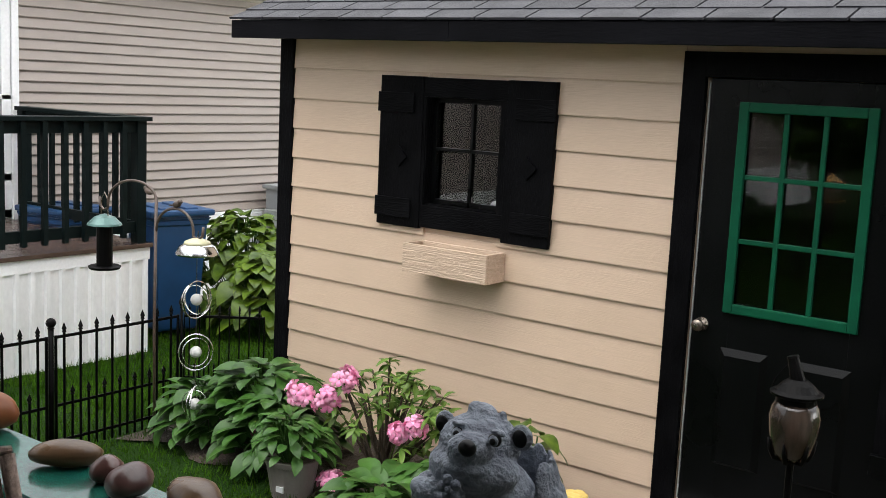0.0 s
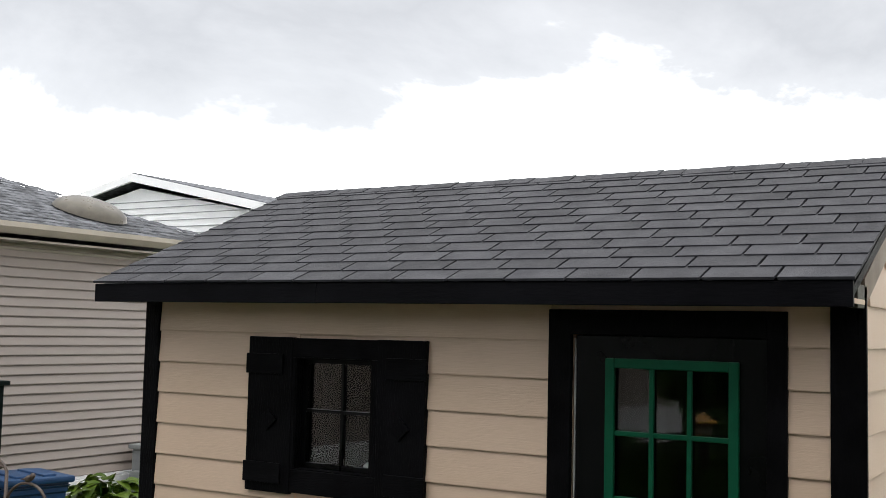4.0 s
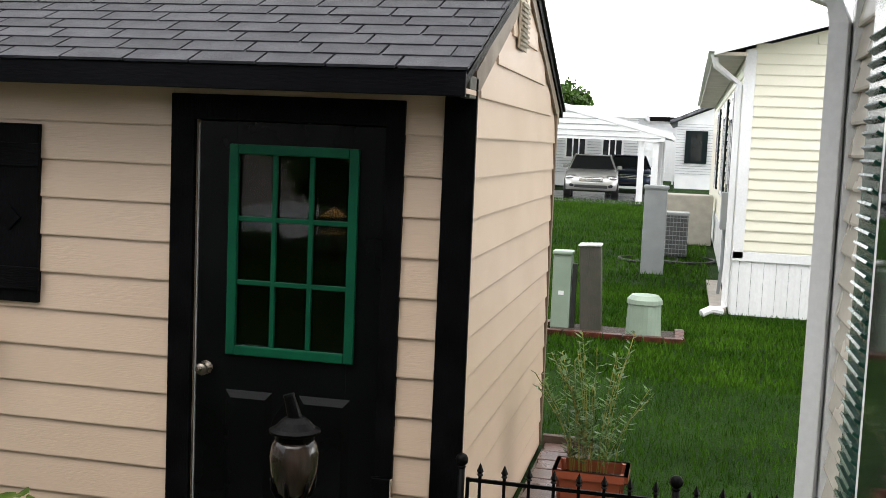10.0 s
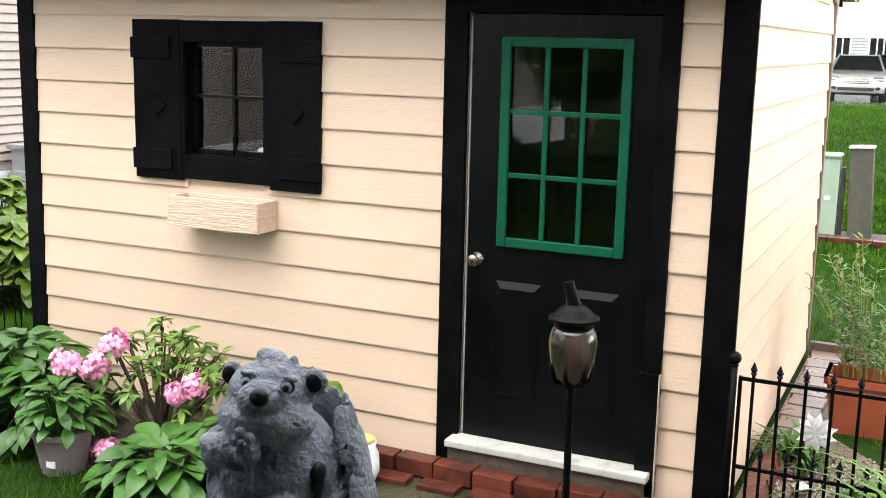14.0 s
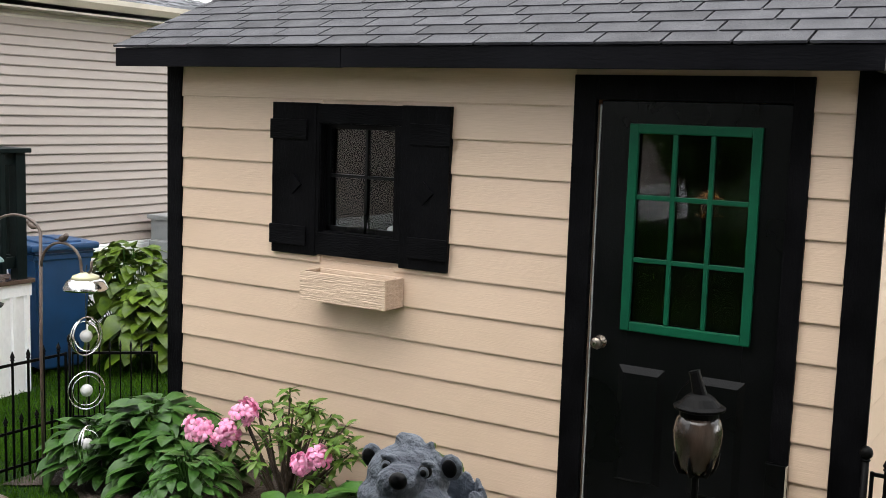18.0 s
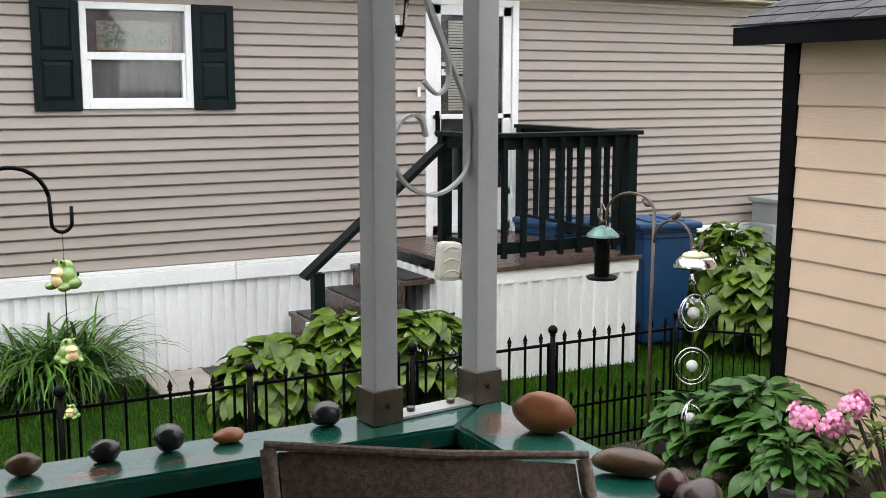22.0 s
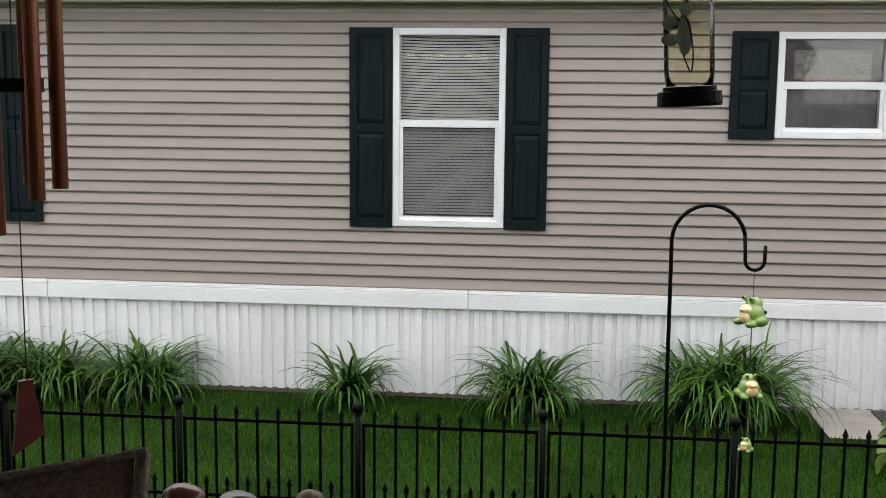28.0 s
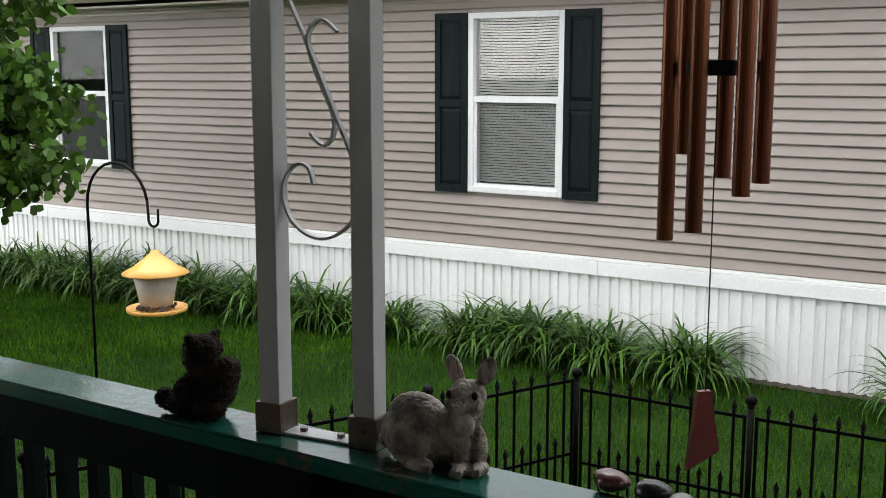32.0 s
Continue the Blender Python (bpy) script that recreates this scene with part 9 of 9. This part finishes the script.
random.seed(21)
ROW = [(-12.4, 8.2, 300, 0.85, 0.28), (-11.7, 8.2, 320, 0.9, 0.3), (-10.9, 8.2, 340, 0.9, 0.3), (-10.1, 8.25, 340, 0.9, 0.3), (-9.3, 8.2, 360, 0.9, 0.3), (-8.5, 8.25, 340, 0.9, 0.3), (-7.65, 8.25, 300, 0.85, 0.26), (-6.85, 8.3, 200, 0.66, 0.2),
       (-5.85, 8.3, 300, 0.85, 0.22), (-5.3, 8.3, 320, 0.9, 0.2), (-4.65, 8.32, 280, 0.82, 0.22), (-3.85, 8.32, 300, 0.84, 0.2), (-2.08, 8.34, 110, 0.80, 0.08), (-0.62, 8.32, 230, 0.92, 0.16), (0.92, 8.32, 560, 1.05, 0.26), (-2.9, 8.62, 30, 0.5, 0.08)]
for x, y, n, L, sp in ROW[:-1]:
    make_daylily(x, y, n, L, sp, "arching clump of green daylily leaves against the white skirting" if n > 200 else "small clump of arching daylily leaves by the skirting")
make_daylily(3.86, -0.60, 130, 1.1, 0.14, "arching green leaf clump beside the iron fence")
make_daylily(4.85, -0.28, 120, 0.35, 0.16, "low grassy clump beside the shed")
make_daylily(5.4, 0.18, 140, 0.32, 0.12, "low grassy clump beside the shed")


def make_planter():
    x, y = 6.12, -0.095
    p = thing("terracotta_planter", (x, y, 0), "rectangular terracotta planter with tall leafy perennials", "planter")
    bm = B()
    prof = [(0.11, 0.165, 0.0), (0.135, 0.20, 0.29), (0.15, 0.216, 0.29), (0.15, 0.216, 0.335), (0.125, 0.19, 0.335), (0.12, 0.18, 0.26)]
    rings = [[bm.verts.new((x + sx * a, y + sy * c, z)) for sx, sy in ((-1, -1), (1, -1), (1, 1), (-1, 1))] for a, c, z in prof]
    for r, q in zip(rings, rings[1:]):
        for k in range(4):
            bm.faces.new((r[k], r[(k + 1) % 4], q[(k + 1) % 4], q[k]))
    bm.faces.new(rings[0][::-1])
    bm.faces.new(rings[-1])
    bmesh.ops.bevel(bm, geom=[e for e in bm.edges if abs(e.verts[0].co.z - e.verts[1].co.z) > 0.02], offset=0.025, segments=3, affect="EDGES")
    part("box", bm, M["terracotta"], p)
    bm = B()
    box(bm, (x - 0.115, y - 0.175, 0.2), (x + 0.115, y + 0.175, 0.27))
    part("potting_soil", bm, M["soil"], p)
    st = B()
    vs, fs = [], []
    for k in range(26):
        a = random.uniform(0, 6.28)
        r = random.uniform(0.02, 0.14)
        h = random.uniform(0.5, 0.88)
        bx, by = x + r * math.cos(a), y + r * math.sin(a)
        lean = Vector((math.cos(a), math.sin(a), 0)) * random.uniform(0.02, 0.28)
        pts = [Vector((bx, by, 0.26)) + lean * (t * t) + Vector((0, 0, h * t)) for t in (0, 0.33, 0.66, 1)]
        tube(st, pts, 0.003, 4)
        for j in range(34):
            t = random.uniform(0.2, 1)
            q = Vector((bx, by, 0.26)) + lean * (t * t) + Vector((0, 0, h * t))
            b = random.uniform(0, 6.28)
            L = random.uniform(0.035, 0.075)
            d = Vector((math.cos(b), math.sin(b), random.uniform(0.1, 0.8))).normalized() * L
            s = Vector((-math.sin(b), math.cos(b), 0)) * L * 0.16
            i = len(vs)
            vs += [q, q + d * 0.5 + s, q + d, q + d * 0.5 - s]
            fs.append((i, i + 1, i + 2, i + 3))
    part("stem_bunch", st, mat("yellow_green_stem", (0.30, 0.26, 0.06), (0.18, 0.2, 0.05)), p, kind="stuff")
    me = bpy.data.meshes.new("leaves")
    me.from_pydata([tuple(v) for v in vs], [], fs)
    me.materials.append(M["perennial"])
    part("leaves", me, M["perennial"], p, kind="stuff")


make_planter()


def make_pinwheel():
    x, y = 5.12, 0.06
    p = thing("flower_stake", (x, y, 0), "silver metal flower stake in the side bed", "garden ornament")
    bm = B()
    cyl(bm, (x, y, -0.05), (x, y, 0.30), 0.004, n=6)
    part("stake", bm, M["iron"], p)
    for ring, n, r in ((0, 11, 0.105), (1, 9, 0.08), (2, 7, 0.05)):
        for k in range(n):
            a = 2 * math.pi * k / n + ring * 0.3
            bm = B()
            d = Vector((0, math.cos(a), math.sin(a)))
            s = Vector((0, -math.sin(a), math.cos(a)))
            c = Vector((x - 0.012 * ring - 0.005, y, 0.30))
            v = [bm.verts.new(c), bm.verts.new(c + d * r * 0.6 + s * 0.02 - Vector((0.012, 0, 0))), bm.verts.new(c + d * r - Vector((0.004, 0, 0))), bm.verts.new(c + d * r * 0.6 - s * 0.02 - Vector((0.012, 0, 0)))]
            bm.faces.new(v)
            bmesh.ops.solidify(bm, geom=bm.faces[:], thickness=0.002)
            part("petal", bm, M["white_vinyl"], p)
    bm = B()
    ball(bm, (4.95, 0.09, 0.07), (0.05, 0.05, 0.028), 12, 8)
    part("lower_bloom", bm, M["steel"], p)


make_pinwheel()


# ---- beds, bricks, pavers ----
def make_beds():
    bm = B()
    n = 26
    pts = [(3.72 + 0.08 * math.sin(k * 0.9), 2.0 + (4.9 - 2.0) * k / n) for k in range(n + 1)]
    lo = [bm.verts.new((px, py, ground_z(px, py) + 0.012)) for px, py in pts]
    hi = [bm.verts.new((4.6, py, ground_z(4.6, py) + 0.03)) for px, py in pts]
    for k in range(n):
        bm.faces.new((lo[k], hi[k], hi[k + 1], lo[k + 1]))
    tagged(part("flower_bed", bm, M["soil"], None), "dark wet mulch bed before the shed", "flower bed", kind="structure")
    bm = B()
    box(bm, (1.2, -0.4, -0.05), (4.42, 1.98, 0.012))
    tagged(part("pavement", bm, M["patio"], None), "wet mossy patio before the shed door", "patio", kind="structure")
    bm = B()
    prism(bm, [(4.62, 0.36, 0.012), (7.6, 0.36, 0.012), (7.7, 0.0, 0.012), (5.9, 0.06, 0.012), (5.4, -0.35, 0.012), (4.55, -0.45, 0.012)], (0, 0, 0.012))
    tagged(part("gravel_bed", bm, mat("tan_pea_gravel", (0.15, 0.115, 0.08), (0.07, 0.055, 0.038), rough=0.45, scale=60, bump=1.0, bscale=45, dist=0.03), None), "tan pea gravel bed beside the shed", "gravel bed", kind="structure")
    bm = B()
    for k in range(500):
        gx, gy = random.uniform(4.6, 5.6), random.uniform(-0.35, 0.3)
        ball(bm, (gx, gy, 0.03), (random.uniform(0.008, 0.016), random.uniform(0.008, 0.014), 0.008), 6, 4)
    tagged(part("gravel", bm, island_tint(mat("pebble_mix", (0.24, 0.19, 0.14), (0.12, 0.09, 0.065), rough=0.35, scale=30), 0.5), None), "loose tan pebbles beside the shed", "gravel", kind="stuff")
    bm = B()
    box(bm, (1.65, 7.85, -0.34), (2.8, 8.66, ground_z(2, 8.4) + 0.035))
    tagged(part("pavement", bm, M["concrete"], None), "pinkish concrete slab at the foot of the steps", "paving", kind="structure")
    bm = B()
    box(bm, (2.15, 7.88, ground_z(2, 8.4) + 0.036), (2.75, 8.6, ground_z(2, 8.4) + 0.05), 0.004)
    tagged(part("door_mat", bm, mat("black_door_mat", (0.012, 0.012, 0.012), (0.03, 0.03, 0.03), rough=0.6, scale=30, bump=1.0, bscale=40, dist=0.02), None), "black rubber mat on the slab", "mat")
    # mulch strip at the home's foot
    bm = B()
    xs = [HX0 + k * 0.5 for k in range(54)]
    lo = [bm.verts.new((x, 8.62 + 0.03 * noise.noise((x * 0.8, 0, 0)), ground_z(x, 8.5) + 0.012)) for x in xs]
    hi = [bm.verts.new((x, 8.76, ground_z(x, 8.7) + 0.02)) for x in xs]
    for k in range(len(xs) - 1):
        bm.faces.new((lo[k], lo[k + 1], hi[k + 1], hi[k]))
    tagged(part("flower_bed", bm, M["soil"], None), "narrow mulch strip at the foot of the white skirting", "flower bed", kind="structure")
    bd = thing("brick_border", (4.3, 1.2, 0), "row of wet red bricks before the shed door", "brick border")
    bm = B()
    box(bm, (-0.05, -0.1, 0), (0.05, 0.1, 0.085), 0.007)
    me = mesh_of("brick", bm, M["brick"])
    y = 2.02
    while y > 0.2:
        piece("brick", me, pose(4.36 + random.uniform(-0.012, 0.012), y, 0.028 + random.uniform(-0.012, 0.0), 0, random.uniform(-3, 3), random.uniform(-3, 3)), bd)
        y -= 0.208
    for k in range(7):
        piece("brick", me, pose(4.25, 1.9 - k * 0.26, -0.045, 0, 0, random.uniform(-4, 4)), bd)
    sd = thing("side_pavers", (6, 0.2, 0), "stepping bricks and pavers along the shed's side", "brick border")
    bm = B()
    box(bm, (-0.1, -0.1, 0), (0.1, 0.1, 0.05), 0.008)
    pv = mesh_of("paver", bm, mat("red_brown_paver", (0.14, 0.085, 0.07), (0.10, 0.065, 0.055), rough=0.3, scale=8, bump=0.2, per=0.3))
    for k in range(12):
        piece("paver", pv, pose(5.25 + k * 0.215, 0.235 + random.uniform(-0.01, 0.01), 0.018, 0, 0, random.uniform(-4, 4)), sd)
    for k in range(8):
        piece("brick", me, pose(4.66 + k * 0.075, 0.26, 0.02, 0, 18, 90 + random.uniform(-5, 5)), sd)
    bm = B()
    box(bm, (7.5, 0.0, 0.0), (7.56, 0.36, 0.12), 0.005)
    part("edging_board", bm, M["bark"], sd)


random.seed(8)
make_beds()


# ---- tree beside the taupe home ----
def make_tree():
    x, y = -9.95, 5.9
    g = ground_z(x, y)
    t = thing("young_tree", (x, y, g), "young broadleaf tree with drooping green leaves", "tree")
    bm = B()
    tube(bm, [(x, y, g - 0.1), (x + 0.03, y, 0.8), (x - 0.02, y + 0.03, 2.0), (x, y, 3.4), (x + 0.05, y, 4.6)], [0.09, 0.075, 0.06, 0.045, 0.015], 10)
    part("trunk", bm, M["bark"], t, soft=True)
    tips = []
    for k in range(46):
        z = random.uniform(1.2, 4.5)
        a = random.uniform(0, 6.28)
        r = random.uniform(0.6, 2.0) * (1 - abs(z - 2.7) / 3.6)
        tip = Vector((x + r * math.cos(a), y + r * math.sin(a), z + random.uniform(-0.15, 0.4)))
        bm = B()
        tube(bm, [(x, y, z - 0.2), Vector((x, y, z)).lerp(tip, 0.5) + Vector((0, 0, 0.12)), tip], [0.018, 0.011, 0.003], 5)
        part("limb", bm, M["bark"], t)
        tips.append((Vector((x, y, z)), tip))
    vs, fs = [], []
    for a, b in tips:
        for j in range(240):
            q = a.lerp(b, random.uniform(0.35, 1.05)) + Vector((random.gauss(0, 0.13), random.gauss(0, 0.13), random.gauss(-0.05, 0.13)))
            L = random.uniform(0.085, 0.145)
            u = random.uniform(0, 6.28)
            d = Vector((math.cos(u), math.sin(u), random.uniform(-1.8, -0.2))).normalized() * L
            s = d.cross(Vector((random.uniform(-1, 1), random.uniform(-1, 1), 0.5))).normalized() * L * 0.40
            i = len(vs)
            vs += [q, q + d * 0.35 + s, q + d * 0.75 + s * 0.7, q + d, q + d * 0.75 - s * 0.7, q + d * 0.35 - s]
            fs.append(tuple(range(i, i + 6)))
    me = bpy.data.meshes.new("crown")
    me.from_pydata([tuple(v) for v in vs], [], fs)
    me.materials.append(M["tree_leaf"])
    part("crown", me, M["tree_leaf"], t, "drooping mid-green leaves", kind="stuff")


random.seed(31)
make_tree()


def far_tree(x, y, r, h):
    t = thing("far_tree", (x, y, 0), "hazy rounded tree far beyond the roofs", "tree", "far trees")
    bm = B()
    tube(bm, [(x, y, -0.1), (x, y, h * 0.6)], [0.3, 0.15], 8)
    part("trunk", bm, M["bark"], t)
    vs, fs = [], []
    for k in range(3500):
        d = Vector((random.gauss(0, 1), random.gauss(0, 1), random.gauss(0, 1))).normalized()
        rr = r * random.uniform(0.6, 1.0) * (1 + 0.25 * noise.noise(d * 2.2))
        q = Vector((x, y, h - r)) + Vector((d.x * rr, d.y * rr, d.z * rr * 0.95))
        a = Vector((random.gauss(0, 1), random.gauss(0, 1), random.gauss(0, 1))).normalized() * 0.22
        b = a.orthogonal().normalized() * 0.16
        i = len(vs)
        vs += [q - a, q + b, q + a, q - b]
        fs.append((i, i + 1, i + 2, i + 3))
    me = bpy.data.meshes.new("crown")
    me.from_pydata([tuple(v) for v in vs], [], fs)
    me.materials.append(M["tree_leaf"])
    part("crown", me, M["tree_leaf"], t, kind="stuff")


far_tree(95, 10.2, 2.8, 8.0)
# trees out of view, added to darken what the shed door's panes reflect
for fx, fy, fr, fh in ((-33, 6.5, 4.2, 8.8), (-35, 13.0, 4.8, 9.6), (-32, 20.0, 4.4, 9.0), (-36, 0.0, 4.6, 9.2), (-34, 27.0, 4.6, 9.4)):
    far_tree(fx, fy, fr, fh)


# ---- grass blades, last ----
def make_grass():
    rng = np.random.default_rng(4)

    def sow(n, x0, x1, y0, y1, hmin, hmax, keep):
        x = rng.uniform(x0, x1, n)
        y = rng.uniform(y0, y1, n)
        k = keep(x, y)
        return x[k], y[k], rng.uniform(hmin, hmax, k.sum())

    near = lambda x, y: ~((x > 3.7) & (x < 7.7) & (y > 0.3) & (y < 4.75)) & ~((x > 1.2) & (x < 4.5) & (y < 2.0)) & ~((x > 3.8) & (x < 5.5) & (y > 6.85)) & ~((x > 1.6) & (x < 2.85) & (y > 7.8)) & ~((x < 0.85) & (y < 1.8))
    far = lambda x, y: ~((x > 13.8) & (y < -1.0)) & ~((x > 11.7) & (x < 12.3) & (y > -0.5) & (y < 0.9)) & ~((x < 7.7) & (y > -0.05)) & ~((x < 5.9) & (y > -0.5))
    parts_ = [sow(165000, -12.5, 4.9, 2.2, 8.62, 0.03, 0.065, near), sow(60000, 4.0, 9.5, 4.4, 8.6, 0.03, 0.065, near), sow(90000, 4.8, 16, -4.0, 3.2, 0.035, 0.075, far), sow(40000, 16, 36, -1.0, 6.0, 0.05, 0.10, far)]
    x = np.concatenate([p[0] for p in parts_])
    y = np.concatenate([p[1] for p in parts_])
    h = np.concatenate([p[2] for p in parts_])
    n = len(x)
    g = -0.29 * np.clip((y - 3.6) / 4.8, 0, 1) + 0.13 * np.clip((x - 8) / 4, 0, 1) + 0.34 * np.clip((x - 12) / 24, 0, 1)
    a = rng.uniform(0, 2 * np.pi, n)
    w = rng.uniform(0.003, 0.0055, n) * (1 + (np.hypot(x, y) > 10) * 1.6)
    lean = h * rng.uniform(0.1, 0.7, n)
    b = rng.uniform(0, 2 * np.pi, n)
    v = np.empty((n, 3, 3))
    v[:, 0] = np.c_[x - np.cos(a) * w, y - np.sin(a) * w, g - 0.01]
    v[:, 1] = np.c_[x + np.cos(a) * w, y + np.sin(a) * w, g - 0.01]
    v[:, 2] = np.c_[x + np.cos(b) * lean, y + np.sin(b) * lean, g + h]
    me = bpy.data.meshes.new("grass")
    me.vertices.add(3 * n)
    me.vertices.foreach_set("co", v.reshape(-1))
    me.loops.add(3 * n)
    me.loops.foreach_set("vertex_index", np.arange(3 * n))
    me.polygons.add(n)
    me.polygons.foreach_set("loop_start", np.arange(0, 3 * n, 3))
    me.update()
    me.validate()
    me.materials.append(M["grass"])
    tagged(new("grass", me), "wet mown green grass blades", "grass", kind="stuff")


make_grass()
